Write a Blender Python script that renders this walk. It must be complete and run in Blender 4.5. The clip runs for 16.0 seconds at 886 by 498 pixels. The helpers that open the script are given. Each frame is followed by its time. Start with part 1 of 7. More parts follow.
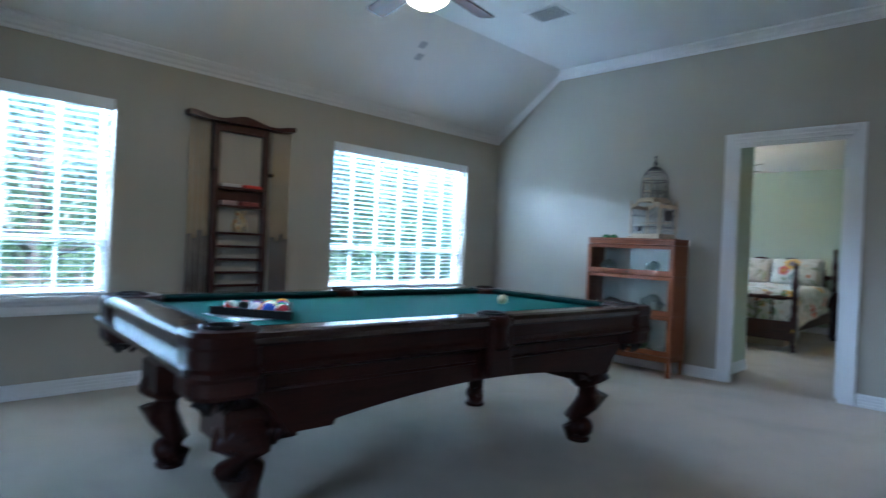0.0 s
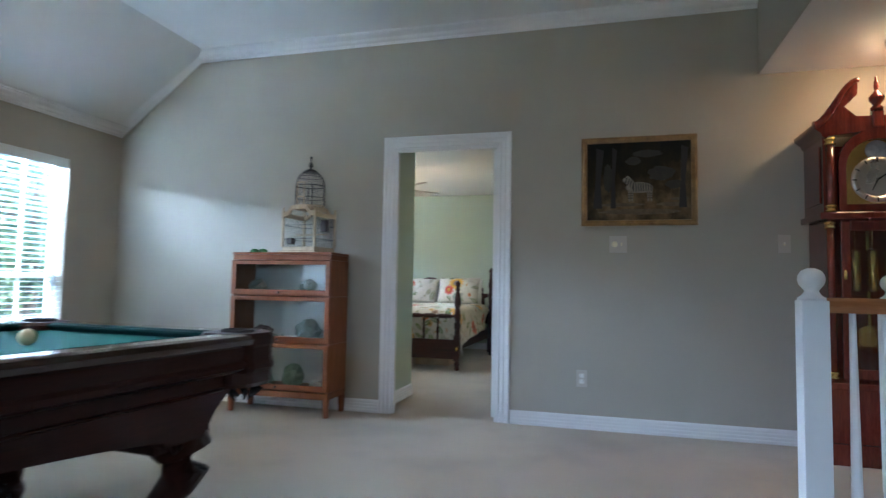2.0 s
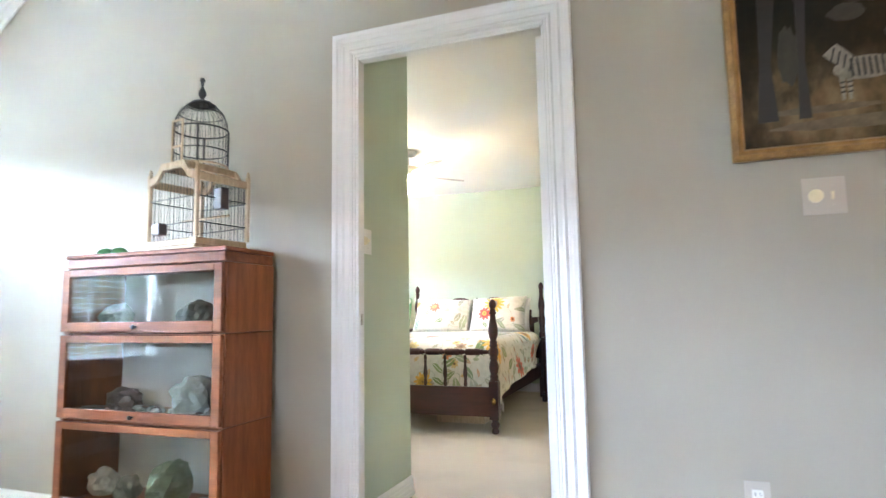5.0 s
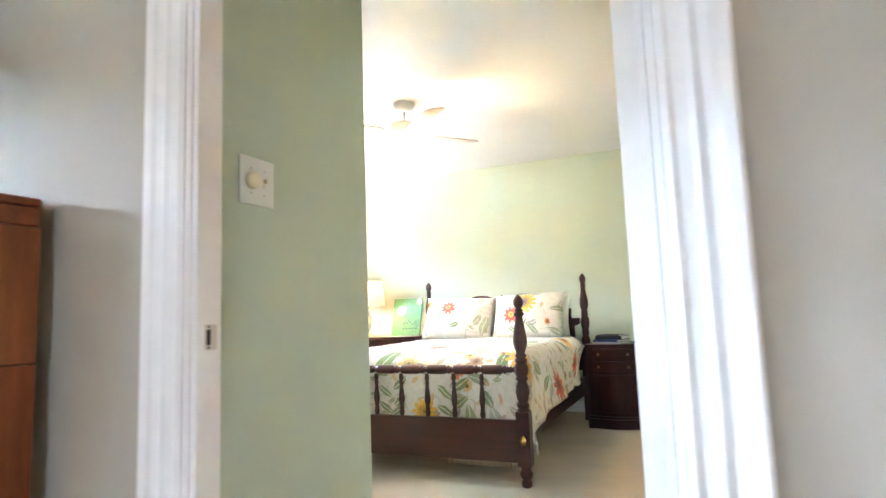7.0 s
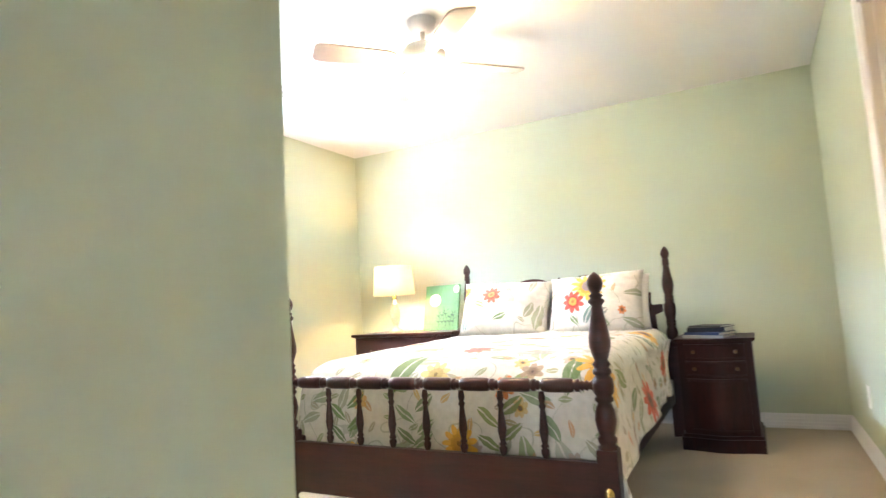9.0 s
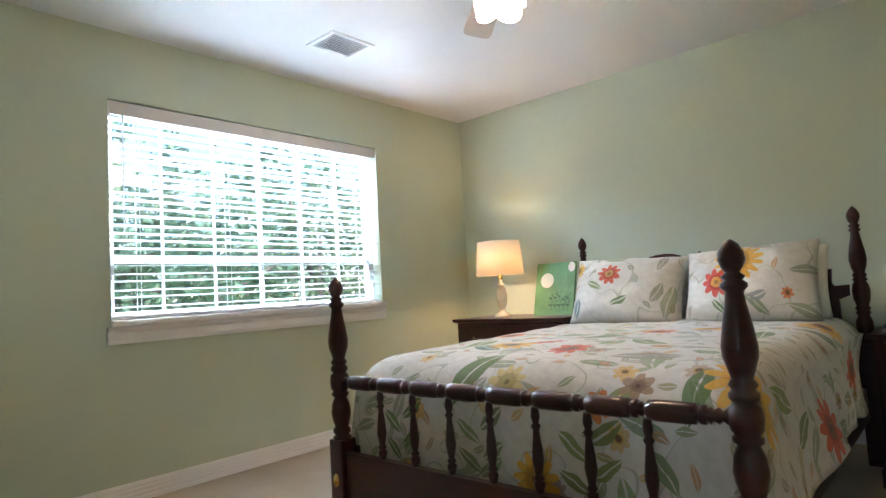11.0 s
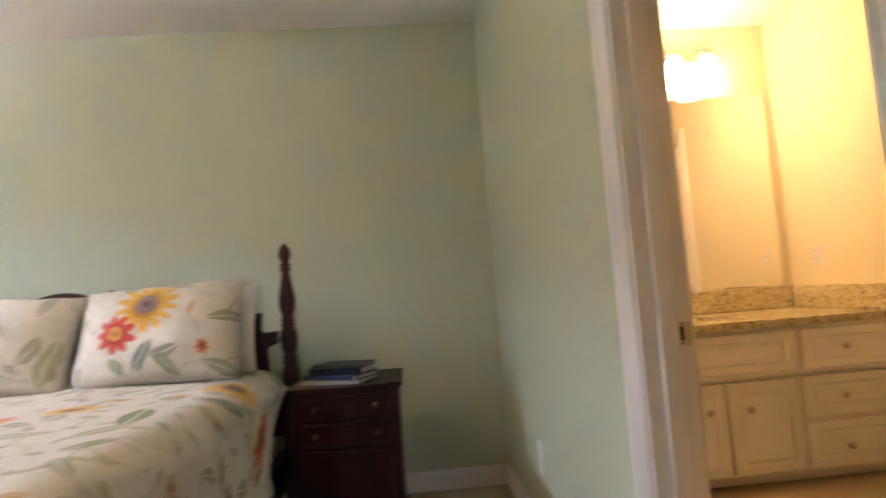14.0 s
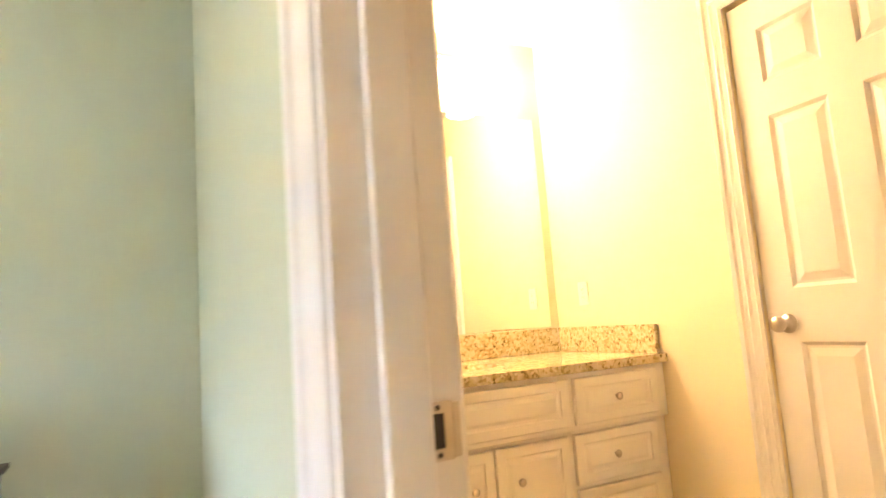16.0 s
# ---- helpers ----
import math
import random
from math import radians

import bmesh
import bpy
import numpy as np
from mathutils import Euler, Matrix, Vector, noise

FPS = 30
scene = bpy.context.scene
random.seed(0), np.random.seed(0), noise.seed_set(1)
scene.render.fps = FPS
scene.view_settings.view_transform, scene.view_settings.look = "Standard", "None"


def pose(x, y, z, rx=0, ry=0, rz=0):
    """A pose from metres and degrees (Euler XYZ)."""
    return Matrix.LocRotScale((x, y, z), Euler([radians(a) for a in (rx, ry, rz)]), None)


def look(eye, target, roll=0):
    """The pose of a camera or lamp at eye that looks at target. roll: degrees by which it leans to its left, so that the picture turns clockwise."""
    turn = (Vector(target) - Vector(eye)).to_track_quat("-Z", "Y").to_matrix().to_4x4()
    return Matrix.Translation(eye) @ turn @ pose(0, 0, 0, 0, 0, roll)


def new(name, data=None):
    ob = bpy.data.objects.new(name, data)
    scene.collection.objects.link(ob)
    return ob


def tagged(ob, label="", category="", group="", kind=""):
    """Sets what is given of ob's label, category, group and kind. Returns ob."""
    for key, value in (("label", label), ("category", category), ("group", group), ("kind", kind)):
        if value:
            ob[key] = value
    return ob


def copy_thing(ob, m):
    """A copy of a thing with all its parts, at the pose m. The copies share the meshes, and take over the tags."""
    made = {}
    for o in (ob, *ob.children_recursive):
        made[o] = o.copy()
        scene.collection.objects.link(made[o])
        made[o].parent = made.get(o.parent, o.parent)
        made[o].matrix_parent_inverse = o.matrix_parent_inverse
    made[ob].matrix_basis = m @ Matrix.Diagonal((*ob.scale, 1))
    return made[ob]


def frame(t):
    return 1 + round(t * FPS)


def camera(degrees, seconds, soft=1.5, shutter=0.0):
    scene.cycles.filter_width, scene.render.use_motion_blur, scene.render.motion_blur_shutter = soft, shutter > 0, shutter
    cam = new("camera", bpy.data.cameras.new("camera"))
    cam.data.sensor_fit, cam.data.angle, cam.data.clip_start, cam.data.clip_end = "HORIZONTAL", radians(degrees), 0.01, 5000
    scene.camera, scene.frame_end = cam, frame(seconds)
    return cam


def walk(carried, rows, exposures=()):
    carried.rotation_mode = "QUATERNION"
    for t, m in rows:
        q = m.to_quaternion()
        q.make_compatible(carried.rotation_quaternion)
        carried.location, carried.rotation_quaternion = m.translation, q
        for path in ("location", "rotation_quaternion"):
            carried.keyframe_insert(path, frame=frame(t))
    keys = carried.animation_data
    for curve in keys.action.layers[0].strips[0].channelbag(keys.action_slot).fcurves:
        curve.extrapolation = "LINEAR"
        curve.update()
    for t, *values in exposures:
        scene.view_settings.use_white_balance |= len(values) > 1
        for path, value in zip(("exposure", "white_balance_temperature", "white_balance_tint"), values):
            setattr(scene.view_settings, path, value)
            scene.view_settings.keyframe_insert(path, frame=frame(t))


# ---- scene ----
cam = camera(74.2, 16.0, soft=1.4, shutter=0.6)
PATH = [
    (0, (0.07, 0.293, 1.063), (-1.328, 1.723, 1.051), 2.5),
    (0.5, (0.057, 0.48, 1.034), (-1.12, 2.097, 1.07), 2.2),
    (1, (0.055, 0.737, 0.995), (-0.888, 2.499, 1.065), 1.9),
    (1.5, (0.009, 1.003, 0.984), (-0.708, 2.868, 1.088), 1.4),
    (2, (-0.09, 1.351, 0.97), (-0.622, 3.274, 1.097), 1.0),
    (2.5, (-0.184, 1.65, 0.965), (-0.628, 3.595, 1.109), 0.6),
    (3, (-0.281, 2.025, 0.974), (-0.741, 3.963, 1.146), 0.2),
    (3.2, (-0.296, 2.16, 0.961), (-0.783, 4.091, 1.145), 0.1),
    (5.3, (-0.546, 3.697, 0.941), (-1.241, 5.56, 1.155), -1.2),
    (5.5, (-0.578, 3.825, 0.945), (-1.273, 5.69, 1.15), -1.5),
    (6, (-0.649, 4.185, 0.928), (-1.358, 6.043, 1.141), -1.5),
    (6.5, (-0.712, 4.502, 0.925), (-1.474, 6.339, 1.142), -1.8),
    (7, (-0.816, 4.814, 0.943), (-1.601, 6.64, 1.165), -2.1),
    (7.5, (-0.905, 5.083, 0.932), (-1.712, 6.899, 1.159), -2.7),
    (8, (-0.977, 5.318, 0.923), (-1.828, 7.113, 1.149), -2.9),
    (8.5, (-1.113, 5.586, 0.935), (-1.988, 7.374, 1.135), -3.2),
    (9, (-1.221, 5.823, 0.947), (-2.146, 7.586, 1.139), -3.4),
    (9.5, (-1.299, 6.099, 0.958), (-2.369, 7.776, 1.166), -3.2),
    (9.7, (-1.335, 6.172, 0.951), (-2.469, 7.806, 1.162), -3.0),
    (11.8, (-1.283, 6.672, 0.963), (-2.632, 8.143, 1.089), -3.8),
    (12, (-1.252, 6.703, 0.971), (-2.554, 8.217, 1.089), -3.9),
    (12.5, (-1.193, 6.824, 0.97), (-2.269, 8.507, 1.071), -4.1),
    (13, (-1.221, 7.034, 0.985), (-1.884, 8.919, 1.068), -4.5),
    (13.5, (-1.254, 7.193, 0.985), (-1.485, 9.176, 1.096), -4.5),
    (14, (-1.213, 7.39, 0.98), (-1.074, 9.379, 1.132), -4.3),
    (14.5, (-1.182, 7.517, 0.985), (-0.727, 9.457, 1.155), -4.3),
    (15, (-1.113, 7.722, 0.978), (-0.421, 9.59, 1.152), -4.2),
    (15.5, (-1.024, 7.896, 0.974), (-0.2, 9.707, 1.172), -4.3),
    (16, (-0.87, 8.091, 0.954), (-0.001, 9.876, 1.198), -4.2),
]
EXPOSURES = [(0, 1.25, 4900, 10), (0.5, 1.55, 5050, 12), (1.2, 1.35, 5200, 12), (2.5, 1.9, 5480, 14), (3.2, 2.32, 5680, 15), (5.3, 3.18, 5950, 18), (6, 3.25, 6000, 18), (6.5, 3.08, 6100, 19), (7.3, 3.25, 6050, 18), (8.5, 3.22, 6150, 22), (9.7, 2.62, 6250, 22), (11.8, 1.05, 5880, 18), (12.7, 1.02, 5850, 16), (13, 1.2, 5900, 16), (13.5, 1.45, 6350, 22), (14.5, 2.12, 6750, 31), (16, 3.08, 6150, 23)]
walk(cam, [(t, look(eye, target, roll)) for t, eye, target, roll in PATH], EXPOSURES)

# ---- world, sun, large lights ----
world = bpy.data.worlds.new("sky")
scene.world = world
world.use_nodes = True
wn = world.node_tree.nodes
sky = wn.new("ShaderNodeTexSky")
sky.sky_type = "NISHITA"
sky.sun_disc = False
sky.sun_elevation = radians(52)
sky.sun_rotation = radians(100)
world.node_tree.links.new(sky.outputs[0], wn["Background"].inputs[0])
wn["Background"].inputs[1].default_value = 0.15

sun_data = bpy.data.lights.new("sun", "SUN")
sun_data.energy, sun_data.angle, sun_data.color = 5.0, radians(2), (1.0, 0.95, 0.87)
sun = new("sun", sun_data)
sun.matrix_world = look((30, -5, 40), (0, 0, 0))


def sky_lamp(x, y, z, w, h, power, target):
    """Daylight from the sky above a window, outside the glass."""
    d = bpy.data.lights.new("window_skylight", "AREA")
    d.shape, d.size, d.size_y, d.energy, d.color = "RECTANGLE", w, h, power, (0.66, 0.84, 1.0)
    ob = new("window_skylight", d)
    ob.matrix_world = look((x, y, z), target)
    return ob


sky_lamp(-5.10, 4.2, 2.54, 1.8, 1.1, 1080, (-2.0, 4.2, 1.5))
sky_lamp(-5.10, 0.66, 2.54, 1.8, 1.1, 1500, (-2.0, 0.66, 1.5))
sky_lamp(-5.40, 8.52, 2.75, 1.8, 1.1, 560, (-2.2, 8.52, 1.5))
# Lamp for the unseen south window, added to fill the floor and north wall.
sky_lamp(-0.15, -3.70, 2.15, 1.8, 0.7, 65, (-0.6, 2.0, 0.6))
# ---- materials ----
def nodes_of(m):
    m.use_nodes = True
    nt = m.node_tree
    return nt, nt.nodes, nt.links, nt.nodes["Principled BSDF"]


def ramp(nt, fac, stops):
    r = nt.nodes.new("ShaderNodeValToRGB")
    el = r.color_ramp.elements
    el[0].position, el[0].color = stops[0][0], (*stops[0][1], 1)
    el[1].position, el[1].color = stops[-1][0], (*stops[-1][1], 1)
    for p, c in stops[1:-1]:
        e = el.new(p)
        e.color = (*c, 1)
    nt.links.new(fac, r.inputs[0])
    return r.outputs[0]


def tex(nt, kind, scale, coord="Object", stretch=(1, 1, 1), detail=4.0, rough=0.55):
    tc = nt.nodes.new("ShaderNodeTexCoord")
    mp = nt.nodes.new("ShaderNodeMapping")
    mp.inputs["Scale"].default_value = stretch
    nt.links.new(tc.outputs[coord], mp.inputs[0])
    t = nt.nodes.new(kind)
    t.inputs["Scale"].default_value = scale
    if kind == "ShaderNodeTexNoise":
        t.inputs["Detail"].default_value = detail
        t.inputs["Roughness"].default_value = rough
    nt.links.new(mp.outputs[0], t.inputs["Vector"])
    return t


def bump(nt, b, height, strength, dist):
    n = nt.nodes.new("ShaderNodeBump")
    n.inputs["Strength"].default_value = strength
    n.inputs["Distance"].default_value = dist
    nt.links.new(height, n.inputs["Height"])
    nt.links.new(n.outputs[0], b.inputs["Normal"])
    return n


def shade(c, k):
    return tuple(min(1.0, max(0.0, v * k)) for v in c)


def surface(name, color, rough=0.5, vary=0.08, scale=3.0, grain=60.0, relief=0.1, dist=0.002, metal=0.0, spec=0.5, coat=0.0, gloss_vary=0.08):
    """A plain painted, woven or cast surface with patches, fine grain and a little relief."""
    m = bpy.data.materials.new(name)
    nt, n, l, b = nodes_of(m)
    big = tex(nt, "ShaderNodeTexNoise", scale)
    fine = tex(nt, "ShaderNodeTexNoise", grain, detail=3.0)
    mix = n.new("ShaderNodeMath")
    mix.operation = "MULTIPLY_ADD"
    l.new(fine.outputs[0], mix.inputs[0])
    mix.inputs[1].default_value = 0.35
    l.new(big.outputs[0], mix.inputs[2])
    c = ramp(nt, mix.outputs[0], [(0.4, shade(color, 1 - vary)), (0.95, shade(color, 1 + vary))])
    l.new(c, b.inputs["Base Color"])
    rr = n.new("ShaderNodeMapRange")
    rr.inputs["To Min"].default_value, rr.inputs["To Max"].default_value = max(0.02, rough - gloss_vary), min(1, rough + gloss_vary)
    l.new(big.outputs[0], rr.inputs[0])
    l.new(rr.outputs[0], b.inputs["Roughness"])
    b.inputs["Metallic"].default_value = metal
    b.inputs["Specular IOR Level"].default_value = spec
    b.inputs["Coat Weight"].default_value = coat
    if relief:
        bump(nt, b, fine.outputs[0], relief, dist)
    return m


def wood(name, dark, light, stretch=(1, 1, 12), scale=4.0, rough=0.3, coat=0.3, relief=0.05, spec=0.5):
    """Long-grained varnished wood; the small number in stretch marks the grain's way."""
    m = bpy.data.materials.new(name)
    nt, n, l, b = nodes_of(m)
    a = tex(nt, "ShaderNodeTexNoise", scale, stretch=stretch, detail=6.0, rough=0.65)
    f = tex(nt, "ShaderNodeTexNoise", scale * 9, stretch=stretch, detail=3.0)
    info = n.new("ShaderNodeObjectInfo")
    s = n.new("ShaderNodeMath")
    s.operation = "MULTIPLY_ADD"
    l.new(f.outputs[0], s.inputs[0])
    s.inputs[1].default_value = 0.4
    l.new(a.outputs[0], s.inputs[2])
    s2 = n.new("ShaderNodeMath")
    s2.operation = "MULTIPLY_ADD"
    l.new(info.outputs["Random"], s2.inputs[0])
    s2.inputs[1].default_value = 0.08
    l.new(s.outputs[0], s2.inputs[2])
    l.new(ramp(nt, s2.outputs[0], [(0.45, dark), (0.7, shade(tuple((x + y) / 2 for x, y in zip(dark, light)), 1)), (0.95, light)]), b.inputs["Base Color"])
    b.inputs["Roughness"].default_value = rough
    b.inputs["Coat Weight"].default_value = coat
    b.inputs["Coat Roughness"].default_value = 0.15
    b.inputs["Specular IOR Level"].default_value = spec
    bump(nt, b, f.outputs[0], relief, 0.001)
    return m


def glow(name, color, strength):
    m = bpy.data.materials.new(name)
    nt, n, l, b = nodes_of(m)
    b.inputs["Base Color"].default_value = (*color, 1)
    b.inputs["Emission Color"].default_value = (*color, 1)
    b.inputs["Emission Strength"].default_value = strength
    b.inputs["Roughness"].default_value = 0.3
    return m


def clear_glass(name, tint=(0.95, 0.98, 0.97)):
    """Thin glazing: mostly see-through, glossy by the angle."""
    m = bpy.data.materials.new(name)
    nt, n, l, b = nodes_of(m)
    t = n.new("ShaderNodeBsdfTransparent")
    t.inputs[0].default_value = (*tint, 1)
    g = n.new("ShaderNodeBsdfGlossy")
    g.inputs["Roughness"].default_value = 0.02
    lw = n.new("ShaderNodeLayerWeight")
    lw.inputs[0].default_value = 0.5
    pw = n.new("ShaderNodeMath")
    pw.operation = "POWER"
    pw.inputs[1].default_value = 5.0
    l.new(lw.outputs["Facing"], pw.inputs[0])
    fr = n.new("ShaderNodeMath")
    fr.operation = "MULTIPLY_ADD"
    fr.inputs[1].default_value = 0.96
    fr.inputs[2].default_value = 0.04
    l.new(pw.outputs[0], fr.inputs[0])
    mx = n.new("ShaderNodeMixShader")
    l.new(fr.outputs[0], mx.inputs[0])
    l.new(t.outputs[0], mx.inputs[1])
    l.new(g.outputs[0], mx.inputs[2])
    l.new(mx.outputs[0], n["Material Output"].inputs[0])
    return m


def floral(name, base=(0.67, 0.64, 0.575), heads=(), leaves=(), busy=1.0):
    """Printed cotton: scattered flowers with petals, leaves and thin stems, laid out along the cloth;
    heads are large blooms (u, v, radius, petals, colour, eye), leaves are large leaves (u, v, length, turn, colour)."""
    m = bpy.data.materials.new(name)
    nt, n, l, b = nodes_of(m)
    tc = n.new("ShaderNodeTexCoord")
    wob = n.new("ShaderNodeTexNoise")
    wob.inputs["Scale"].default_value = 9.0
    l.new(tc.outputs["UV"], wob.inputs["Vector"])
    off = n.new("ShaderNodeVectorMath")
    off.operation = "MULTIPLY_ADD"
    l.new(wob.outputs["Color"], off.inputs[0])
    off.inputs[1].default_value = (0.035, 0.035, 0)
    l.new(tc.outputs["UV"], off.inputs[2])

    def math_node(op, a, c=None):
        q = n.new("ShaderNodeMath")
        q.operation = op
        for i, v in enumerate((a, c)):
            if v is None:
                continue
            if isinstance(v, (int, float)):
                q.inputs[i].default_value = v
            else:
                l.new(v, q.inputs[i])
        return q.outputs[0]

    def cells(scale, shift, jitter=0.85):
        mp = n.new("ShaderNodeMapping")
        mp.inputs["Location"].default_value = (shift, shift * 0.7, 0)
        mp.inputs["Scale"].default_value = (scale, scale, 0)
        l.new(off.outputs[0], mp.inputs[0])
        v = n.new("ShaderNodeTexVoronoi")
        v.voronoi_dimensions = "2D"
        v.inputs["Scale"].default_value = 1.0
        v.inputs["Randomness"].default_value = jitter
        l.new(mp.outputs[0], v.inputs["Vector"])
        d = n.new("ShaderNodeVectorMath")
        d.operation = "SUBTRACT"
        l.new(mp.outputs[0], d.inputs[0])
        l.new(v.outputs["Position"], d.inputs[1])
        sp = n.new("ShaderNodeSeparateXYZ")
        l.new(d.outputs[0], sp.inputs[0])
        rgb = n.new("ShaderNodeSeparateColor")
        l.new(v.outputs["Color"], rgb.inputs[0])
        return v.outputs["Distance"], sp.outputs[0], sp.outputs[1], rgb.outputs

    def over(under, color, mask):
        mx = n.new("ShaderNodeMix")
        mx.data_type = "RGBA"
        l.new(mask, mx.inputs["Factor"])
        l.new(under, mx.inputs["A"])
        if isinstance(color, tuple):
            mx.inputs["B"].default_value = (*color, 1)
        else:
            l.new(color, mx.inputs["B"])
        return mx.outputs["Result"]

    paper = tex(nt, "ShaderNodeTexNoise", 6, "UV")
    col = ramp(nt, paper.outputs[0], [(0.3, shade(base, 0.93)), (0.8, shade(base, 1.04))])
    # pale grey sketched sprigs and thin stems
    st = tex(nt, "ShaderNodeTexNoise", 4.5, "UV", detail=1.0)
    line = math_node("LESS_THAN", math_node("ABSOLUTE", math_node("SUBTRACT", st.outputs[0], 0.5)), 0.006)
    col = over(col, (0.30, 0.32, 0.22), math_node("MULTIPLY", line, 0.55))
    # leaves at three sizes, each turned its own way
    for scale, shift, size, share, tones in (
            (3.6, 3.1, 0.36, 0.30, [(0.0, (0.20, 0.29, 0.12)), (0.5, (0.30, 0.36, 0.17)), (1.0, (0.42, 0.43, 0.36))]),
            (5.6, 7.7, 0.38, 0.72, [(0.0, (0.19, 0.28, 0.11)), (0.4, (0.40, 0.36, 0.29)), (1.0, (0.15, 0.25, 0.11))]),
            (9.5, 1.3, 0.32, 0.75, [(0.0, (0.36, 0.30, 0.22)), (0.5, (0.25, 0.32, 0.15)), (0.8, (0.55, 0.25, 0.12)), (1.0, (0.6, 0.42, 0.12))])):
        dist, dx, dy, rnd = cells(scale, shift)
        ang = math_node("MULTIPLY", rnd[0], 6.28)
        ca, sa = math_node("COSINE", ang), math_node("SINE", ang)
        u = math_node("ADD", math_node("MULTIPLY", dx, ca), math_node("MULTIPLY", dy, sa))
        v = math_node("SUBTRACT", math_node("MULTIPLY", dy, ca), math_node("MULTIPLY", dx, sa))
        k = math_node("DIVIDE", u, size)
        half = math_node("MULTIPLY", math_node("SUBTRACT", 1.0, math_node("MULTIPLY", k, k)), size * 0.36)
        inside = math_node("LESS_THAN", math_node("ABSOLUTE", v), half)
        vein = math_node("GREATER_THAN", math_node("ABSOLUTE", v), 0.012)
        keep = math_node("LESS_THAN", rnd[1], share * (0.35 + 0.65 * busy))
        col = over(col, ramp(nt, rnd[2], tones), math_node("MULTIPLY", math_node("MULTIPLY", inside, math_node("MULTIPLY", keep, vein)), 0.85))
    # flowers at two sizes: petals, an inner ring and a dark eye
    for scale, shift, size, share, petals, tones in (
            (2.3, 5.4, 0.20, 0.05 * busy, 11, [(0.0, (0.70, 0.36, 0.03)), (0.4, (0.72, 0.44, 0.05)), (0.55, (0.55, 0.07, 0.02)), (0.8, (0.62, 0.14, 0.04)), (1.0, (0.62, 0.36, 0.16))]),
            (5.2, 9.2, 0.20, 0.26 * busy, 7, [(0.0, (0.55, 0.12, 0.05)), (0.3, (0.66, 0.44, 0.14)), (0.6, (0.50, 0.38, 0.30)), (1.0, (0.30, 0.22, 0.17))])):
        dist, dx, dy, rnd = cells(scale, shift, 0.7)
        a = math_node("ARCTAN2", dy, dx)
        edge = math_node("MULTIPLY_ADD", math_node("ABSOLUTE", math_node("SINE", math_node("MULTIPLY", a, petals / 2))), size * 0.35)
        edge.node.inputs[2].default_value = size * 0.65
        keep = math_node("LESS_THAN", rnd[1], share)
        m1 = math_node("MULTIPLY", math_node("LESS_THAN", dist, edge), keep)
        tone = ramp(nt, rnd[2], tones)
        col = over(col, tone, math_node("MULTIPLY", m1, 0.88))
        rays = math_node("MULTIPLY", m1, math_node("LESS_THAN", math_node("ABSOLUTE", math_node("SINE", math_node("MULTIPLY", a, petals / 2))), 0.18))
        col = over(col, (0.45, 0.2, 0.06), math_node("MULTIPLY", rays, 0.45))
        m3 = math_node("MULTIPLY", math_node("LESS_THAN", dist, size * 0.36), keep)
        col = over(col, (0.55, 0.30, 0.05), math_node("MULTIPLY", m3, 0.8))
        m2 = math_node("MULTIPLY", math_node("LESS_THAN", dist, size * 0.24), keep)
        col = over(col, (0.10, 0.07, 0.05), math_node("MULTIPLY", m2, 0.85))
    def around(u, v):
        d = n.new("ShaderNodeVectorMath")
        d.operation = "SUBTRACT"
        l.new(off.outputs[0], d.inputs[0])
        d.inputs[1].default_value = (u + 0.0175, v + 0.0175, 0)
        sp = n.new("ShaderNodeSeparateXYZ")
        l.new(d.outputs[0], sp.inputs[0])
        x, y = sp.outputs[0], sp.outputs[1]
        return x, y, math_node("SQRT", math_node("ADD", math_node("MULTIPLY", x, x), math_node("MULTIPLY", y, y)))

    for u0, v0, size, turn, tone in leaves:
        x, y, dist = around(u0, v0)
        c, s = math.cos(math.radians(turn)), math.sin(math.radians(turn))
        u = math_node("ADD", math_node("MULTIPLY", x, c), math_node("MULTIPLY", y, s))
        v = math_node("SUBTRACT", math_node("MULTIPLY", y, c), math_node("MULTIPLY", x, s))
        k = math_node("DIVIDE", u, size)
        half = math_node("MULTIPLY", math_node("SUBTRACT", 1.0, math_node("MULTIPLY", k, k)), size * 0.34)
        inside = math_node("MULTIPLY", math_node("LESS_THAN", math_node("ABSOLUTE", v), half), math_node("GREATER_THAN", math_node("ABSOLUTE", v), 0.003))
        col = over(col, tone, math_node("MULTIPLY", inside, 0.9))
    for u0, v0, size, petals, tone, eye in heads:
        x, y, dist = around(u0, v0)
        a = math_node("ARCTAN2", y, x)
        wave = math_node("ABSOLUTE", math_node("SINE", math_node("MULTIPLY", a, petals / 2)))
        edge = math_node("MULTIPLY_ADD", wave, size * 0.4)
        edge.node.inputs[2].default_value = size * 0.62
        inside = math_node("LESS_THAN", dist, edge)
        col = over(col, tone, math_node("MULTIPLY", inside, 0.93))
        ray = math_node("MULTIPLY", inside, math_node("LESS_THAN", wave, 0.22))
        col = over(col, shade(tone, 0.45), math_node("MULTIPLY", ray, 0.55))
        col = over(col, shade(tone, 0.55), math_node("MULTIPLY", math_node("LESS_THAN", dist, size * 0.5), 0.6))
        col = over(col, eye, math_node("MULTIPLY", math_node("LESS_THAN", dist, size * 0.36), 0.92))
        col = over(col, shade(eye, 0.4), math_node("MULTIPLY", math_node("LESS_THAN", dist, size * 0.14), 0.8))
    mott = tex(nt, "ShaderNodeTexNoise", 32, "UV", detail=4.0)
    wash = n.new("ShaderNodeMix")
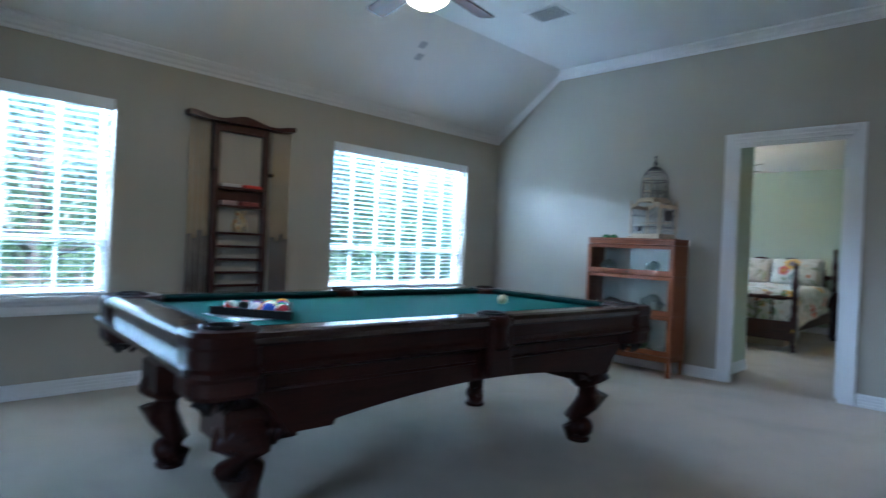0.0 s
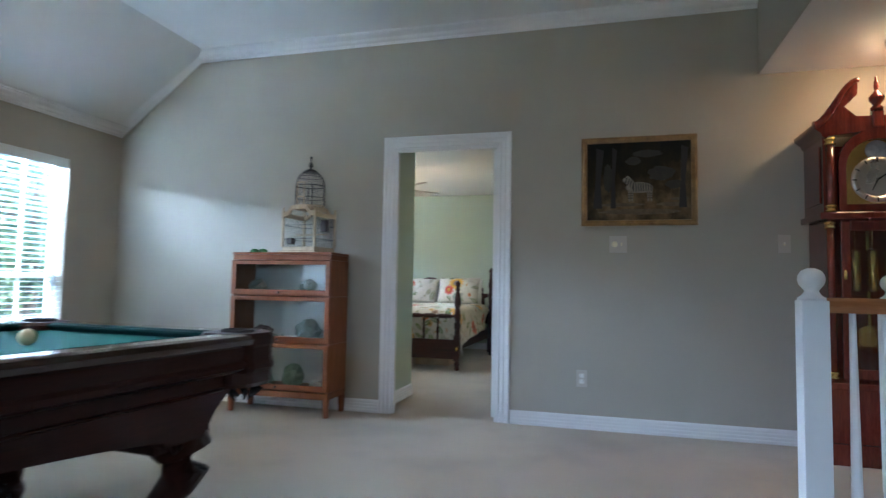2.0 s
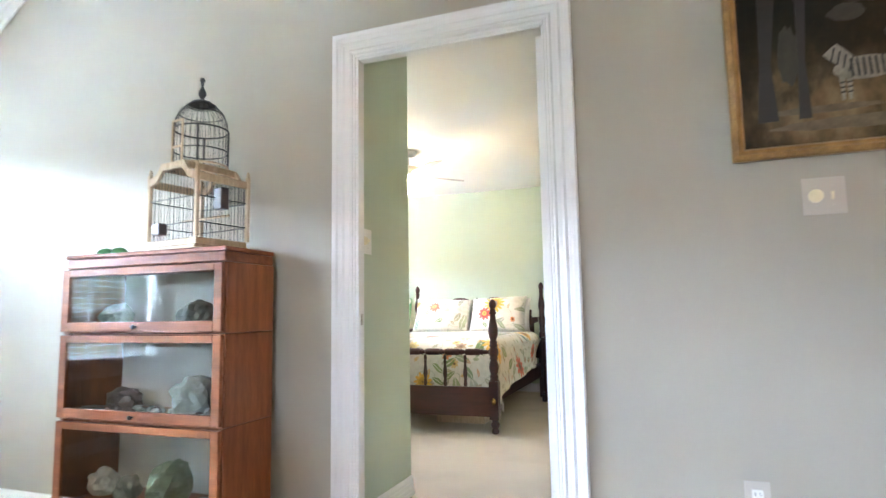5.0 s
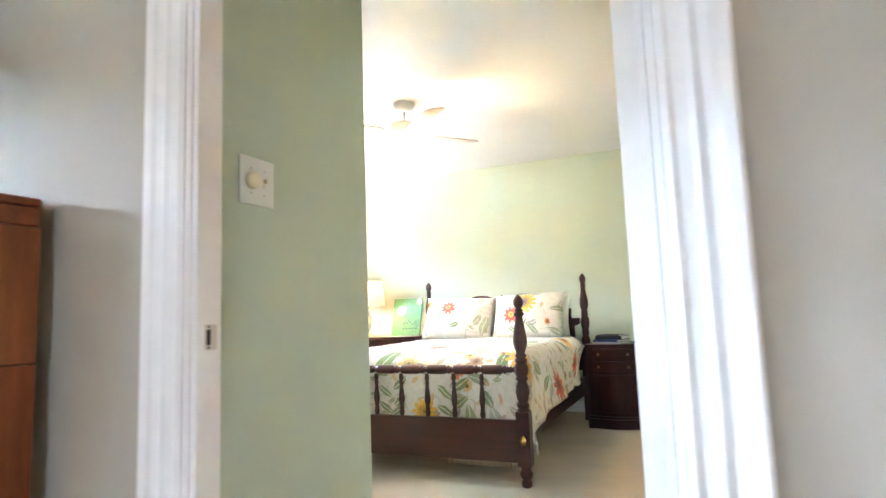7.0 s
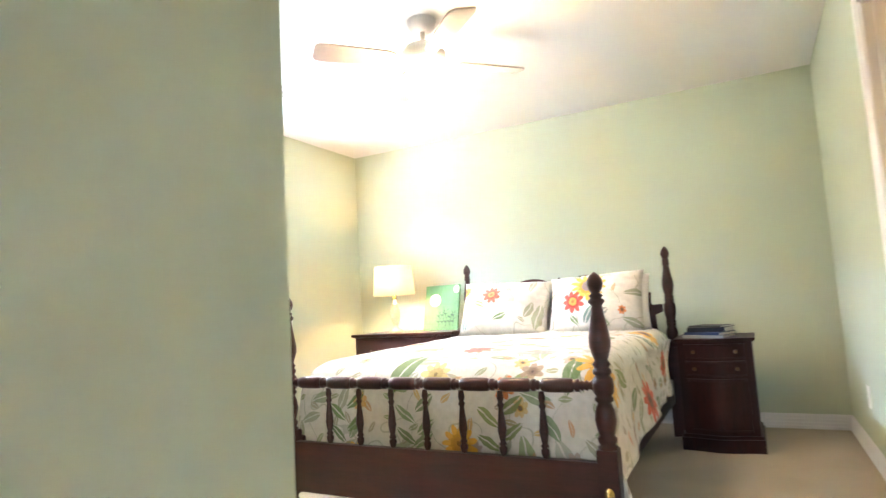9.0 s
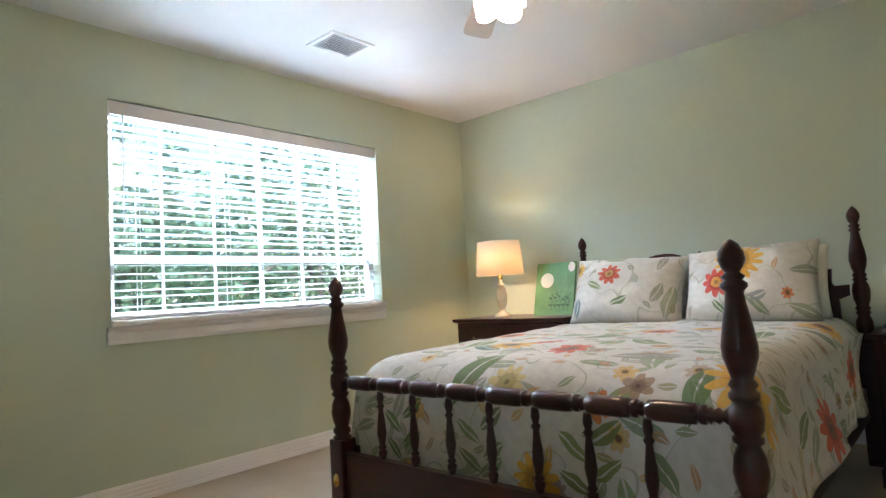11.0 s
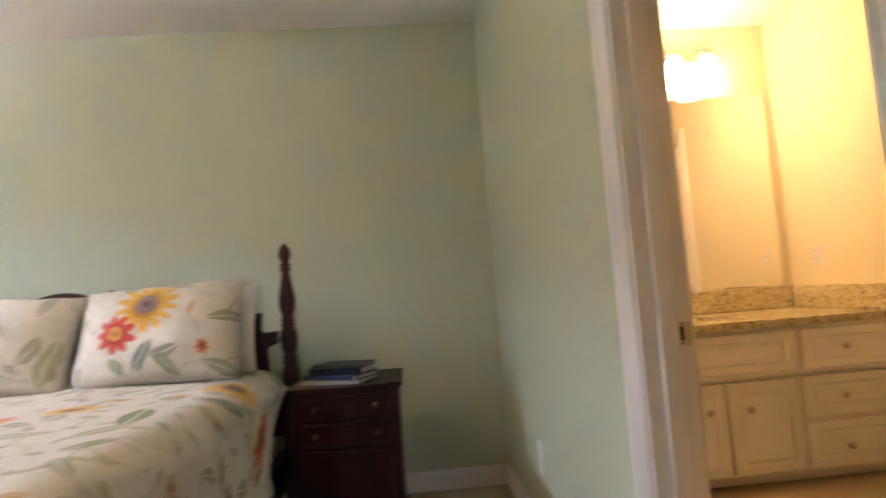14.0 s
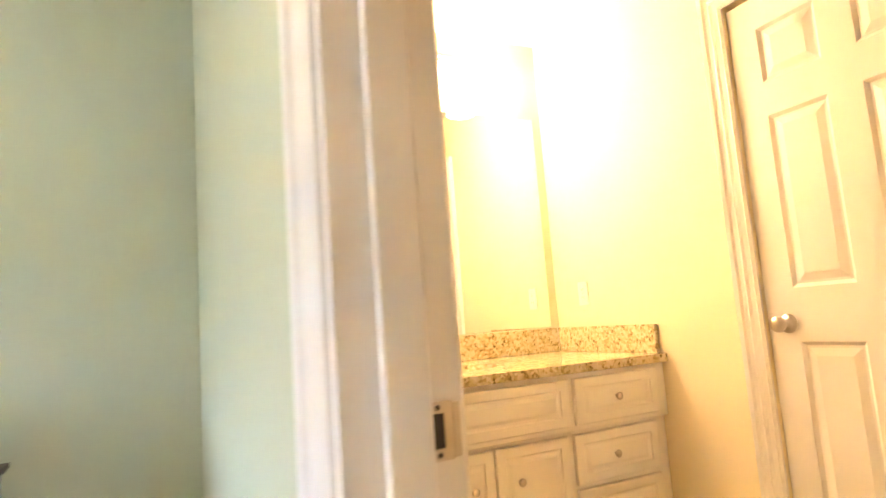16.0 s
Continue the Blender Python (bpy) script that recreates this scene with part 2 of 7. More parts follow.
    wash.data_type, wash.blend_type = "RGBA", "MULTIPLY"
    wash.inputs["Factor"].default_value = 1.0
    l.new(col, wash.inputs["A"])
    l.new(ramp(nt, mott.outputs[0], [(0.3, (0.86, 0.86, 0.85)), (0.7, (1.0, 1.0, 1.0))]), wash.inputs["B"])
    l.new(wash.outputs["Result"], b.inputs["Base Color"])
    b.inputs["Roughness"].default_value = 0.85
    b.inputs["Sheen Weight"].default_value = 0.15
    q = tex(nt, "ShaderNodeTexNoise", 22, "UV", detail=5.0)
    bump(nt, b, q.outputs[0], 0.35, 0.01)
    return m


def carpet_mat(name, color):
    m = bpy.data.materials.new(name)
    nt, n, l, b = nodes_of(m)
    patch = tex(nt, "ShaderNodeTexNoise", 1.6, detail=3.0)
    tuft = tex(nt, "ShaderNodeTexNoise", 210, detail=2.0, rough=0.7)
    s = n.new("ShaderNodeMath")
    s.operation = "MULTIPLY_ADD"
    l.new(tuft.outputs[0], s.inputs[0])
    s.inputs[1].default_value = 0.9
    l.new(patch.outputs[0], s.inputs[2])
    l.new(ramp(nt, s.outputs[0], [(0.55, shade(color, 0.78)), (1.3, shade(color, 1.15))]), b.inputs["Base Color"])
    b.inputs["Roughness"].default_value = 0.95
    b.inputs["Specular IOR Level"].default_value = 0.1
    b.inputs["Sheen Weight"].default_value = 0.2
    bump(nt, b, tuft.outputs[0], 0.5, 0.006)
    return m


def granite_mat(name):
    m = bpy.data.materials.new(name)
    nt, n, l, b = nodes_of(m)
    v = tex(nt, "ShaderNodeTexVoronoi", 85)
    big = tex(nt, "ShaderNodeTexNoise", 24, detail=6.0, rough=0.7)
    s = n.new("ShaderNodeMath")
    s.operation = "MULTIPLY_ADD"
    rgb = n.new("ShaderNodeSeparateColor")
    l.new(v.outputs["Color"], rgb.inputs[0])
    l.new(rgb.outputs[0], s.inputs[0])
    s.inputs[1].default_value = 0.45
    l.new(big.outputs[0], s.inputs[2])
    l.new(ramp(nt, s.outputs[0], [(0.36, (0.09, 0.07, 0.035)), (0.48, (0.30, 0.23, 0.11)), (0.6, (0.50, 0.42, 0.22)), (0.8, (0.64, 0.56, 0.36)), (1.0, (0.70, 0.64, 0.47))]), b.inputs["Base Color"])
    b.inputs["Roughness"].default_value = 0.12
    return m


TAUPE = surface("taupe_wall_paint", (0.40, 0.365, 0.305), 0.7, 0.03, 1.2, 160, 0.12, 0.001, spec=0.3)
GREEN = surface("sage_wall_paint", (0.50, 0.555, 0.43), 0.7, 0.03, 1.2, 160, 0.12, 0.001, spec=0.3)
CREAM = surface("cream_wall_paint", (0.79, 0.71, 0.52), 0.65, 0.03, 1.2, 160, 0.12, 0.001, spec=0.3)
CEIL = surface("ceiling_paint", (0.76, 0.75, 0.73), 0.85, 0.02, 1.5, 120, 0.25, 0.002, spec=0.2)
TRIM = surface("white_trim_paint", (0.75, 0.74, 0.735), 0.36, 0.012, 4, 90, 0.0, 0.001, gloss_vary=0.03)
BLIND = surface("white_blind_slat", (0.80, 0.81, 0.80), 0.4, 0.02, 5, 80, 0.02, 0.001)
VALANCE = surface("blind_valance", (0.62, 0.57, 0.53), 0.45, 0.04, 5, 80, 0.03, 0.001)
CARPET = carpet_mat("beige_carpet", (0.395, 0.335, 0.258))
BATHFLOOR = surface("tan_tile", (0.56, 0.44, 0.29), 0.4, 0.1, 4, 40, 0.1, 0.002)
PANE = clear_glass("window_glass")
MAHOGANY = wood("mahogany", (0.016, 0.0045, 0.004), (0.050, 0.0105, 0.009), (1.5, 1.5, 14), 3.0, 0.3, 0.25, spec=0.35)
MAROON = wood("dark_maroon_cabinet_wood", (0.010, 0.003, 0.003), (0.034, 0.0075, 0.0065), (14, 14, 1.5), 3.0, 0.42, 0.0, spec=0.2)
MAHOGANY_X = wood("mahogany_crossgrain", (0.018, 0.0045, 0.004), (0.056, 0.011, 0.009), (1, 9, 9), 3.0, 0.3, 0.25, spec=0.35)
DARKWOOD = wood("dark_table_wood", (0.010, 0.0032, 0.0024), (0.038, 0.0095, 0.006), (8, 1, 8), 3.0, 0.3, 0.0, spec=0.2)
RAILWOOD = wood("polished_rail_wood", (0.010, 0.004, 0.003), (0.034, 0.011, 0.008), (8, 1, 8), 3.0, 0.14, 1.0)
ANTIQUE = surface("dark_antique_brass", (0.16, 0.10, 0.05), 0.4, 0.1, 9, 80, 0.03, 0.001, metal=1.0)
CHERRY = wood("cherry_bookcase_wood", (0.115, 0.030, 0.009), (0.265, 0.083, 0.026), (1, 9, 9), 3.0, 0.4, 0.08, spec=0.3)
CHERRY_V = wood("cherry_bookcase_wood_upright", (0.115, 0.030, 0.009), (0.265, 0.083, 0.026), (10, 10, 1), 3.0, 0.4, 0.08, spec=0.3)
OAK = wood("oak_handrail", (0.24, 0.075, 0.02), (0.46, 0.18, 0.055), (1, 12, 12), 4.0, 0.3, 0.4)
REDWOOD = wood("clock_cherry", (0.06, 0.008, 0.006), (0.19, 0.030, 0.018), (10, 10, 1.2), 3.0, 0.2, 0.6)
PALEWOOD = wood("weathered_pine", (0.30, 0.20, 0.11), (0.55, 0.42, 0.28), (9, 9, 1.5), 6.0, 0.7, 0.0)
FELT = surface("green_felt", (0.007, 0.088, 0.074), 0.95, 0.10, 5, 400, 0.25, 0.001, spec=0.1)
# Same felt darkened: the shade on the cushion noses is put into the colour.
FELT_SHADED = surface("shaded_cushion_felt", (0.003, 0.026, 0.024), 0.95, 0.10, 5, 400, 0.25, 0.001, spec=0.1)
LEATHER = surface("black_leather", (0.010, 0.007, 0.006), 0.6, 0.2, 12, 120, 0.4, 0.002, spec=0.2)
BRASS = surface("brass", (0.72, 0.48, 0.16), 0.25, 0.08, 6, 80, 0.03, 0.001, metal=1.0)
NICKEL = surface("satin_nickel", (0.56, 0.52, 0.47), 0.3, 0.05, 8, 120, 0.03, 0.001, metal=1.0)
CHROME = surface("chrome", (0.8, 0.8, 0.8), 0.08, 0.02, 8, 120, 0.0, 0.001, metal=1.0)
PLASTIC = surface("white_plastic", (0.76, 0.75, 0.71), 0.35, 0.02, 8, 120, 0.0, 0.001)
IVORY = surface("ivory_plastic", (0.72, 0.65, 0.45), 0.35, 0.02, 8, 120, 0.0, 0.001)
BLACKMETAL = surface("dark_wire", (0.05, 0.05, 0.05), 0.5, 0.1, 20, 120, 0.05, 0.001, metal=0.6)
GREYWIRE = surface("grey_wire", (0.06, 0.06, 0.062), 0.45, 0.1, 20, 120, 0.05, 0.001, metal=0.7)
BLACK = surface("black_slot", (0.015, 0.015, 0.015), 0.6, 0.1, 20, 100, 0.0, 0.001)
GOLD, REDBLOOM, RUST = (0.74, 0.40, 0.035), (0.62, 0.09, 0.035), (0.66, 0.20, 0.05)
LEAF1, LEAF2, TEAL = (0.12, 0.20, 0.055), (0.21, 0.27, 0.09), (0.10, 0.19, 0.17)


def sprig(u, v, count, tone):
    """Paired leaves up a stem: (u, v, length, turn, colour) for each."""
    return [(u + (0.05 if i % 2 else -0.05), v + 0.05 * i, 0.062, 35 if i % 2 else 145, shade(tone, 0.85 + 0.12 * (i % 3))) for i in range(count)]


FLORAL = floral("floral_cotton", heads=[
    (0.735, 0.11, 0.125, 13, GOLD, (0.10, 0.05, 0.03)), (0.98, 0.70, 0.10, 9, REDBLOOM, (0.22, 0.09, 0.05)), (-0.22, 0.41, 0.10, 12, GOLD, (0.16, 0.16, 0.08)),
    (0.08, 0.335, 0.085, 9, REDBLOOM, (0.25, 0.10, 0.05)), (0.13, 0.99, 0.09, 9, RUST, (0.2, 0.08, 0.04)), (0.31, 1.10, 0.08, 11, GOLD, (0.2, 0.1, 0.05)),
    (0.0, 0.03, 0.07, 9, (0.62, 0.50, 0.20), (0.45, 0.36, 0.14)), (0.335, -0.02, 0.05, 7, RUST, (0.2, 0.08, 0.04)), (0.44, 0.05, 0.05, 6, (0.36, 0.24, 0.15), (0.2, 0.12, 0.08)),
    (-0.55, 0.85, 0.09, 11, RUST, (0.2, 0.08, 0.05)), (0.66, 1.45, 0.11, 12, GOLD, (0.18, 0.09, 0.05)), (0.90, 1.62, 0.08, 8, REDBLOOM, (0.2, 0.1, 0.05)), (0.13, -0.25, 0.08, 11, GOLD, (0.45, 0.24, 0.04))],
    leaves=[
    (-0.16, 0.06, 0.15, 65, LEAF1), (0.605, 0.04, 0.10, 80, LEAF1), (0.41, 0.02, 0.08, 30, LEAF2), (0.92, 0.47, 0.10, 110, LEAF1), (-0.30, 0.33, 0.12, 150, TEAL), (0.38, 0.27, 0.12, 20, (0.33, 0.30, 0.24)),
    (0.80, 0.33, 0.09, 60, LEAF2), (0.24, 0.62, 0.13, 140, LEAF2), (-0.02, 0.75, 0.11, 35, LEAF1), (0.55, 0.95, 0.12, 100, LEAF1), (0.70, 1.25, 0.10, 40, TEAL), (-0.45, 0.5, 0.13, 100, LEAF2),
    *sprig(-0.45, -0.24, 4, LEAF1), *sprig(-0.09, -0.24, 4, (0.20, 0.27, 0.13)), *sprig(0.31, -0.24, 4, LEAF2)])
SHAM_RED = floral("floral_cotton_red_bloom", busy=0.0, heads=[(2.285, 0.93, 0.066, 9, REDBLOOM, (0.55, 0.30, 0.10)), (2.05, 0.99, 0.05, 11, GOLD, (0.3, 0.15, 0.05))], leaves=[(2.08, 0.74, 0.07, 80, TEAL), (2.20, 0.86, 0.06, 150, LEAF2), (2.36, 0.77, 0.06, 30, LEAF1)])
SHAM_SUN = floral("floral_cotton_sunflower", busy=0.0, heads=[(4.12, 1.61, 0.115, 14, GOLD, (0.24, 0.19, 0.22)), (4.02, 1.50, 0.075, 9, (0.60, 0.05, 0.03), (0.66, 0.32, 0.06)), (4.33, 1.43, 0.03, 7, RUST, (0.2, 0.1, 0.05))], leaves=[(4.12, 1.41, 0.07, 60, TEAL), (4.02, 1.38, 0.05, 130, LEAF1), (4.20, 1.42, 0.06, 20, (0.28, 0.30, 0.28))])
LINEN = surface("white_cotton", (0.76, 0.75, 0.71), 0.9, 0.04, 6, 300, 0.3, 0.002, spec=0.2)
GRANITE = granite_mat("speckled_granite")
VANITY = surface("white_cabinet_paint", (0.84, 0.82, 0.77), 0.35, 0.03, 4, 90, 0.03, 0.001)
MIRROR = surface("mirror_silver", (0.88, 0.88, 0.86), 0.015, 0.0, 2, 10, 0.0, 0.001, metal=1.0, gloss_vary=0.0)
# ---- building blocks ----
def thing(name, m, label, category, group="", kind=""):
    ob = new(name)
    ob.matrix_world = m
    return tagged(ob, label, category, group, kind)


def part(name, bm, material, parent=None, label=""):
    """Links a bmesh as one mesh object, under a thing or a part."""
    me = bpy.data.meshes.new(name)
    bm.normal_update()
    bm.to_mesh(me)
    bm.free()
    me.materials.append(material)
    ob = new(name, me)
    if parent is not None:
        ob.parent = parent
    if label:
        tagged(ob, label)
    return ob


def share(name, me, m, parent):
    """One more object on a mesh that exists already."""
    ob = new(name, me)
    ob.matrix_basis = m
    ob.parent = parent
    return ob


def box(bm, x0, x1, y0, y1, z0, z1, bevel=0.0, seg=1):
    g = bmesh.ops.create_cube(bm, size=1.0)
    vs = g["verts"]
    for v in vs:
        v.co = ((x0 + x1) / 2 + v.co.x * (x1 - x0), (y0 + y1) / 2 + v.co.y * (y1 - y0), (z0 + z1) / 2 + v.co.z * (z1 - z0))
    if bevel:
        es = list({e for v in vs for e in v.link_edges})
        bmesh.ops.bevel(bm, geom=es, offset=bevel, segments=seg, affect="EDGES", profile=0.7)
    return bm


def boxes(*specs, bevel=0.0, seg=1):
    bm = bmesh.new()
    for s in specs:
        box(bm, *s, bevel=bevel, seg=seg)
    return bm


def turned(bm, profile, m=None, seg=20, smooth=True):
    """A lathe shape round local z: profile rows of (radius, z)."""
    m = m or Matrix()
    rings = []
    for r, z in profile:
        rings.append([bm.verts.new(m @ Vector((r * math.cos(2 * math.pi * i / seg), r * math.sin(2 * math.pi * i / seg), z))) for i in range(seg)])
    for a, b in zip(rings, rings[1:]):
        for i in range(seg):
            f = bm.faces.new((a[i], a[(i + 1) % seg], b[(i + 1) % seg], b[i]))
            f.smooth = smooth
    bm.faces.new(list(reversed(rings[0])))
    bm.faces.new(rings[-1])
    return bm


def prism(bm, pts, axis, a, b, smooth=False):
    """A flat outline pushed along an axis: pts in the other two axes, in order."""
    def at(p, q):
        return {"x": (q, p[0], p[1]), "y": (p[0], q, p[1]), "z": (p[0], p[1], q)}[axis]
    lo = [bm.verts.new(at(p, a)) for p in pts]
    hi = [bm.verts.new(at(p, b)) for p in pts]
    k = len(pts)
    fs = [bm.faces.new((lo[i], lo[(i + 1) % k], hi[(i + 1) % k], hi[i])) for i in range(k)]
    for f in fs:
        f.smooth = smooth
    fs += [bm.faces.new(lo[::-1]), bm.faces.new(hi)]
    bmesh.ops.recalc_face_normals(bm, faces=fs)
    return bm


def tube(bm, pts, radius, seg=8, closed=False):
    """A round bar along points; radius may be one number or one for each point."""
    pts = [Vector(p) for p in pts]
    n = len(pts)
    rad = radius if isinstance(radius, (list, tuple)) else [radius] * n
    rings = []
    for i, p in enumerate(pts):
        d = (pts[(i + 1) % n] - pts[i - 1]) if closed else (pts[min(i + 1, n - 1)] - pts[max(i - 1, 0)])
        d.normalize()
        q = d.to_track_quat("Z", "Y")
        rings.append([bm.verts.new(p + q @ Vector((rad[i] * math.cos(2 * math.pi * k / seg), rad[i] * math.sin(2 * math.pi * k / seg), 0))) for k in range(seg)])
    for a, b in list(zip(rings, rings[1:])) + ([(rings[-1], rings[0])] if closed else []):
        for k in range(seg):
            bm.faces.new((a[k], a[(k + 1) % seg], b[(k + 1) % seg], b[k])).smooth = True
    if not closed:
        bm.faces.new(rings[0][::-1])
        bm.faces.new(rings[-1])
    return bm


def wall_mesh(axis, a, b, u0, u1, z0, z1, holes):
    """A wall between a and b across its axis, from u0 to u1, with holes (u, u, z, z) cut through."""
    bm = bmesh.new()
    us = sorted({u0, u1, *[h[0] for h in holes], *[h[1] for h in holes]})
    for p, q in zip(us, us[1:]):
        spans = [(z0, z1)]
        for h in holes:
            if h[0] <= p + 1e-6 and h[1] >= q - 1e-6:
                spans = [s for lo, hi in spans for s in ((lo, min(hi, h[2])), (max(lo, h[3]), hi)) if s[1] - s[0] > 1e-4]
        for lo, hi in spans:
            if axis == "y":
                box(bm, p, q, a, b, lo, hi)
            else:
                box(bm, a, b, p, q, lo, hi)
    bmesh.ops.remove_doubles(bm, verts=bm.verts, dist=1e-4)
    return bm


def setting(name, bm, material, label, category):
    return tagged(part(name, bm, material), label, category, kind="structure")


BASE_PROFILE = [(0, 0), (0.020, 0), (0.020, 0.018), (0.016, 0.022), (0.016, 0.040), (0.013, 0.044), (0.013, 0.062), (0.010, 0.066), (0.010, 0.080), (0.005, 0.092), (0, 0.095)]
CROWN_PROFILE = [(0, 0), (0.012, 0), (0.014, 0.018), (0.030, 0.030), (0.036, 0.048), (0.060, 0.066), (0.066, 0.078), (0.078, 0.080), (0.078, 0.092), (0, 0.092)]


def moulding(bm, profile, p, q, out, z):
    """A profile (out, up) run along the floor plan from p to q, standing out to the side 'out'."""
    p, q, out = Vector((*p, 0)), Vector((*q, 0)), Vector((*out, 0))
    ends = [[bm.verts.new(e + out * a + Vector((0, 0, z + b))) for a, b in profile] for e in (p, q)]
    k = len(profile)
    fs = [bm.faces.new((ends[0][i], ends[0][(i + 1) % k], ends[1][(i + 1) % k], ends[1][i])) for i in range(k)]
    fs += [bm.faces.new(ends[0][::-1]), bm.faces.new(ends[1])]
    bmesh.ops.recalc_face_normals(bm, faces=fs)


CASING_PROFILE = [(0, 0), (0, 0.010), (0.010, 0.016), (0.018, 0.011), (0.034, 0.012), (0.044, 0.017), (0.054, 0.013), (0.066, 0.015), (0.074, 0.022), (0.090, 0.024), (0.095, 0.018), (0.095, 0)]


def casing(bm, axis, face, out, u0, u1, top, slim=1.0):
    """A fluted door casing, mitred, round an opening from u0 to u1 on the wall face; it stands out to the side 'out'."""
    def at(u, z, d):
        return (u, face + out * d, z) if axis == "y" else (face + out * d, u, z)
    rails = []
    for w, d in CASING_PROFILE:
        w *= slim
        rails.append([bm.verts.new(at(*p, d)) for p in ((u0 - w, 0), (u0 - w, top + w), (u1 + w, top + w), (u1 + w, 0))])
    k = len(rails)
    fs = []
    for i in range(k):
        a, b = rails[i], rails[(i + 1) % k]
        for j in range(3):
            fs.append(bm.faces.new((a[j], a[j + 1], b[j + 1], b[j])))
    fs.append(bm.faces.new([r[0] for r in rails]))
    fs.append(bm.faces.new([r[3] for r in rails][::-1]))
    bmesh.ops.recalc_face_normals(bm, faces=fs)
# ---- the house: walls, floors, ceilings ----
NORTH, WEST = 5.60, -4.29            # living room faces
BED_W, BED_E, BED_S, BED_N = -4.555, -0.745, 6.42, 10.43
STUB_X, ENTRY_S = -1.77, 5.668
BATH_E, BATH_N, BATH_W, BATH_S = 1.03, 10.66, -0.648, 7.2
BED_CEIL, HALL_CEIL, HIGH = 2.43, 2.42, 2.965
HEADER = 0.90
DOOR = (-1.66, -0.842)               # living to bedroom
BDOOR = (7.90, 8.554)               # bedroom to bathroom
WIN_L = [(-0.22, 1.55), (3.32, 5.09)]
WIN_LZ = (0.63, 1.95)
WIN_B, WIN_BZ = (7.60, 9.43), (0.905, 2.06)

setting("floor", boxes((-4.45, 3.4, -2.75, 5.63, -0.2, 0.0)), CARPET, "beige cut-pile carpet across the game room floor", "floor")
setting("floor_bedroom", boxes((-4.70, -0.685, 5.632, 10.55, -0.2, 0.0)), CARPET, "beige cut-pile carpet across the bedroom floor", "floor")
setting("floor_bathroom", boxes((-0.683, 1.15, 7.1, 10.78, -0.2, 0.004)), BATHFLOOR, "warm tan tiled floor of the bathroom", "floor")

setting("wall_west", wall_mesh("x", WEST - 0.16, WEST, -2.75, 5.60, -0.2, 3.2, [(a, b, *WIN_LZ) for a, b in WIN_L]), TAUPE, "taupe painted wall with two windows in it", "wall")
setting("wall_north", wall_mesh("y", NORTH, NORTH + 0.030, WEST, 3.4, 0.0, 3.2, [(*DOOR, 0.0, 2.03)]), TAUPE, "taupe painted wall with a doorway to a bedroom", "wall")
setting("wall_south", wall_mesh("y", -2.91, -2.75, WEST - 0.16, 3.4, 0, 3.2, [(-1.03, 0.73, *WIN_LZ)]), TAUPE, "taupe painted wall closing the game room, with an assumed window", "wall")
setting("wall_east", boxes((3.4, 3.52, -2.75, 5.60, 0, 3.2)), TAUPE, "taupe painted wall closing the landing", "wall")
setting("wall_header", boxes((HEADER, HEADER + 0.12, -2.75, NORTH, HALL_CEIL + 0.004, 3.2)), TAUPE, "taupe painted drop wall where the ceiling lowers", "wall")

bm = bmesh.new()
prism(bm, [(WEST - 0.16, 2.22), (WEST, 2.34), (-3.42, HIGH), (HEADER, HIGH), (HEADER, HIGH + 0.1), (-3.45, HIGH + 0.1), (WEST - 0.16, 2.43)], "y", -2.75, NORTH)
setting("ceiling", bm, CEIL, "white vaulted ceiling with a sloping side", "ceiling")
setting("ceiling_hall", boxes((HEADER + 0.004, 3.4, -2.75, NORTH, HALL_CEIL, HALL_CEIL + 0.08)), CEIL, "white lower ceiling over the stair landing", "ceiling")

bm = bmesh.new()
for p, q in (((WEST + 0.02, NORTH), (DOOR[0] - 0.097, NORTH)), ((DOOR[1] + 0.097, NORTH), (3.4, NORTH))):
    moulding(bm, BASE_PROFILE, p, q, (0, -1), 0.0)
moulding(bm, BASE_PROFILE, (WEST, -2.75), (WEST, NORTH), (1, 0), 0.0)
setting("baseboard", bm, TRIM, "white ribbed baseboard along the game room walls", "baseboard")

bm = bmesh.new()
moulding(bm, CROWN_PROFILE, (WEST, -2.75), (WEST, NORTH), (1, 0), 2.255)
moulding(bm, CROWN_PROFILE, (-3.50, NORTH), (HEADER, NORTH), (0, -1), HIGH - 0.09)
n0, n1 = Vector((WEST, NORTH, 2.252)), Vector((-3.47, NORTH, HIGH - 0.085))
up = Vector((-(n1 - n0).z, 0, (n1 - n0).x)).normalized()
ends = [[bm.verts.new(e + Vector((0, -a, 0)) + up * b) for a, b in CROWN_PROFILE] for e in (n0, n1)]
k = len(CROWN_PROFILE)
fs = [bm.faces.new((ends[0][i], ends[0][(i + 1) % k], ends[1][(i + 1) % k], ends[1][i])) for i in range(k)]
fs += [bm.faces.new(ends[0][::-1]), bm.faces.new(ends[1])]
bmesh.ops.recalc_face_normals(bm, faces=fs)
setting("crown_moulding", bm, TRIM, "white crown moulding following the vaulted ceiling", "trim")

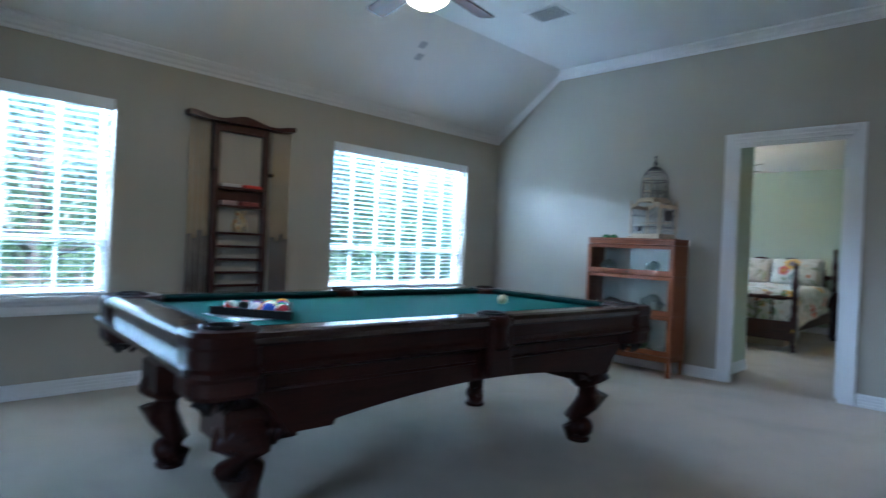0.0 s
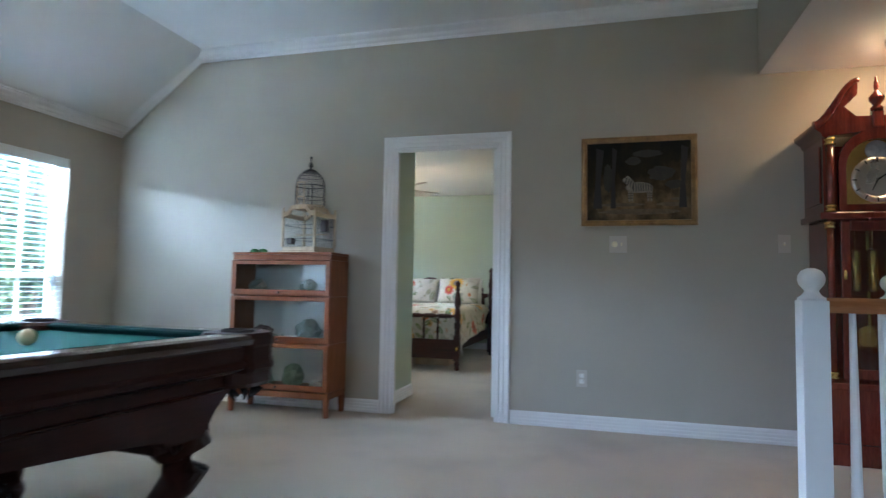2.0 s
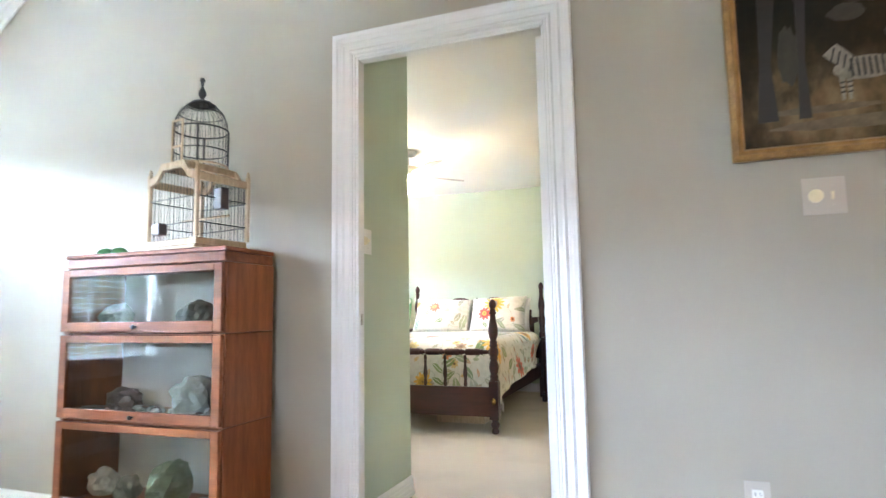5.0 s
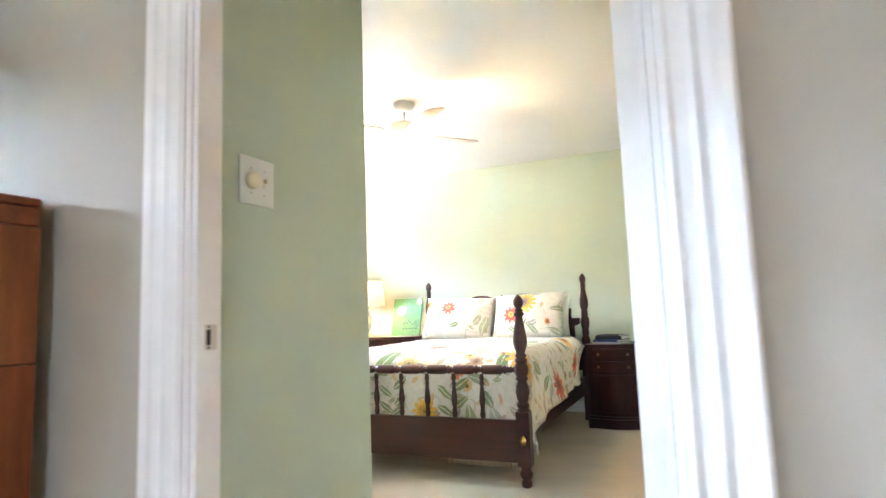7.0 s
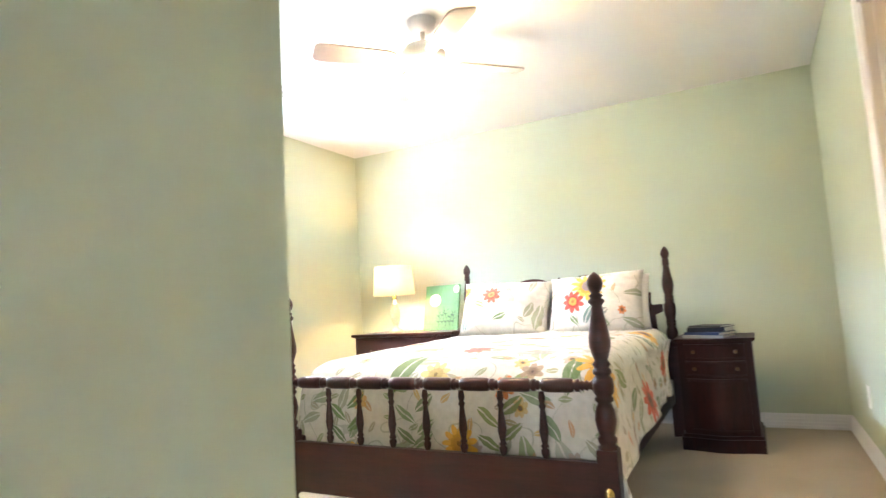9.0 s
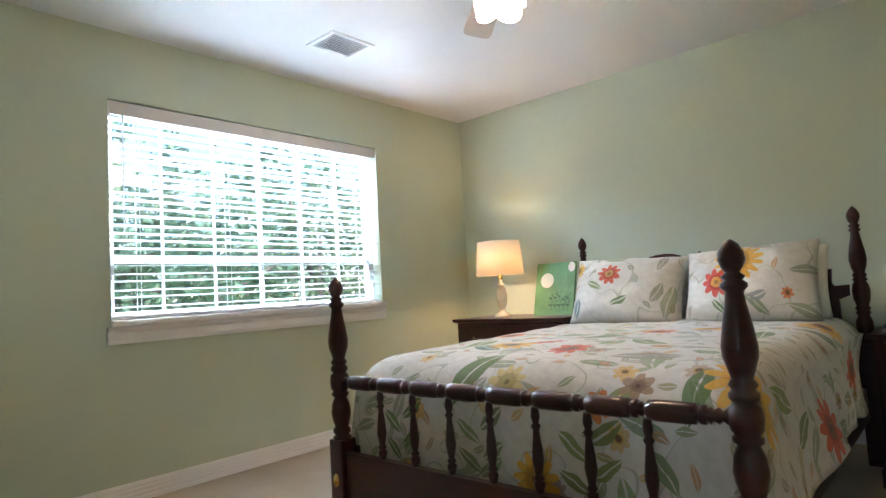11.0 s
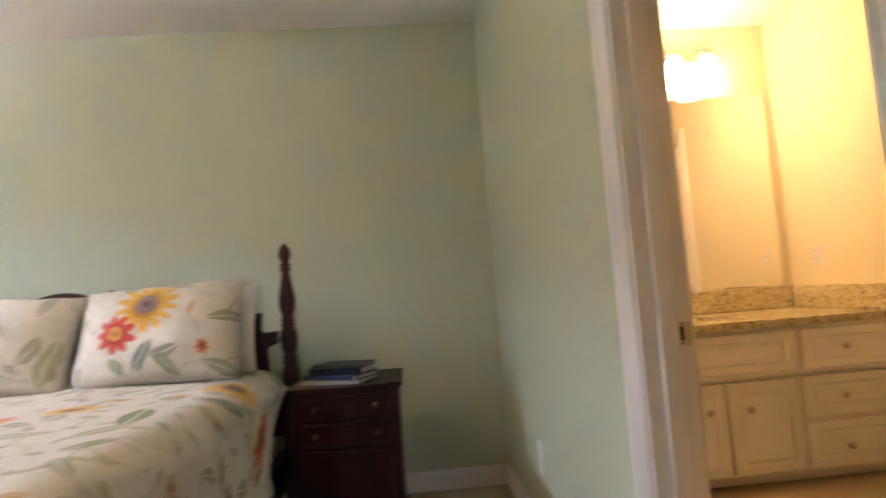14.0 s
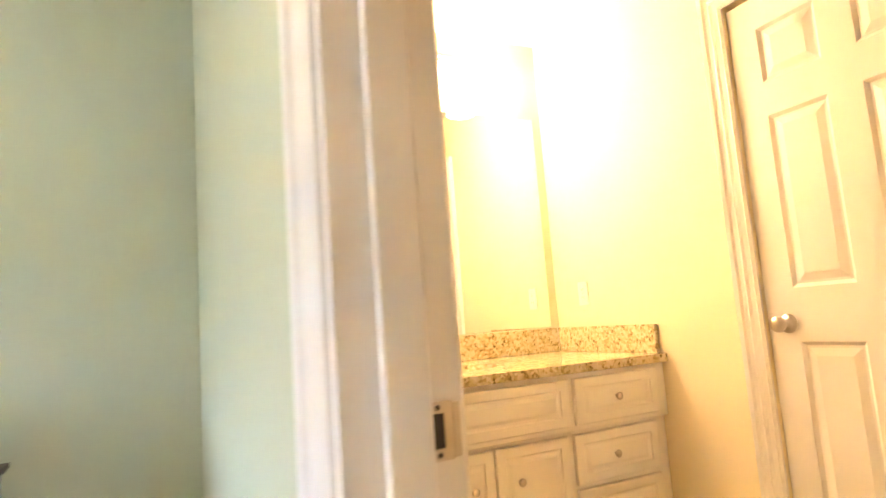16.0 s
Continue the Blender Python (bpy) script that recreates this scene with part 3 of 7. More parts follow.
# bedroom shell
setting("wall_bedroom_entry", wall_mesh("y", NORTH + 0.034, ENTRY_S, STUB_X, BED_E, 0.0, 2.6, [(*DOOR, 0.0, 2.03)]), GREEN, "sage green painted wall round the bedroom doorway", "wall")
setting("wall_bedroom_stub", boxes((STUB_X - 0.12, STUB_X, NORTH + 0.034, BED_S, 0, 2.6)), GREEN, "sage green painted short wall beside the bedroom entry", "wall")
setting("wall_bedroom_south", boxes((BED_W - 0.14, STUB_X - 0.122, BED_S - 0.12, BED_S, 0, 2.6)), GREEN, "sage green painted wall", "wall")
setting("wall_bedroom_west", wall_mesh("x", BED_W - 0.16, BED_W, BED_S - 0.12, BED_N, -0.2, 2.6, [(*WIN_B, *WIN_BZ)]), GREEN, "sage green painted wall with a window", "wall")
setting("wall_bedroom_north", boxes((BED_W - 0.16, BED_E, BED_N, BED_N + 0.12, 0, 2.6)), GREEN, "sage green painted wall behind the bed", "wall")
setting("wall_bedroom_east", wall_mesh("x", BED_E, BED_E + 0.058, ENTRY_S - 0.034, BED_N + 0.12, 0, 2.6, [(*BDOOR, 0.0, 2.03)]), GREEN, "sage green painted wall with the bathroom doorway", "wall")
setting("ceiling_bedroom", boxes((BED_W - 0.16, BED_E + 0.05, NORTH + 0.034, BED_N + 0.12, BED_CEIL, BED_CEIL + 0.1)), CEIL, "white flat bedroom ceiling", "ceiling")
bm = bmesh.new()
moulding(bm, BASE_PROFILE, (BED_W, BED_S), (BED_W, BED_N), (1, 0), 0)
moulding(bm, BASE_PROFILE, (BED_W, BED_N), (BED_E, BED_N), (0, -1), 0)
moulding(bm, BASE_PROFILE, (BED_E, BDOOR[1] + 0.097), (BED_E, BED_N), (-1, 0), 0)
moulding(bm, BASE_PROFILE, (BED_E, ENTRY_S), (BED_E, BDOOR[0] - 0.097), (-1, 0), 0)
moulding(bm, BASE_PROFILE, (STUB_X, ENTRY_S), (STUB_X, BED_S), (1, 0), 0)
moulding(bm, BASE_PROFILE, (STUB_X, BED_S), (BED_W, BED_S), (0, 1), 0)
setting("baseboard_bedroom", bm, TRIM, "white ribbed baseboard round the bedroom", "baseboard")

# bathroom shell
setting("wall_bathroom_west", wall_mesh("x", BED_E + 0.062, BATH_W, BATH_S - 0.1, BATH_N + 0.12, 0, 2.6, [(*BDOOR, 0.0, 2.03)]), CREAM, "cream painted bathroom wall round its doorway", "wall")
setting("wall_bathroom_north", boxes((BATH_W, BATH_E, BATH_N, BATH_N + 0.12, 0, 2.6)), CREAM, "cream painted bathroom wall behind the vanity", "wall")
setting("wall_bathroom_east", wall_mesh("x", BATH_E, BATH_E + 0.12, BATH_S - 0.1, BATH_N + 0.12, 0, 2.6, [(8.74, 9.47, 0, 2.03)]), CREAM, "cream painted bathroom wall with a panelled door", "wall")
setting("wall_bathroom_south", boxes((BATH_W, BATH_E, BATH_S - 0.1, BATH_S, 0, 2.6)), CREAM, "cream painted wall closing the bathroom", "wall")
setting("ceiling_bathroom", boxes((BED_E + 0.062, BATH_E + 0.12, BATH_S - 0.1, BATH_N + 0.12, 2.44, 2.54)), CEIL, "white flat bathroom ceiling", "ceiling")
bm = bmesh.new()
moulding(bm, BASE_PROFILE, (BATH_E, 9.567), (BATH_E, 10.02), (-1, 0), 0.004)
moulding(bm, BASE_PROFILE, (BATH_E, BATH_S), (BATH_E, 8.643), (-1, 0), 0.004)
setting("baseboard_bathroom", bm, TRIM, "white ribbed baseboard in the bathroom", "baseboard")


# ---- doorways ----
def doorway(name, axis, faces, u, top, stop_at, label, slim=1.0):
    ob = thing(name, Matrix(), label, "door frame", kind="structure")
    lo, hi = min(faces), max(faces)
    for f, s in ((lo, -1), (hi, 1)):
        bm = bmesh.new()
        casing(bm, axis, f, s, u[0], u[1], top, slim)
        part("casing", bm, TRIM, ob)

    def bx(u0, u1, d0, d1, z0, z1):
        return (u0, u1, d0, d1, z0, z1) if axis == "y" else (d0, d1, u0, u1, z0, z1)
    e = 0.006
    part("jamb", boxes(bx(u[0], u[0] + 0.012, lo - e, hi + e, 0, top), bevel=0.002), TRIM, ob)
    part("jamb", boxes(bx(u[1] - 0.012, u[1], lo - e, hi + e, 0, top), bevel=0.002), TRIM, ob)
    part("head_jamb", boxes(bx(u[0] + 0.012, u[1] - 0.012, lo - e, hi + e, top - 0.014, top), bevel=0.002), TRIM, ob)
    s0, s1 = stop_at
    part("door_stop", boxes(bx(u[0] + 0.0125, u[0] + 0.024, s0, s1, 0, top - 0.015), bevel=0.002), TRIM, ob)
    part("door_stop", boxes(bx(u[1] - 0.024, u[1] - 0.0125, s0, s1, 0, top - 0.015), bevel=0.002), TRIM, ob)
    part("door_stop", boxes(bx(u[0] + 0.025, u[1] - 0.025, s0, s1, top - 0.027, top - 0.0145), bevel=0.002), TRIM, ob)
    return ob


bed_way = doorway("door_1", "y", (NORTH, ENTRY_S), DOOR, 2.03, (5.600, 5.622), "white painted doorway with fluted casing into the bedroom", 0.95)
bath_way = doorway("door_2", "x", (BED_E, BATH_W), BDOOR, 2.03, (-0.715, -0.675), "white painted doorway with fluted casing into the bathroom", 0.62)


def strike_plate(parent, m):
    bm = bmesh.new()
    for s in ((-0.015, 0.017, -0.03, -0.018), (-0.015, 0.017, 0.018, 0.03), (-0.015, -0.007, -0.018, 0.018), (0.007, 0.017, -0.018, 0.018)):
        box(bm, s[0], s[1], 0, 0.002, s[2], s[3])
    bmesh.ops.remove_doubles(bm, verts=bm.verts, dist=1e-4)
    box(bm, 0.017, 0.026, -0.004, 0.002, -0.028, 0.028, bevel=0.001)
    plate = part("strike_plate", bm, NICKEL, parent, "satin nickel strike plate")
    plate.matrix_basis = m @ Matrix.Scale(0.79, 4)
    part("latch_hole", boxes((-0.007, 0.007, 0.0005, 0.001, -0.018, 0.018)), BLACK, plate)
    for z in (-0.024, 0.024):
        bm = bmesh.new()
        turned(bm, [(0.003, 0), (0.003, 0.001), (0.0015, 0.0015)], pose(0, 0.002, z, -90), 8)
        part("screw", bm, BLACKMETAL, plate)


# ---- windows and blinds ----
def window(name, face, y, z, mullions, label):
    """A white window set deep in the wall: frame, panes, glazing bars, inner sill and apron."""
    ob = thing(name, Matrix(), label, "window", kind="structure")
    x0, x1 = face - 0.135, face - 0.085
    y0, y1, z0, z1 = *y, *z
    f = 0.045
    part("window_frame", boxes((x0, x1, y0, y1, z0, z0 + f), (x0, x1, y0, y1, z1 - f, z1), (x0, x1, y0, y0 + f, z0 + f, z1 - f), (x0, x1, y1 - f, y1, z0 + f, z1 - f), bevel=0.003), TRIM, ob)
    zm = z0 + (z1 - z0) * 0.28 if mullions else z0
    part("meeting_rail", boxes((x0 + 0.006, x1 - 0.006, y0 + f, y1 - f, zm - 0.02, zm + 0.02), bevel=0.003), TRIM, ob)
    for i in range(1, mullions + 1):
        yy = y0 + (y1 - y0) * i / (mullions + 1)
        hb = 0.010 if i == (mullions + 1) // 2 else 0.004
        part("glazing_bar", boxes((x0 + 0.012, x1 - 0.012, yy - hb, yy + hb, z0 + f, zm - 0.02), bevel=0.002), TRIM, ob)
        part("glazing_bar", boxes((x0 + 0.012, x1 - 0.012, yy - hb, yy + hb, zm + 0.02, z1 - f), bevel=0.002), TRIM, ob)
    part("glazing_bar", boxes((x0 + 0.014, x1 - 0.014, y0 + f, y1 - f, zm + (z1 - zm) * 0.5 - 0.006, zm + (z1 - zm) * 0.5 + 0.006), bevel=0.002), TRIM, ob)
    for a, b in ((z0 + f, zm), (zm, z1 - f)):
        pane = part("pane", boxes((x0 + 0.022, x0 + 0.026, y0 + f, y1 - f, a, b)), PANE, ob)
        pane.visible_shadow = False
    part("window_sill", boxes((face - 0.084, face + 0.045, y0 - 0.0, y1 + 0.0, z0 - 0.026, z0 + 0.004), bevel=0.006, seg=2), TRIM, ob)
    bm = bmesh.new()
    prism(bm, [(face, z0 - 0.115), (face + 0.012, z0 - 0.115), (face + 0.016, z0 - 0.095), (face + 0.013, z0 - 0.06), (face + 0.024, z0 - 0.045), (face + 0.026, z0 - 0.0265), (face, z0 - 0.0265)], "y", y0 - 0.02, y1 + 0.02)
    part("apron", bm, TRIM, ob)
    return ob


def blind(face, y, z, valance, label, tilt=-10, pitch=0.043):
    """An open horizontal blind hung in the window's reveal."""
    y0, y1, z0, z1 = y[0] + 0.008, y[1] - 0.008, *z
    ob = thing("window_blind", pose(face - 0.045, 0, 0), label, "blind", "open horizontal blinds")
    part("headrail", boxes((-0.03, 0.03, y0, y1, z1 - 0.045, z1 - 0.002), bevel=0.003), BLIND, ob)
    part("valance", boxes((0.032, 0.046, y0 - 0.002, y1 + 0.002, z1 - 0.080, z1 - (0.010 if valance is VALANCE else 0.001)), bevel=0.003), valance, ob)
    bm = bmesh.new()
    w = 0.026
    prism(bm, [(-w, -0.0012), (-w * 0.5, 0.0012), (0, 0.002), (w * 0.5, 0.0012), (w, -0.0012), (w, 0.0005), (w * 0.5, 0.0029), (0, 0.0037), (-w * 0.5, 0.0029), (-w, 0.0005)], "y", y0, y1)
    first = part("slat", bm, BLIND, ob)
    zs = []
    q = z1 - 0.09
    while q > z0 + 0.05:
        zs.append(q)
        q -= pitch
    first.matrix_basis = pose(0, 0, zs[0], 0, tilt, 0)
    for q in zs[1:]:
        share("slat", first.data, pose(0, 0, q + random.uniform(-0.0015, 0.0015), random.uniform(-0.05, 0.05), tilt + random.uniform(-1.5, 1.5), 0), ob)
    part("bottom_rail", boxes((-0.027, 0.027, y0, y1, z0 + 0.006, z0 + 0.026), bevel=0.004), BLIND, ob)
    for i in range(4):
        yy = y0 + (y1 - y0) * (0.08 + 0.28 * i)
        for x in (-0.029, 0.029):
            part("ladder_cord", boxes((x - 0.0008, x + 0.0008, yy - 0.0012, yy + 0.0012, z0 + 0.026, z1 - 0.076)), BLIND, ob)
    bm = bmesh.new()
    tube(bm, [(0.05, y0 + 0.06, z1 - 0.08), (0.05, y0 + 0.06, z1 - 0.7)], 0.004, 6)
    part("tilt_wand", bm, BLIND, ob)
    return ob


for i, y in enumerate(WIN_L):
    window("window_%d" % (i + 1), WEST, y, WIN_LZ, 5, "white framed window with glazing bars looking onto trees")
    blind(WEST, y, WIN_LZ, BLIND, "white horizontal blind hanging open in a game room window")
window("window_3", BED_W, WIN_B, WIN_BZ, 5, "white framed bedroom window looking onto trees")
blind(BED_W, WIN_B, WIN_BZ, VALANCE, "white horizontal blind with a pale valance in the bedroom window", -4)
# Unseen window, added so that daylight reaches the floor from the south.
fill_window = thing("window_4", Matrix(), "unseen white framed window assumed behind the walk's start", "window", kind="structure")
part("window_frame", boxes((-1.03, 0.73, -2.88, -2.83, WIN_LZ[0], WIN_LZ[0] + 0.045), (-1.03, 0.73, -2.88, -2.83, WIN_LZ[1] - 0.045, WIN_LZ[1]), (-1.03, -0.985, -2.88, -2.83, WIN_LZ[0] + 0.045, WIN_LZ[1] - 0.045), (0.685, 0.73, -2.88, -2.83, WIN_LZ[0] + 0.045, WIN_LZ[1] - 0.045), bevel=0.003), TRIM, fill_window)
pane = part("pane", boxes((-0.985, 0.685, -2.857, -2.853, WIN_LZ[0] + 0.045, WIN_LZ[1] - 0.045)), PANE, fill_window)
pane.visible_shadow = False
# ---- game room: pool table ----
def pool_table(m):
    ob = thing("pool_table", m, "dark mahogany pool table with green felt and carved claw legs", "pool table")
    HW, HL, TOP = 0.69, 1.265, 0.775           # half width, half length, rail height
    part("slate_bed", boxes((-HW + 0.07, HW - 0.07, -HL + 0.07, HL - 0.07, 0.71, 0.74)), FELT, ob, "taut green felt playing surface")
    # rails with a rounded outer edge, pieces between pockets
    def rail(axis, side, a, b):
        s = side
        if axis == "y":
            e = s * HW
            prof = [(e - s * 0.125, TOP - 0.002), (e - s * 0.03, TOP), (e - s * 0.008, TOP - 0.006), (e, TOP - 0.022), (e - s * 0.002, TOP - 0.04), (e - s * 0.016, TOP - 0.05), (e - s * 0.125, TOP - 0.05)]
            cush = [(e - s * 0.127, TOP - 0.001), (e - s * 0.172, TOP - 0.008), (e - s * 0.176, TOP - 0.016), (e - s * 0.150, TOP - 0.036), (e - s * 0.127, TOP - 0.036)]
        else:
            e = s * HL
            prof = [(e - s * 0.125, TOP - 0.002), (e - s * 0.03, TOP), (e - s * 0.008, TOP - 0.006), (e, TOP - 0.022), (e - s * 0.002, TOP - 0.04), (e - s * 0.016, TOP - 0.05), (e - s * 0.125, TOP - 0.05)]
            cush = [(e - s * 0.127, TOP - 0.001), (e - s * 0.172, TOP - 0.008), (e - s * 0.176, TOP - 0.016), (e - s * 0.150, TOP - 0.036), (e - s * 0.127, TOP - 0.036)]
        bm = bmesh.new()
        prism(bm, prof, axis, a, b)
        r = part("rail", bm, RAILWOOD, ob)
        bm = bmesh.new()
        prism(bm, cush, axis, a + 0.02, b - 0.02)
        # Darker felt copy paints in the shade along the cushion.
        part("cushion", bm, FELT_SHADED, r, "green felt cushion with shade in its colour")
        for i in (0.2, 0.5, 0.8):
            bm = bmesh.new()
            q = a + (b - a) * i
            c = (e - s * 0.075, q, TOP - 0.0005) if axis == "y" else (q, e - s * 0.075, TOP - 0.0005)
            turned(bm, [(0.005, 0), (0.005, 0.001)], Matrix.Translation(c), 8)
            part("sight", bm, IVORY, r)
    for s in (-1, 1):
        rail("y", s, -HL + 0.12, -0.075)
        rail("y", s, 0.075, HL - 0.12)
        rail("x", s, -HW + 0.12, HW - 0.12)
    # outer skirt below the rails
    for s in (-1, 1):
        bm = bmesh.new()
        prism(bm, [(s * (HW - 0.018), TOP - 0.05), (s * (HW - 0.022), TOP - 0.10), (s * (HW - 0.012), TOP - 0.112), (s * (HW - 0.012), TOP - 0.13), (s * (HW - 0.03), TOP - 0.14), (s * (HW - 0.06), TOP - 0.15), (s * (HW - 0.09), TOP - 0.05)], "y", -HL + 0.05, HL - 0.05)
        part("skirt", bm, DARKWOOD, ob)
        bm = bmesh.new()
        prism(bm, [(s * (HL - 0.018), TOP - 0.05), (s * (HL - 0.022), TOP - 0.102), (s * (HL + 0.014), TOP - 0.108), (s * (HL + 0.014), TOP - 0.13), (s * (HL - 0.03), TOP - 0.14), (s * (HL - 0.06), TOP - 0.15), (s * (HL - 0.09), TOP - 0.05)], "x", -HW + 0.05, HW - 0.05)
        part("skirt", bm, RAILWOOD, ob)
    # cabinet sides: tapering ends, arched along the bottom
    def apron(length, inset):
        pts = [(-length + 0.03, 0.63), (length - 0.03, 0.63), (length - 0.19, 0.50), (length - 0.25, 0.415), (length - 0.42, 0.415), (length - 0.43, 0.435)]
        k = 14
        for i in range(k + 1):
            u = 1 - 2 * i / k
            pts.append(((length - 0.46) * u, 0.44 + 0.05 * (1 - u * u)))
        pts += [(-length + 0.43, 0.435), (-length + 0.42, 0.415), (-length + 0.25, 0.415), (-length + 0.19, 0.50)]
        return pts
    for s in (-1, 1):
        bm = bmesh.new()
        x = s * (HW - 0.11)
        prism(bm, apron(HL - 0.09, 0), "x", x - 0.03, x + 0.03)
        side = part("side_apron", bm, DARKWOOD, ob)
        part("centre_block", boxes((x + s * 0.03 - 0.012, x + s * 0.03 + 0.028, -0.075, 0.075, 0.50, 0.63), bevel=0.008, seg=2), DARKWOOD, side)
        bm = bmesh.new()
        tube(bm, [(x + s * 0.031, -HL + 0.25, 0.57), (x + s * 0.031, HL - 0.25, 0.57)], 0.007, 6)
        part("bead", bm, DARKWOOD, side)
        bm = bmesh.new()
        y = s * (HL - 0.30)
        prism(bm, [(-HW + 0.09, 0.63), (HW - 0.09, 0.63), (HW - 0.17, 0.50), (HW - 0.19, 0.43), (0.2, 0.44), (0, 0.47), (-0.2, 0.44), (-HW + 0.19, 0.43), (-HW + 0.17, 0.50)], "y", y - 0.03, y + 0.03)
        part("end_apron", bm, DARKWOOD, ob)
    # S-curved legs with scroll feet
    for sx in (-1, 1):
        for sy in (-1, 1):
            cx, cy = sx * 0.40, (0.93 if sy > 0 else -0.975)
            bm = bmesh.new()
            outw = Vector((sx * 0.80, sy * 0.6, 0))
            path = [(0.02, 0.46, 0.10), (0.03, 0.42, 0.10), (0.062, 0.385, 0.104), (0.095, 0.335, 0.098), (0.100, 0.28, 0.084), (0.072, 0.22, 0.067), (0.024, 0.165, 0.053), (-0.014, 0.12, 0.045), (-0.016, 0.08, 0.048), (0.006, 0.04, 0.052)]
            tube(bm, [Vector((cx, cy, z)) + outw * d for d, z, r in path], [r for d, z, r in path], 14)
            leg = part("leg", bm, DARKWOOD, ob)
            bm = bmesh.new()
            c = Vector((cx, cy, 0)) + outw * 0.052
            bmesh.ops.create_uvsphere(bm, u_segments=16, v_segments=10, radius=0.060, matrix=Matrix.Translation((c.x, c.y, 0.075)) @ Matrix.Diagonal((1, 1, 0.95, 1)))
            for f in bm.faces:
                f.smooth = True
            part("scroll_foot", bm, DARKWOOD, leg)
            bm = bmesh.new()
            turned(bm, [(0.062, 0.0), (0.066, 0.012), (0.058, 0.026)], Matrix.Translation((cx + outw.x * 0.03, cy + outw.y * 0.03, 0)), 16)
            part("foot_pad", bm, DARKWOOD, leg)
            bm = bmesh.new()
            box(bm, cx - 0.12, cx + 0.12, cy - 0.13, cy + 0.13, 0.365, 0.49, bevel=0.012, seg=2)
            for i in range(5):
                tube(bm, [(cx + sx * 0.12, cy + (i - 2) * 0.035, 0.44), (cx + sx * 0.130, cy + (i - 2) * 0.028, 0.40), (cx + sx * 0.122, cy + (i - 2) * 0.02, 0.355)], [0.012, 0.016, 0.007], 7)
            part("leg_block", bm, DARKWOOD, leg, "carved acanthus leg block")
    # corners and middles: wooden caps round the pockets, leather rims and hanging fringe
    def corner_cap(px, py):
        """A square corner block with eased outer edges and a round pocket hole."""
        k, half = 32, 0.122
        outer = []
        for i in range(k):
            c, q = math.cos(2 * math.pi * i / k), math.sin(2 * math.pi * i / k)
            outer.append((c, q, min(half / max(abs(c), 1e-6), half / max(abs(q), 1e-6), 0.138)))
        bm = bmesh.new()
        rings = []
        for inset, z in ((0.012, TOP - 0.205), (0.004, TOP - 0.19), (0.004, TOP - 0.15), (-0.004, TOP - 0.135), (-0.004, TOP - 0.12), (0.004, TOP - 0.108), (0.004, TOP - 0.055), (0.0, TOP - 0.045), (0.0, TOP - 0.014), (0.010, TOP)):
            rings.append([bm.verts.new((px + c * (rr - inset), py + q * (rr - inset), z)) for c, q, rr in outer])
        for z in (TOP, TOP - 0.205):
            rings.append([bm.verts.new((px + 0.058 * c, py + 0.058 * q, z)) for c, q, rr in outer])
        for p, q in zip(rings, rings[1:] + rings[:1]):
            for i in range(k):
                bm.faces.new((p[i], p[(i + 1) % k], q[(i + 1) % k], q[i]))
        bmesh.ops.recalc_face_normals(bm, faces=bm.faces)
        return part("pocket_cap", bm, DARKWOOD, ob, "square carved mahogany pocket corner")

    def ring_cap(px, py, r):
        bm = bmesh.new()
        turned(bm, [(0.07, TOP - 0.145), (r - 0.006, TOP - 0.145), (r, TOP - 0.13), (r - 0.006, TOP - 0.11), (r - 0.006, TOP - 0.055), (r + 0.002, TOP - 0.04), (r, TOP - 0.016), (r - 0.012, TOP), (0.060, TOP), (0.056, TOP - 0.09)], Matrix.Translation((px, py, 0)), 28)
        return part("pocket_cap", bm, DARKWOOD, ob, "rounded mahogany pocket corner")
    for px, py, ax, ay in [(sx * (HW - 0.122), sy * (HL - 0.122), sx, sy) for sx in (-1, 1) for sy in (-1, 1)] + [(sx * (HW - 0.062), 0, sx, 0) for sx in (-1, 1)]:
        pk = corner_cap(px, py) if ay else ring_cap(px, py, 0.085)
        bm = bmesh.new()
        tube(bm, [(px + 0.056 * math.cos(a), py + 0.056 * math.sin(a), TOP + 0.001) for a in [2 * math.pi * i / 20 for i in range(20)]], 0.010, 8, closed=True)
        part("pocket_rim", bm, LEATHER, pk, "black leather pocket rim")
        bm = bmesh.new()
        turned(bm, [(0.02, TOP - 0.085), (0.050, TOP - 0.08), (0.0545, TOP - 0.004)], Matrix.Translation((px, py, 0)), 16)
        part("pocket_liner", bm, LEATHER, pk)
        if not ay:
            x = ax * (HW - 0.02)
            part("middle_block", boxes((min(x, x + ax * 0.028), max(x, x + ax * 0.028), -0.07, 0.07, 0.52, TOP - 0.012), bevel=0.010, seg=2), DARKWOOD, ob)
            continue
        d = Vector((ax, ay, 0)).normalized()
        bm = bmesh.new()
        for k in range(8):
            a = 2 * math.pi * k / 8
            q = Vector((px + 0.05 * math.cos(a), py + 0.05 * math.sin(a), 0)) + d * 0.03
            tube(bm, [q + Vector((0, 0, TOP - 0.20)), q + Vector((0.012 * math.cos(a), 0.012 * math.sin(a), TOP - 0.225)), q - Vector((0.02 * math.cos(a), 0.02 * math.sin(a), -TOP + 0.25 + 0.012 * (k % 3)))], [0.010, 0.013, 0.005], 7)
        part("fringe", bm, LEATHER, pk, "black leather fringe under the pocket")
    return ob


TABLE = pose(-2.17, 2.32, 0, 0, 0, -5)
pool_table(TABLE)
CLOTH = 0.7405


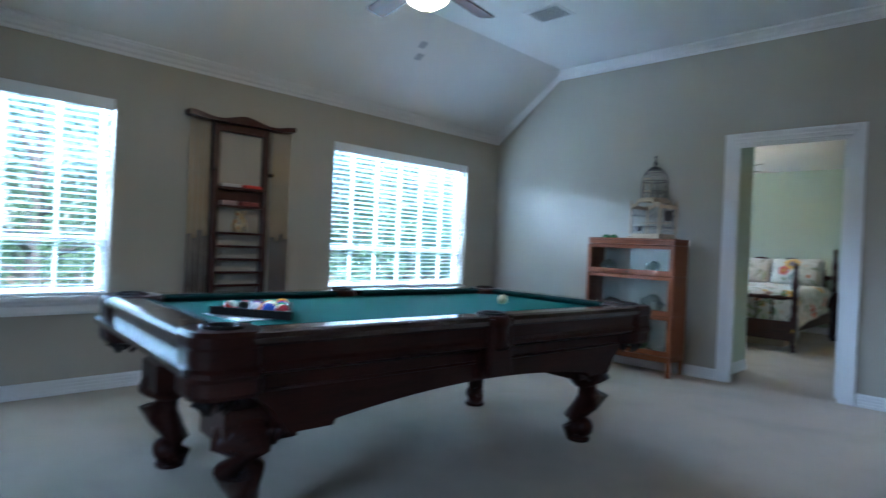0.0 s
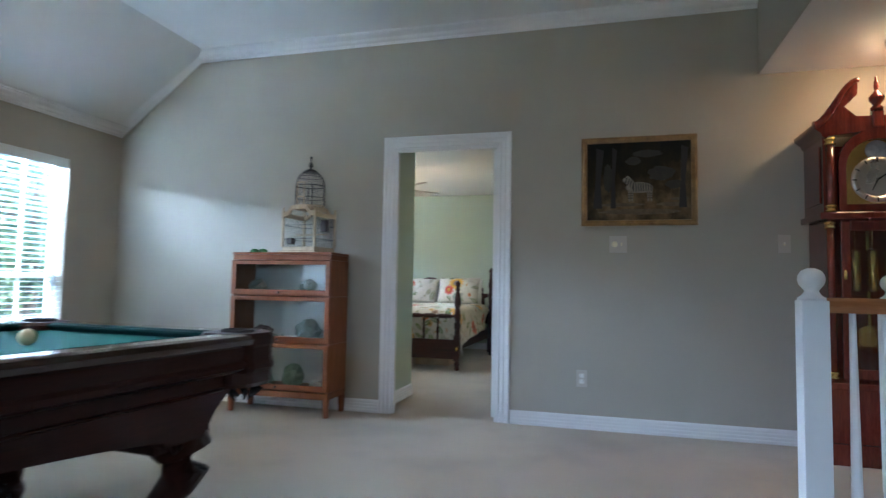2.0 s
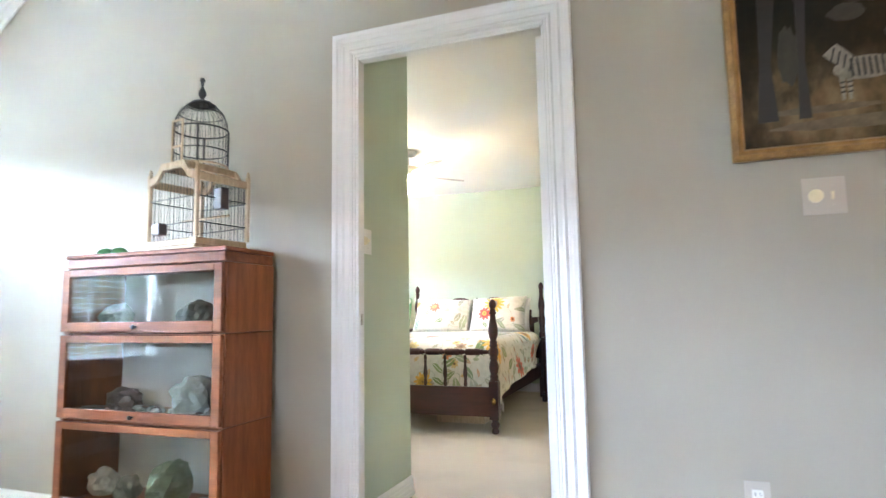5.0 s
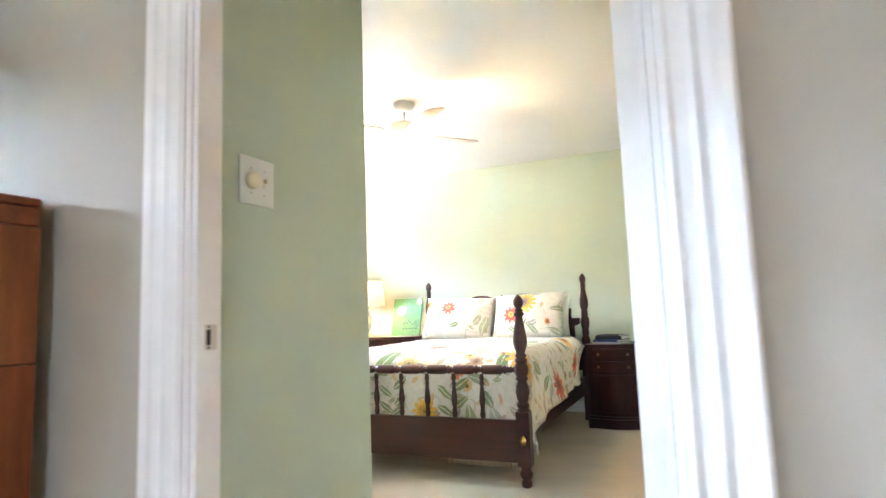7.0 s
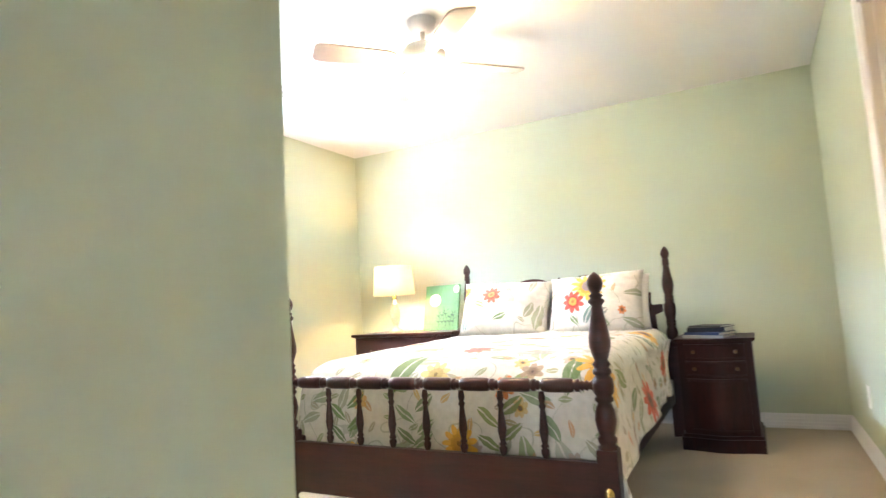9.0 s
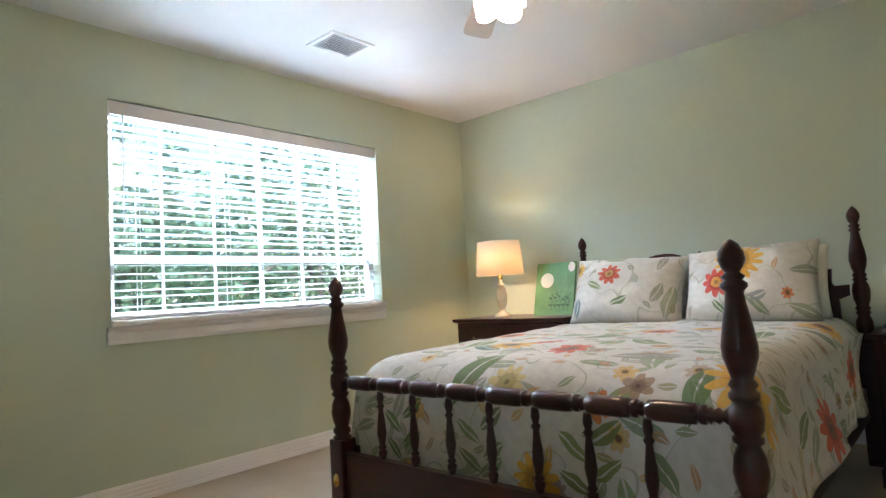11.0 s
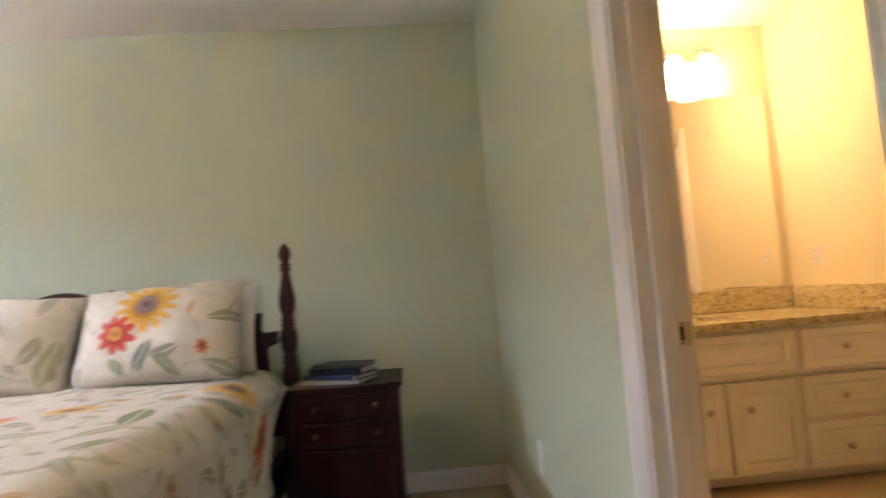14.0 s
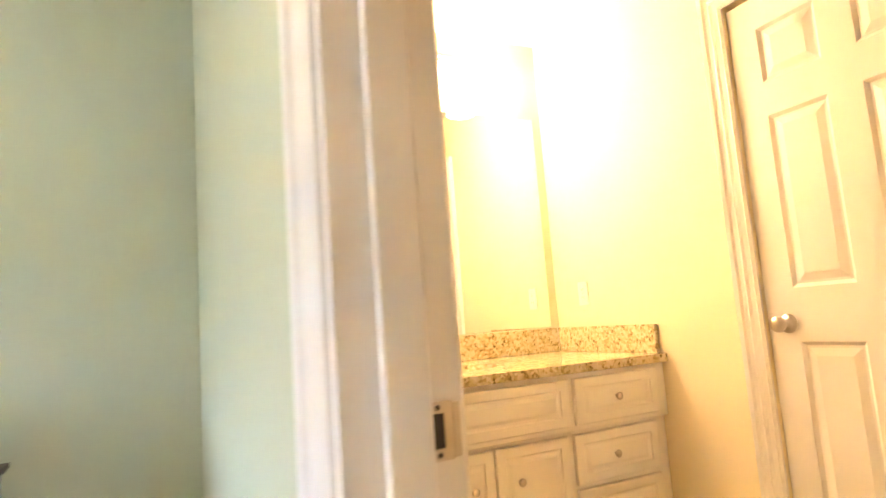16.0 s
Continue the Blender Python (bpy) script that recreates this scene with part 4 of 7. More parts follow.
def ball_mat(name, c, stripe):
    m = bpy.data.materials.new(name)
    nt, n, l, b = nodes_of(m)
    tc = n.new("ShaderNodeTexCoord")
    sp = n.new("ShaderNodeSeparateXYZ")
    l.new(tc.outputs["Object"], sp.inputs[0])
    ab = n.new("ShaderNodeMath")
    ab.operation = "ABSOLUTE"
    l.new(sp.outputs[2], ab.inputs[0])
    white = (0.75, 0.72, 0.62)
    l.new(ramp(nt, ab.outputs[0], [(0.0, c), (0.016, c), (0.0165, white if stripe else c), (1.0, white if stripe else c)]), b.inputs["Base Color"])
    b.inputs["Roughness"].default_value = 0.08
    return m


bm = bmesh.new()
bmesh.ops.create_uvsphere(bm, u_segments=20, v_segments=12, radius=0.0286)
for f in bm.faces:
    f.smooth = True
cue_ball = tagged(part("billiard_ball", bm, surface("cue_ball_resin", (0.72, 0.62, 0.36), 0.1, 0.03, 8, 60, 0, 0.001)), "cream cue ball on the pool table felt", "ball")
cue_ball.matrix_world = pose(-2.03, 2.95, CLOTH + 0.0286)
BALL_COLORS = [(0.7, 0.42, 0.02), (0.03, 0.06, 0.35), (0.6, 0.03, 0.02), (0.10, 0.03, 0.2), (0.75, 0.2, 0.02), (0.02, 0.2, 0.08), (0.25, 0.02, 0.03), (0.01, 0.01, 0.01)]
spin = random.Random(4)
RACK = TABLE @ pose(0.07, -0.77, CLOTH, 0, 0, 35)
count = 0
for r in range(5):
    for k in range(r + 1):
        c = BALL_COLORS[(count * 5) % 8]
        me = cue_ball.data.copy()
        me.materials.clear()
        me.materials.append(ball_mat("ball_resin", c, count % 2 == 0))
        b = tagged(new("billiard_ball", me), "glossy coloured pool ball set in the rack", "ball", "racked pool balls")
        b.matrix_world = RACK @ pose((k - r / 2) * 0.0578, 0.11 - r * 0.0501, 0.0325, spin.uniform(0, 360), spin.uniform(0, 360), spin.uniform(0, 360))
        count += 1
rack = thing("ball_rack", RACK, "black triangular ball rack on the felt", "ball rack")
bm = bmesh.new()
tri = [(0, 0.205), (-0.185, -0.135), (0.185, -0.135)]
inn = [(0, 0.182), (-0.166, -0.124), (0.166, -0.124)]
for i in range(3):
    a, b, c, d = tri[i], tri[(i + 1) % 3], inn[(i + 1) % 3], inn[i]
    prism(bm, [a, b, c, d], "z", 0.004, 0.036)
bmesh.ops.remove_doubles(bm, verts=bm.verts, dist=1e-4)
part("triangle_frame", bm, LEATHER, rack)
sheet = tagged(part("paper_sheet", boxes((-0.14, 0.14, -0.105, 0.105, 0, 0.002)), surface("white_paper", (0.78, 0.80, 0.82), 0.6, 0.02, 5, 60, 0.02, 0.001)), "white sheet of paper under the ball rack", "paper")
sheet.matrix_world = TABLE @ pose(0.08, -0.87, CLOTH, 0, 0, 8)


# ---- game room: wall rack with cues ----
def cue_rack():
    ob = thing("cue_rack", pose(WEST, 0, 0), "tall dark wood cue rack with shelves on the wall", "cue rack")
    bm = bmesh.new()
    ctr, top = 2.44, 1.955
    pts = []
    for i in range(25):
        u = -1 + 2 * i / 24
        pts.append((ctr + 0.43 * u, top + 0.018 * math.cos(3.1 * u * 2) + 0.012 * (1 - abs(u))))
    pts += [(ctr + 0.43, top - 0.018), (ctr + 0.33, top - 0.034), (ctr - 0.33, top - 0.034), (ctr - 0.43, top - 0.018)]
    prism(bm, pts, "x", 0.0, 0.095)
    part("top_rail", bm, MAHOGANY_X, ob)
    for y in (2.235, 2.645):
        part("upright", boxes((0.0, 0.05, y - 0.025, y + 0.022, 0.42, 1.922), bevel=0.004), MAHOGANY, ob)
    part("crosspiece", boxes((0.0, 0.045, 2.26, 2.62, 1.86, 1.92), bevel=0.004), MAHOGANY_X, ob)
    shelf = part("ball_shelf", boxes((0.0, 0.075, 2.26, 2.62, 1.42, 1.44), (0.0, 0.012, 2.26, 2.62, 1.30, 1.42), (0.0, 0.075, 2.26, 2.62, 1.285, 1.30), bevel=0.003), MAHOGANY_X, ob)
    for z in (1.085, 0.985, 0.885, 0.785, 0.685, 0.585):
        part("shelf_rail", boxes((0.0, 0.06, 2.26, 2.62, z - 0.009, z + 0.009), bevel=0.003), MAHOGANY_X, ob)
    part("bottom_rail", boxes((0.0, 0.10, 2.03, 2.85, 0.42, 0.47), bevel=0.006), MAHOGANY_X, ob)
    for y in (2.205, 2.675):
        part("cue_hook", boxes((0.05, 0.075, y - 0.02, y + 0.02, 1.55, 1.575), bevel=0.004), LEATHER, ob)
    return ob


cue_rack()
CUE_PALE = wood("pale_cue_shaft", (0.34, 0.22, 0.10), (0.55, 0.40, 0.22), (14, 14, 1), 5.0, 0.35, 0.3)
CUE_BUTT = wood("stained_cue_butt", (0.025, 0.018, 0.015), (0.10, 0.065, 0.045), (14, 14, 1), 5.0, 0.35, 0.3)
for i, y in enumerate((2.045, 2.085, 2.125, 2.165, 2.715, 2.755, 2.795, 2.835)):
    cue = thing("pool_cue", pose(WEST + 0.05, y, 0.47), "pale maple pool cue with a dark butt standing in the rack", "pool cue", "pool cues in the wall rack")
    h, cut = 1.455, (0.60, 0.57, 0.63, 0.59)[i % 4]
    bm = bmesh.new()
    turned(bm, [(0.0112, cut), (0.0085, 1.0), (0.0065, h)], None, 10)
    part("shaft", bm, CUE_PALE, cue)
    bm = bmesh.new()
    turned(bm, [(0.013, 0.0), (0.0145, 0.01), (0.0145, 0.3), (0.0112, cut)], None, 10)
    part("butt", bm, CUE_BUTT, cue)
    bm = bmesh.new()
    turned(bm, [(0.0066, h), (0.0066, h + 0.012)], None, 10)
    part("ferrule", bm, PLASTIC, cue)
for y, w, c, lab in ((2.35, 0.15, (0.55, 0.55, 0.55), "pale grey"), (2.53, 0.14, (0.6, 0.03, 0.02), "red")):
    bxm = surface(lab.replace(" ", "_") + "_card", c, 0.5, 0.1, 10, 80, 0.02, 0.001)
    tagged(part("chalk_box", boxes((WEST + 0.014, WEST + 0.07, y - w / 2, y + w / 2, 1.4405, 1.465), bevel=0.003), bxm), lab + " box lying on the cue rack shelf", "box")
for y, w, c in ((2.34, 0.13, (0.42, 0.28, 0.25)), (2.51, 0.15, (0.25, 0.05, 0.04))):
    tagged(part("dart_case", boxes((WEST + 0.014, WEST + 0.07, y - w / 2, y + w / 2, 1.3005, 1.335), bevel=0.004), surface("dart_case_skin", c, 0.5, 0.1, 10, 80, 0.02, 0.001)), "small reddish case lying on the cue rack shelf", "case")
bm = bmesh.new()
turned(bm, [(0.035, 1.0945), (0.05, 1.10), (0.06, 1.14), (0.05, 1.19), (0.03, 1.22), (0.045, 1.25), (0.05, 1.265)], pose(WEST + 0.055, 2.43, 0), 16)
m_jar = bpy.data.materials.new("painted_pottery")
nt, n, l, b = nodes_of(m_jar)
v = tex(nt, "ShaderNodeTexVoronoi", 22)
l.new(ramp(nt, v.outputs["Distance"], [(0.0, (0.5, 0.05, 0.03)), (0.3, (0.45, 0.30, 0.10)), (0.55, (0.55, 0.42, 0.25)), (0.8, (0.05, 0.05, 0.08))]), b.inputs["Base Color"])
b.inputs["Roughness"].default_value = 0.3
tagged(part("painted_jar", bm, m_jar), "small red and yellow painted jar on the rack", "jar")


# ---- game room: bookcase of stacked glass-door sections ----
def bookcase(m):
    W, D = 0.835, 0.30
    ob = thing("bookcase", m, "reddish wood barrister bookcase with three glass-door sections", "bookcase")
    part("top_board", boxes((0, W, 0.0, D, 1.188, 1.205), (0.004, W - 0.004, 0.006, D, 1.148, 1.187), bevel=0.003), CHERRY, ob)
    BACK = surface("pale_back_board", (0.78, 0.77, 0.74), 0.6, 0.04, 3, 50, 0.05, 0.001)
    for z0, z1 in ((0.877, 1.146), (0.53, 0.875), (0.18, 0.528)):
        sec = part("side_panel", boxes((0.0, 0.02, 0.012, D, z0, z1), bevel=0.002), CHERRY_V, ob)
        part("side_panel", boxes((W - 0.02, W, 0.012, D, z0, z1), bevel=0.002), CHERRY_V, ob)
        part("shelf", boxes((0.021, W - 0.021, 0.03, D - 0.013, z0, z0 + 0.016), bevel=0.002), CHERRY, ob)
        part("section_top", boxes((0.021, W - 0.021, 0.03, D - 0.013, z1 - 0.012, z1), bevel=0.002), CHERRY, ob)
        part("back_panel", boxes((0.021, W - 0.021, D - 0.012, D - 0.002, z0, z1)), BACK, sec)
        part("edge_strip", boxes((0.0, W, 0.008, 0.0115, z0 - 0.0, z0 + 0.006)), CHERRY, sec)
        f = 0.042
        d = part("glass_door", boxes((0.003, f, -0.010, 0.0075, z0 + 0.008, z1 - 0.004), (W - f, W - 0.003, -0.010, 0.0075, z0 + 0.008, z1 - 0.004), (f, W - f, -0.010, 0.0075, z0 + 0.008, z0 + 0.047), (f, W - f, -0.010, 0.0075, z1 - 0.034, z1 - 0.004), bevel=0.002), CHERRY, ob)
        pane = part("glass_pane", boxes((f - 0.004, W - f + 0.004, -0.002, 0.001, z0 + 0.044, z1 - 0.031)), PANE, d)
        pane.visible_shadow = False
        bm = bmesh.new()
        turned(bm, [(0.004, 0), (0.004, 0.008), (0.009, 0.013), (0.008, 0.019), (0.003, 0.022)], pose(W / 2, -0.010, z0 + 0.027, 90), 12)
        part("door_knob", bm, BLACKMETAL, d)
    part("base", boxes((0.0, W, -0.004, D, 0.13, 0.178), bevel=0.003), CHERRY, ob)
    for x0 in (0.0, W - 0.042):
        for y0 in (0.0, D - 0.042):
            bm = bmesh.new()
            box(bm, x0, x0 + 0.042, y0, y0 + 0.042, 0, 0.1295, bevel=0.002)
            for v in bm.verts:
                if v.co.z < 0.05:
                    v.co.x += (x0 + 0.021 - v.co.x) * 0.25
                    v.co.y += (y0 + 0.021 - v.co.y) * 0.25
            part("leg", bm, CHERRY_V, ob)
    return ob


bookcase(pose(-2.855, 5.268, 0))


def rock(name, x, y, z, sx, sy, sz, mat, label, seed, rough=0.35, freq=2.2):
    bm = bmesh.new()
    bmesh.ops.create_icosphere(bm, subdivisions=3, radius=1.0)
    off = Vector((seed * 3.7, seed * 1.3, seed * 2.1))
    for v in bm.verts:
        k = 1 + rough * noise.noise(v.co * freq + off) + 0.35 * rough * noise.noise(v.co * freq * 3 + off)
        v.co = v.co * k
    lo = min(v.co.z for v in bm.verts)
    for v in bm.verts:
        v.co = Vector((v.co.x * sx, v.co.y * sy, max(v.co.z, lo * 0.75) * sz))
    zmin = min(v.co.z for v in bm.verts)
    for v in bm.verts:
        v.co.z -= zmin
    ob = tagged(part(name, bm, mat), label, "rock", "rock collection")
    ob.matrix_world = pose(x, y, z, 0, 0, seed * 40)
    return ob


GREYROCK = surface("grey_green_rock", (0.24, 0.27, 0.25), 0.7, 0.5, 14, 70, 0.8, 0.006)
DARKROCK = surface("dark_brown_rock", (0.10, 0.07, 0.06), 0.6, 0.4, 14, 70, 0.8, 0.006)
GREENROCK = surface("green_mineral", (0.20, 0.28, 0.20), 0.5, 0.4, 18, 70, 0.8, 0.006)
WHITEROCK = surface("white_crystal_rock", (0.60, 0.60, 0.58), 0.4, 0.3, 18, 70, 0.8, 0.006)
for args in (
        ("rock", -2.72, 5.42, 0.893, 0.065, 0.05, 0.06, GREYROCK, "rounded grey rock in the top bookcase section", 1),
        ("rock", -2.27, 5.40, 0.893, 0.075, 0.05, 0.062, GREYROCK, "banded grey rock on the top bookcase shelf", 2),
        ("rock", -2.43, 5.39, 0.893, 0.05, 0.03, 0.016, DARKROCK, "flat dark stone chip on the shelf", 3),
        ("rock", -2.66, 5.42, 0.546, 0.095, 0.06, 0.05, DARKROCK, "dark brown domed rock on the middle shelf", 4),
        ("rock", -2.26, 5.40, 0.546, 0.095, 0.06, 0.085, GREYROCK, "large pale green-grey rock on the middle shelf", 5),
        ("rock", -2.80, 5.38, 0.546, 0.05, 0.035, 0.014, DARKROCK, "flat dark stone on the middle shelf", 6),
        ("rock", -2.38, 5.40, 0.196, 0.10, 0.07, 0.095, GREENROCK, "green crystalline mineral on the bottom shelf", 7),
        ("rock", -2.62, 5.42, 0.196, 0.055, 0.05, 0.05, GREYROCK, "rounded grey rock on the bottom shelf", 8),
        ("rock", -2.76, 5.42, 0.196, 0.07, 0.05, 0.06, WHITEROCK, "white crystal cluster on the bottom shelf", 9),
        ("rock", -2.16, 5.38, 0.196, 0.06, 0.04, 0.03, WHITEROCK, "small pale rock on the bottom shelf", 10)):
    rock(*args)
pick = random.Random(8)
for i in range(16):
    rock("pebble", -2.56 + 0.43 * pick.random(), 5.325 + 0.05 * pick.random(), 0.546, 0.016 + 0.012 * pick.random(), 0.014, 0.012 + 0.01 * pick.random(), (GREYROCK, DARKROCK, WHITEROCK)[i % 3], "small rough stone lying on the middle shelf", 20 + i)


# ---- game room: bird cage ----
def bird_cage(m):
    ob = thing("bird_cage", m, "two-tier weathered wood and wire bird cage on the bookcase", "bird cage")
    W, D, H = 0.30, 0.25, 0.29
    x0, x1, y0, y1 = -W / 2, W / 2, -D / 2, D / 2
    part("tray", boxes((x0 - 0.02, x1 + 0.02, y0 - 0.02, y1 + 0.02, 0, 0.014), (x0, x1, y0, y1, 0.014, 0.042), bevel=0.003), PALEWOOD, ob)
    for x in (x0, x1):
        for y in (y0, y1):
            bm = bmesh.new()
            box(bm, x - 0.008, x + 0.008, y - 0.008, y + 0.008, 0.0425, H + 0.02, bevel=0.002)
            turned(bm, [(0.005, H + 0.02), (0.008, H + 0.03), (0.003, H + 0.042)], pose(x, y, 0), 8)
            part("corner_post", bm, PALEWOOD, ob)
    # shaped top frame, arched on the long sides
    for y in (y0, y1):
        bm = bmesh.new()
        pts = [(x0, H - 0.03), (x0, H), (x0 + 0.05, H + 0.015), (x0 + 0.08, H + 0.055), (x1 - 0.08, H + 0.055), (x1 - 0.05, H + 0.015), (x1, H), (x1, H - 0.03), (x1 - 0.05, H - 0.015), (x1 - 0.09, H + 0.028), (x0 + 0.09, H + 0.028), (x0 + 0.05, H - 0.015)]
        prism(bm, pts, "y", y - 0.007, y + 0.007)
        part("arched_frame", bm, PALEWOOD, ob)
    for x in (x0, x1):
        part("top_bar", boxes((x - 0.007, x + 0.007, y0 + 0.0085, y1 - 0.0085, H - 0.03, H), bevel=0.002), PALEWOOD, ob)
    for s in (-1, 1):
        part("upper_bar", boxes((s * 0.07 - 0.008, s * 0.07 + 0.008, y0 + 0.0085, y1 - 0.0085, H + 0.028, H + 0.055), bevel=0.002), PALEWOOD, ob)
    bm = bmesh.new()
    nx, ny = 15, 11
    r = 0.0012
    for i in range(1, nx):
        x = x0 + W * i / nx
        for y in (y0, y1):
            tube(bm, [(x, y, 0.04), (x, y, H + (0.02 if abs(x) < 0.1 else -0.01))], r, 4)
    for i in range(1, ny):
        y = y0 + D * i / ny
        for x in (x0, x1):
            tube(bm, [(x, y, 0.04), (x, y, H - 0.01)], r, 4)
    for z in (0.10, 0.20):
        tube(bm, [(x0, y0, z), (x1, y0, z), (x1, y1, z), (x0, y1, z)], 0.002, 4, closed=True)
    part("cage_wires", bm, GREYWIRE, ob, "thin grey wire bars")
    # domed upper tier
    R, zb, zs = 0.112, H + 0.056, H + 0.21
    bm = bmesh.new()
    for k in range(30):
        a = 2 * math.pi * k / 30
        c, s = math.cos(a), math.sin(a)
        path = [(R * c, R * s * 0.95, zb), (R * c, R * s * 0.95, zs)] + [(R * math.cos(q) * c, R * 0.95 * math.cos(q) * s, zs + 0.125 * math.sin(q)) for q in (0.35, 0.7, 1.05, 1.4)]
        tube(bm, path, 0.0012, 4)
    part("dome_wires", bm, GREYWIRE, ob, "thin grey wire dome")
    for z, rr, w in ((zb + 0.003, R, 0.005), (zb + 0.065, R, 0.0025), (zs, R, 0.0035), (zs + 0.068, R * 0.84, 0.002), (zs + 0.105, R * 0.55, 0.002)):
        bm = bmesh.new()
        tube(bm, [(rr * math.cos(2 * math.pi * k / 28), rr * 0.95 * math.sin(2 * math.pi * k / 28), z) for k in range(28)], w, 5, closed=True)
        part("dome_ring", bm, BLACKMETAL if w < 0.004 else PALEWOOD, ob)
    for k in range(4):
        a = math.pi / 4 + k * math.pi / 2
        bm = bmesh.new()
        tube(bm, [(R * math.cos(a), R * 0.95 * math.sin(a), zb), (R * math.cos(a), R * 0.95 * math.sin(a), zs)], 0.004, 6)
        part("dome_post", bm, BLACKMETAL, ob)
    part("dome_door", boxes((-0.035, -0.028, -R - 0.004, -R + 0.003, zb, zs + 0.02), (0.028, 0.035, -R - 0.004, -R + 0.003, zb, zs + 0.02), (-0.028, 0.028, -R - 0.004, -R + 0.003, zs + 0.012, zs + 0.02), (-0.028, 0.028, -R - 0.004, -R + 0.003, zb + 0.06, zb + 0.068), bevel=0.001), PALEWOOD, ob)
    bm = bmesh.new()
    turned(bm, [(0.055, zs + 0.108), (0.04, zs + 0.122), (0.012, zs + 0.132), (0.008, zs + 0.14), (0.016, zs + 0.152), (0.015, zs + 0.168), (0.005, zs + 0.188), (0.006, zs + 0.205), (0.011, zs + 0.213), (0.009, zs + 0.224), (0.002, zs + 0.228)], None, 14)
    part("finial", bm, BLACKMETAL, ob)
    for x, y, z in ((x0 + 0.09, y0 - 0.012, 0.06), (x1 + 0.012, -0.02, 0.155)):
        part("feed_cup", boxes((x - 0.025, x + 0.025, y - 0.02, y + 0.02, z, z + (0.045 if x < 0 else 0.085)), bevel=0.004), surface("dark_feed_cup", (0.05, 0.035, 0.035), 0.5, 0.2, 20, 80, 0.05, 0.001), ob)
    bm = bmesh.new()
    tube(bm, [(x0, 0.03, 0.14), (x1, 0.03, 0.14)], 0.005, 6)
    part("perch", bm, PALEWOOD, ob)
    return ob


bird_cage(pose(-2.295, 5.425, 1.2055, 0, 0, -10) @ Matrix.Diagonal((1, 1, 1.04, 1)))
for i, x in enumerate((-2.71, -2.635)):
    bm = bmesh.new()
    turned(bm, [(0.034, 0.0), (0.036, 0.006), (0.034, 0.014), (0.026, 0.024), (0.014, 0.030), (0.003, 0.032)], None, 18)
    ob = tagged(part("glass_paperweight", bm, surface("green_glazed_dome", (0.06, 0.16, 0.06), 0.15, 0.5, 40, 200, 0.05, 0.001)), "small green glazed domed paperweight on the bookcase", "paperweight", "green paperweights")
    ob.matrix_world = pose(x, 5.34, 1.2055)


# ---- game room: painting, plates ----
def canvas_mat():
    m = bpy.data.materials.new("dark_landscape_paint")
    nt, n, l, b = nodes_of(m)
    a = tex(nt, "ShaderNodeTexNoise", 5, stretch=(1, 1, 0.6), detail=7.0, rough=0.65)
    tc = n.new("ShaderNodeTexCoord")
    sp = n.new("ShaderNodeSeparateXYZ")
    l.new(tc.outputs["Generated"], sp.inputs[0])
    s = n.new("ShaderNodeMath")
    s.operation = "MULTIPLY_ADD"
    dz = n.new("ShaderNodeMath")
    dz.operation = "SUBTRACT"
    l.new(sp.outputs[2], dz.inputs[0])
    dz.inputs[1].default_value = 0.17
    az = n.new("ShaderNodeMath")
    az.operation = "ABSOLUTE"
    l.new(dz.outputs[0], az.inputs[0])
    l.new(az.outputs[0], s.inputs[0])
    s.inputs[1].default_value = -0.42
    l.new(a.outputs[0], s.inputs[2])
    l.new(ramp(nt, s.outputs[0], [(0.12, (0.008, 0.008, 0.007)), (0.30, (0.020, 0.014, 0.008)), (0.41, (0.050, 0.035, 0.018)), (0.51, (0.12, 0.08, 0.04)), (0.7, (0.24, 0.18, 0.10))]), b.inputs["Base Color"])
    b.inputs["Roughness"].default_value = 0.6
    b.inputs["Specular IOR Level"].default_value = 0.15
    bump(nt, b, a.outputs[0], 0.15, 0.002)
    return m


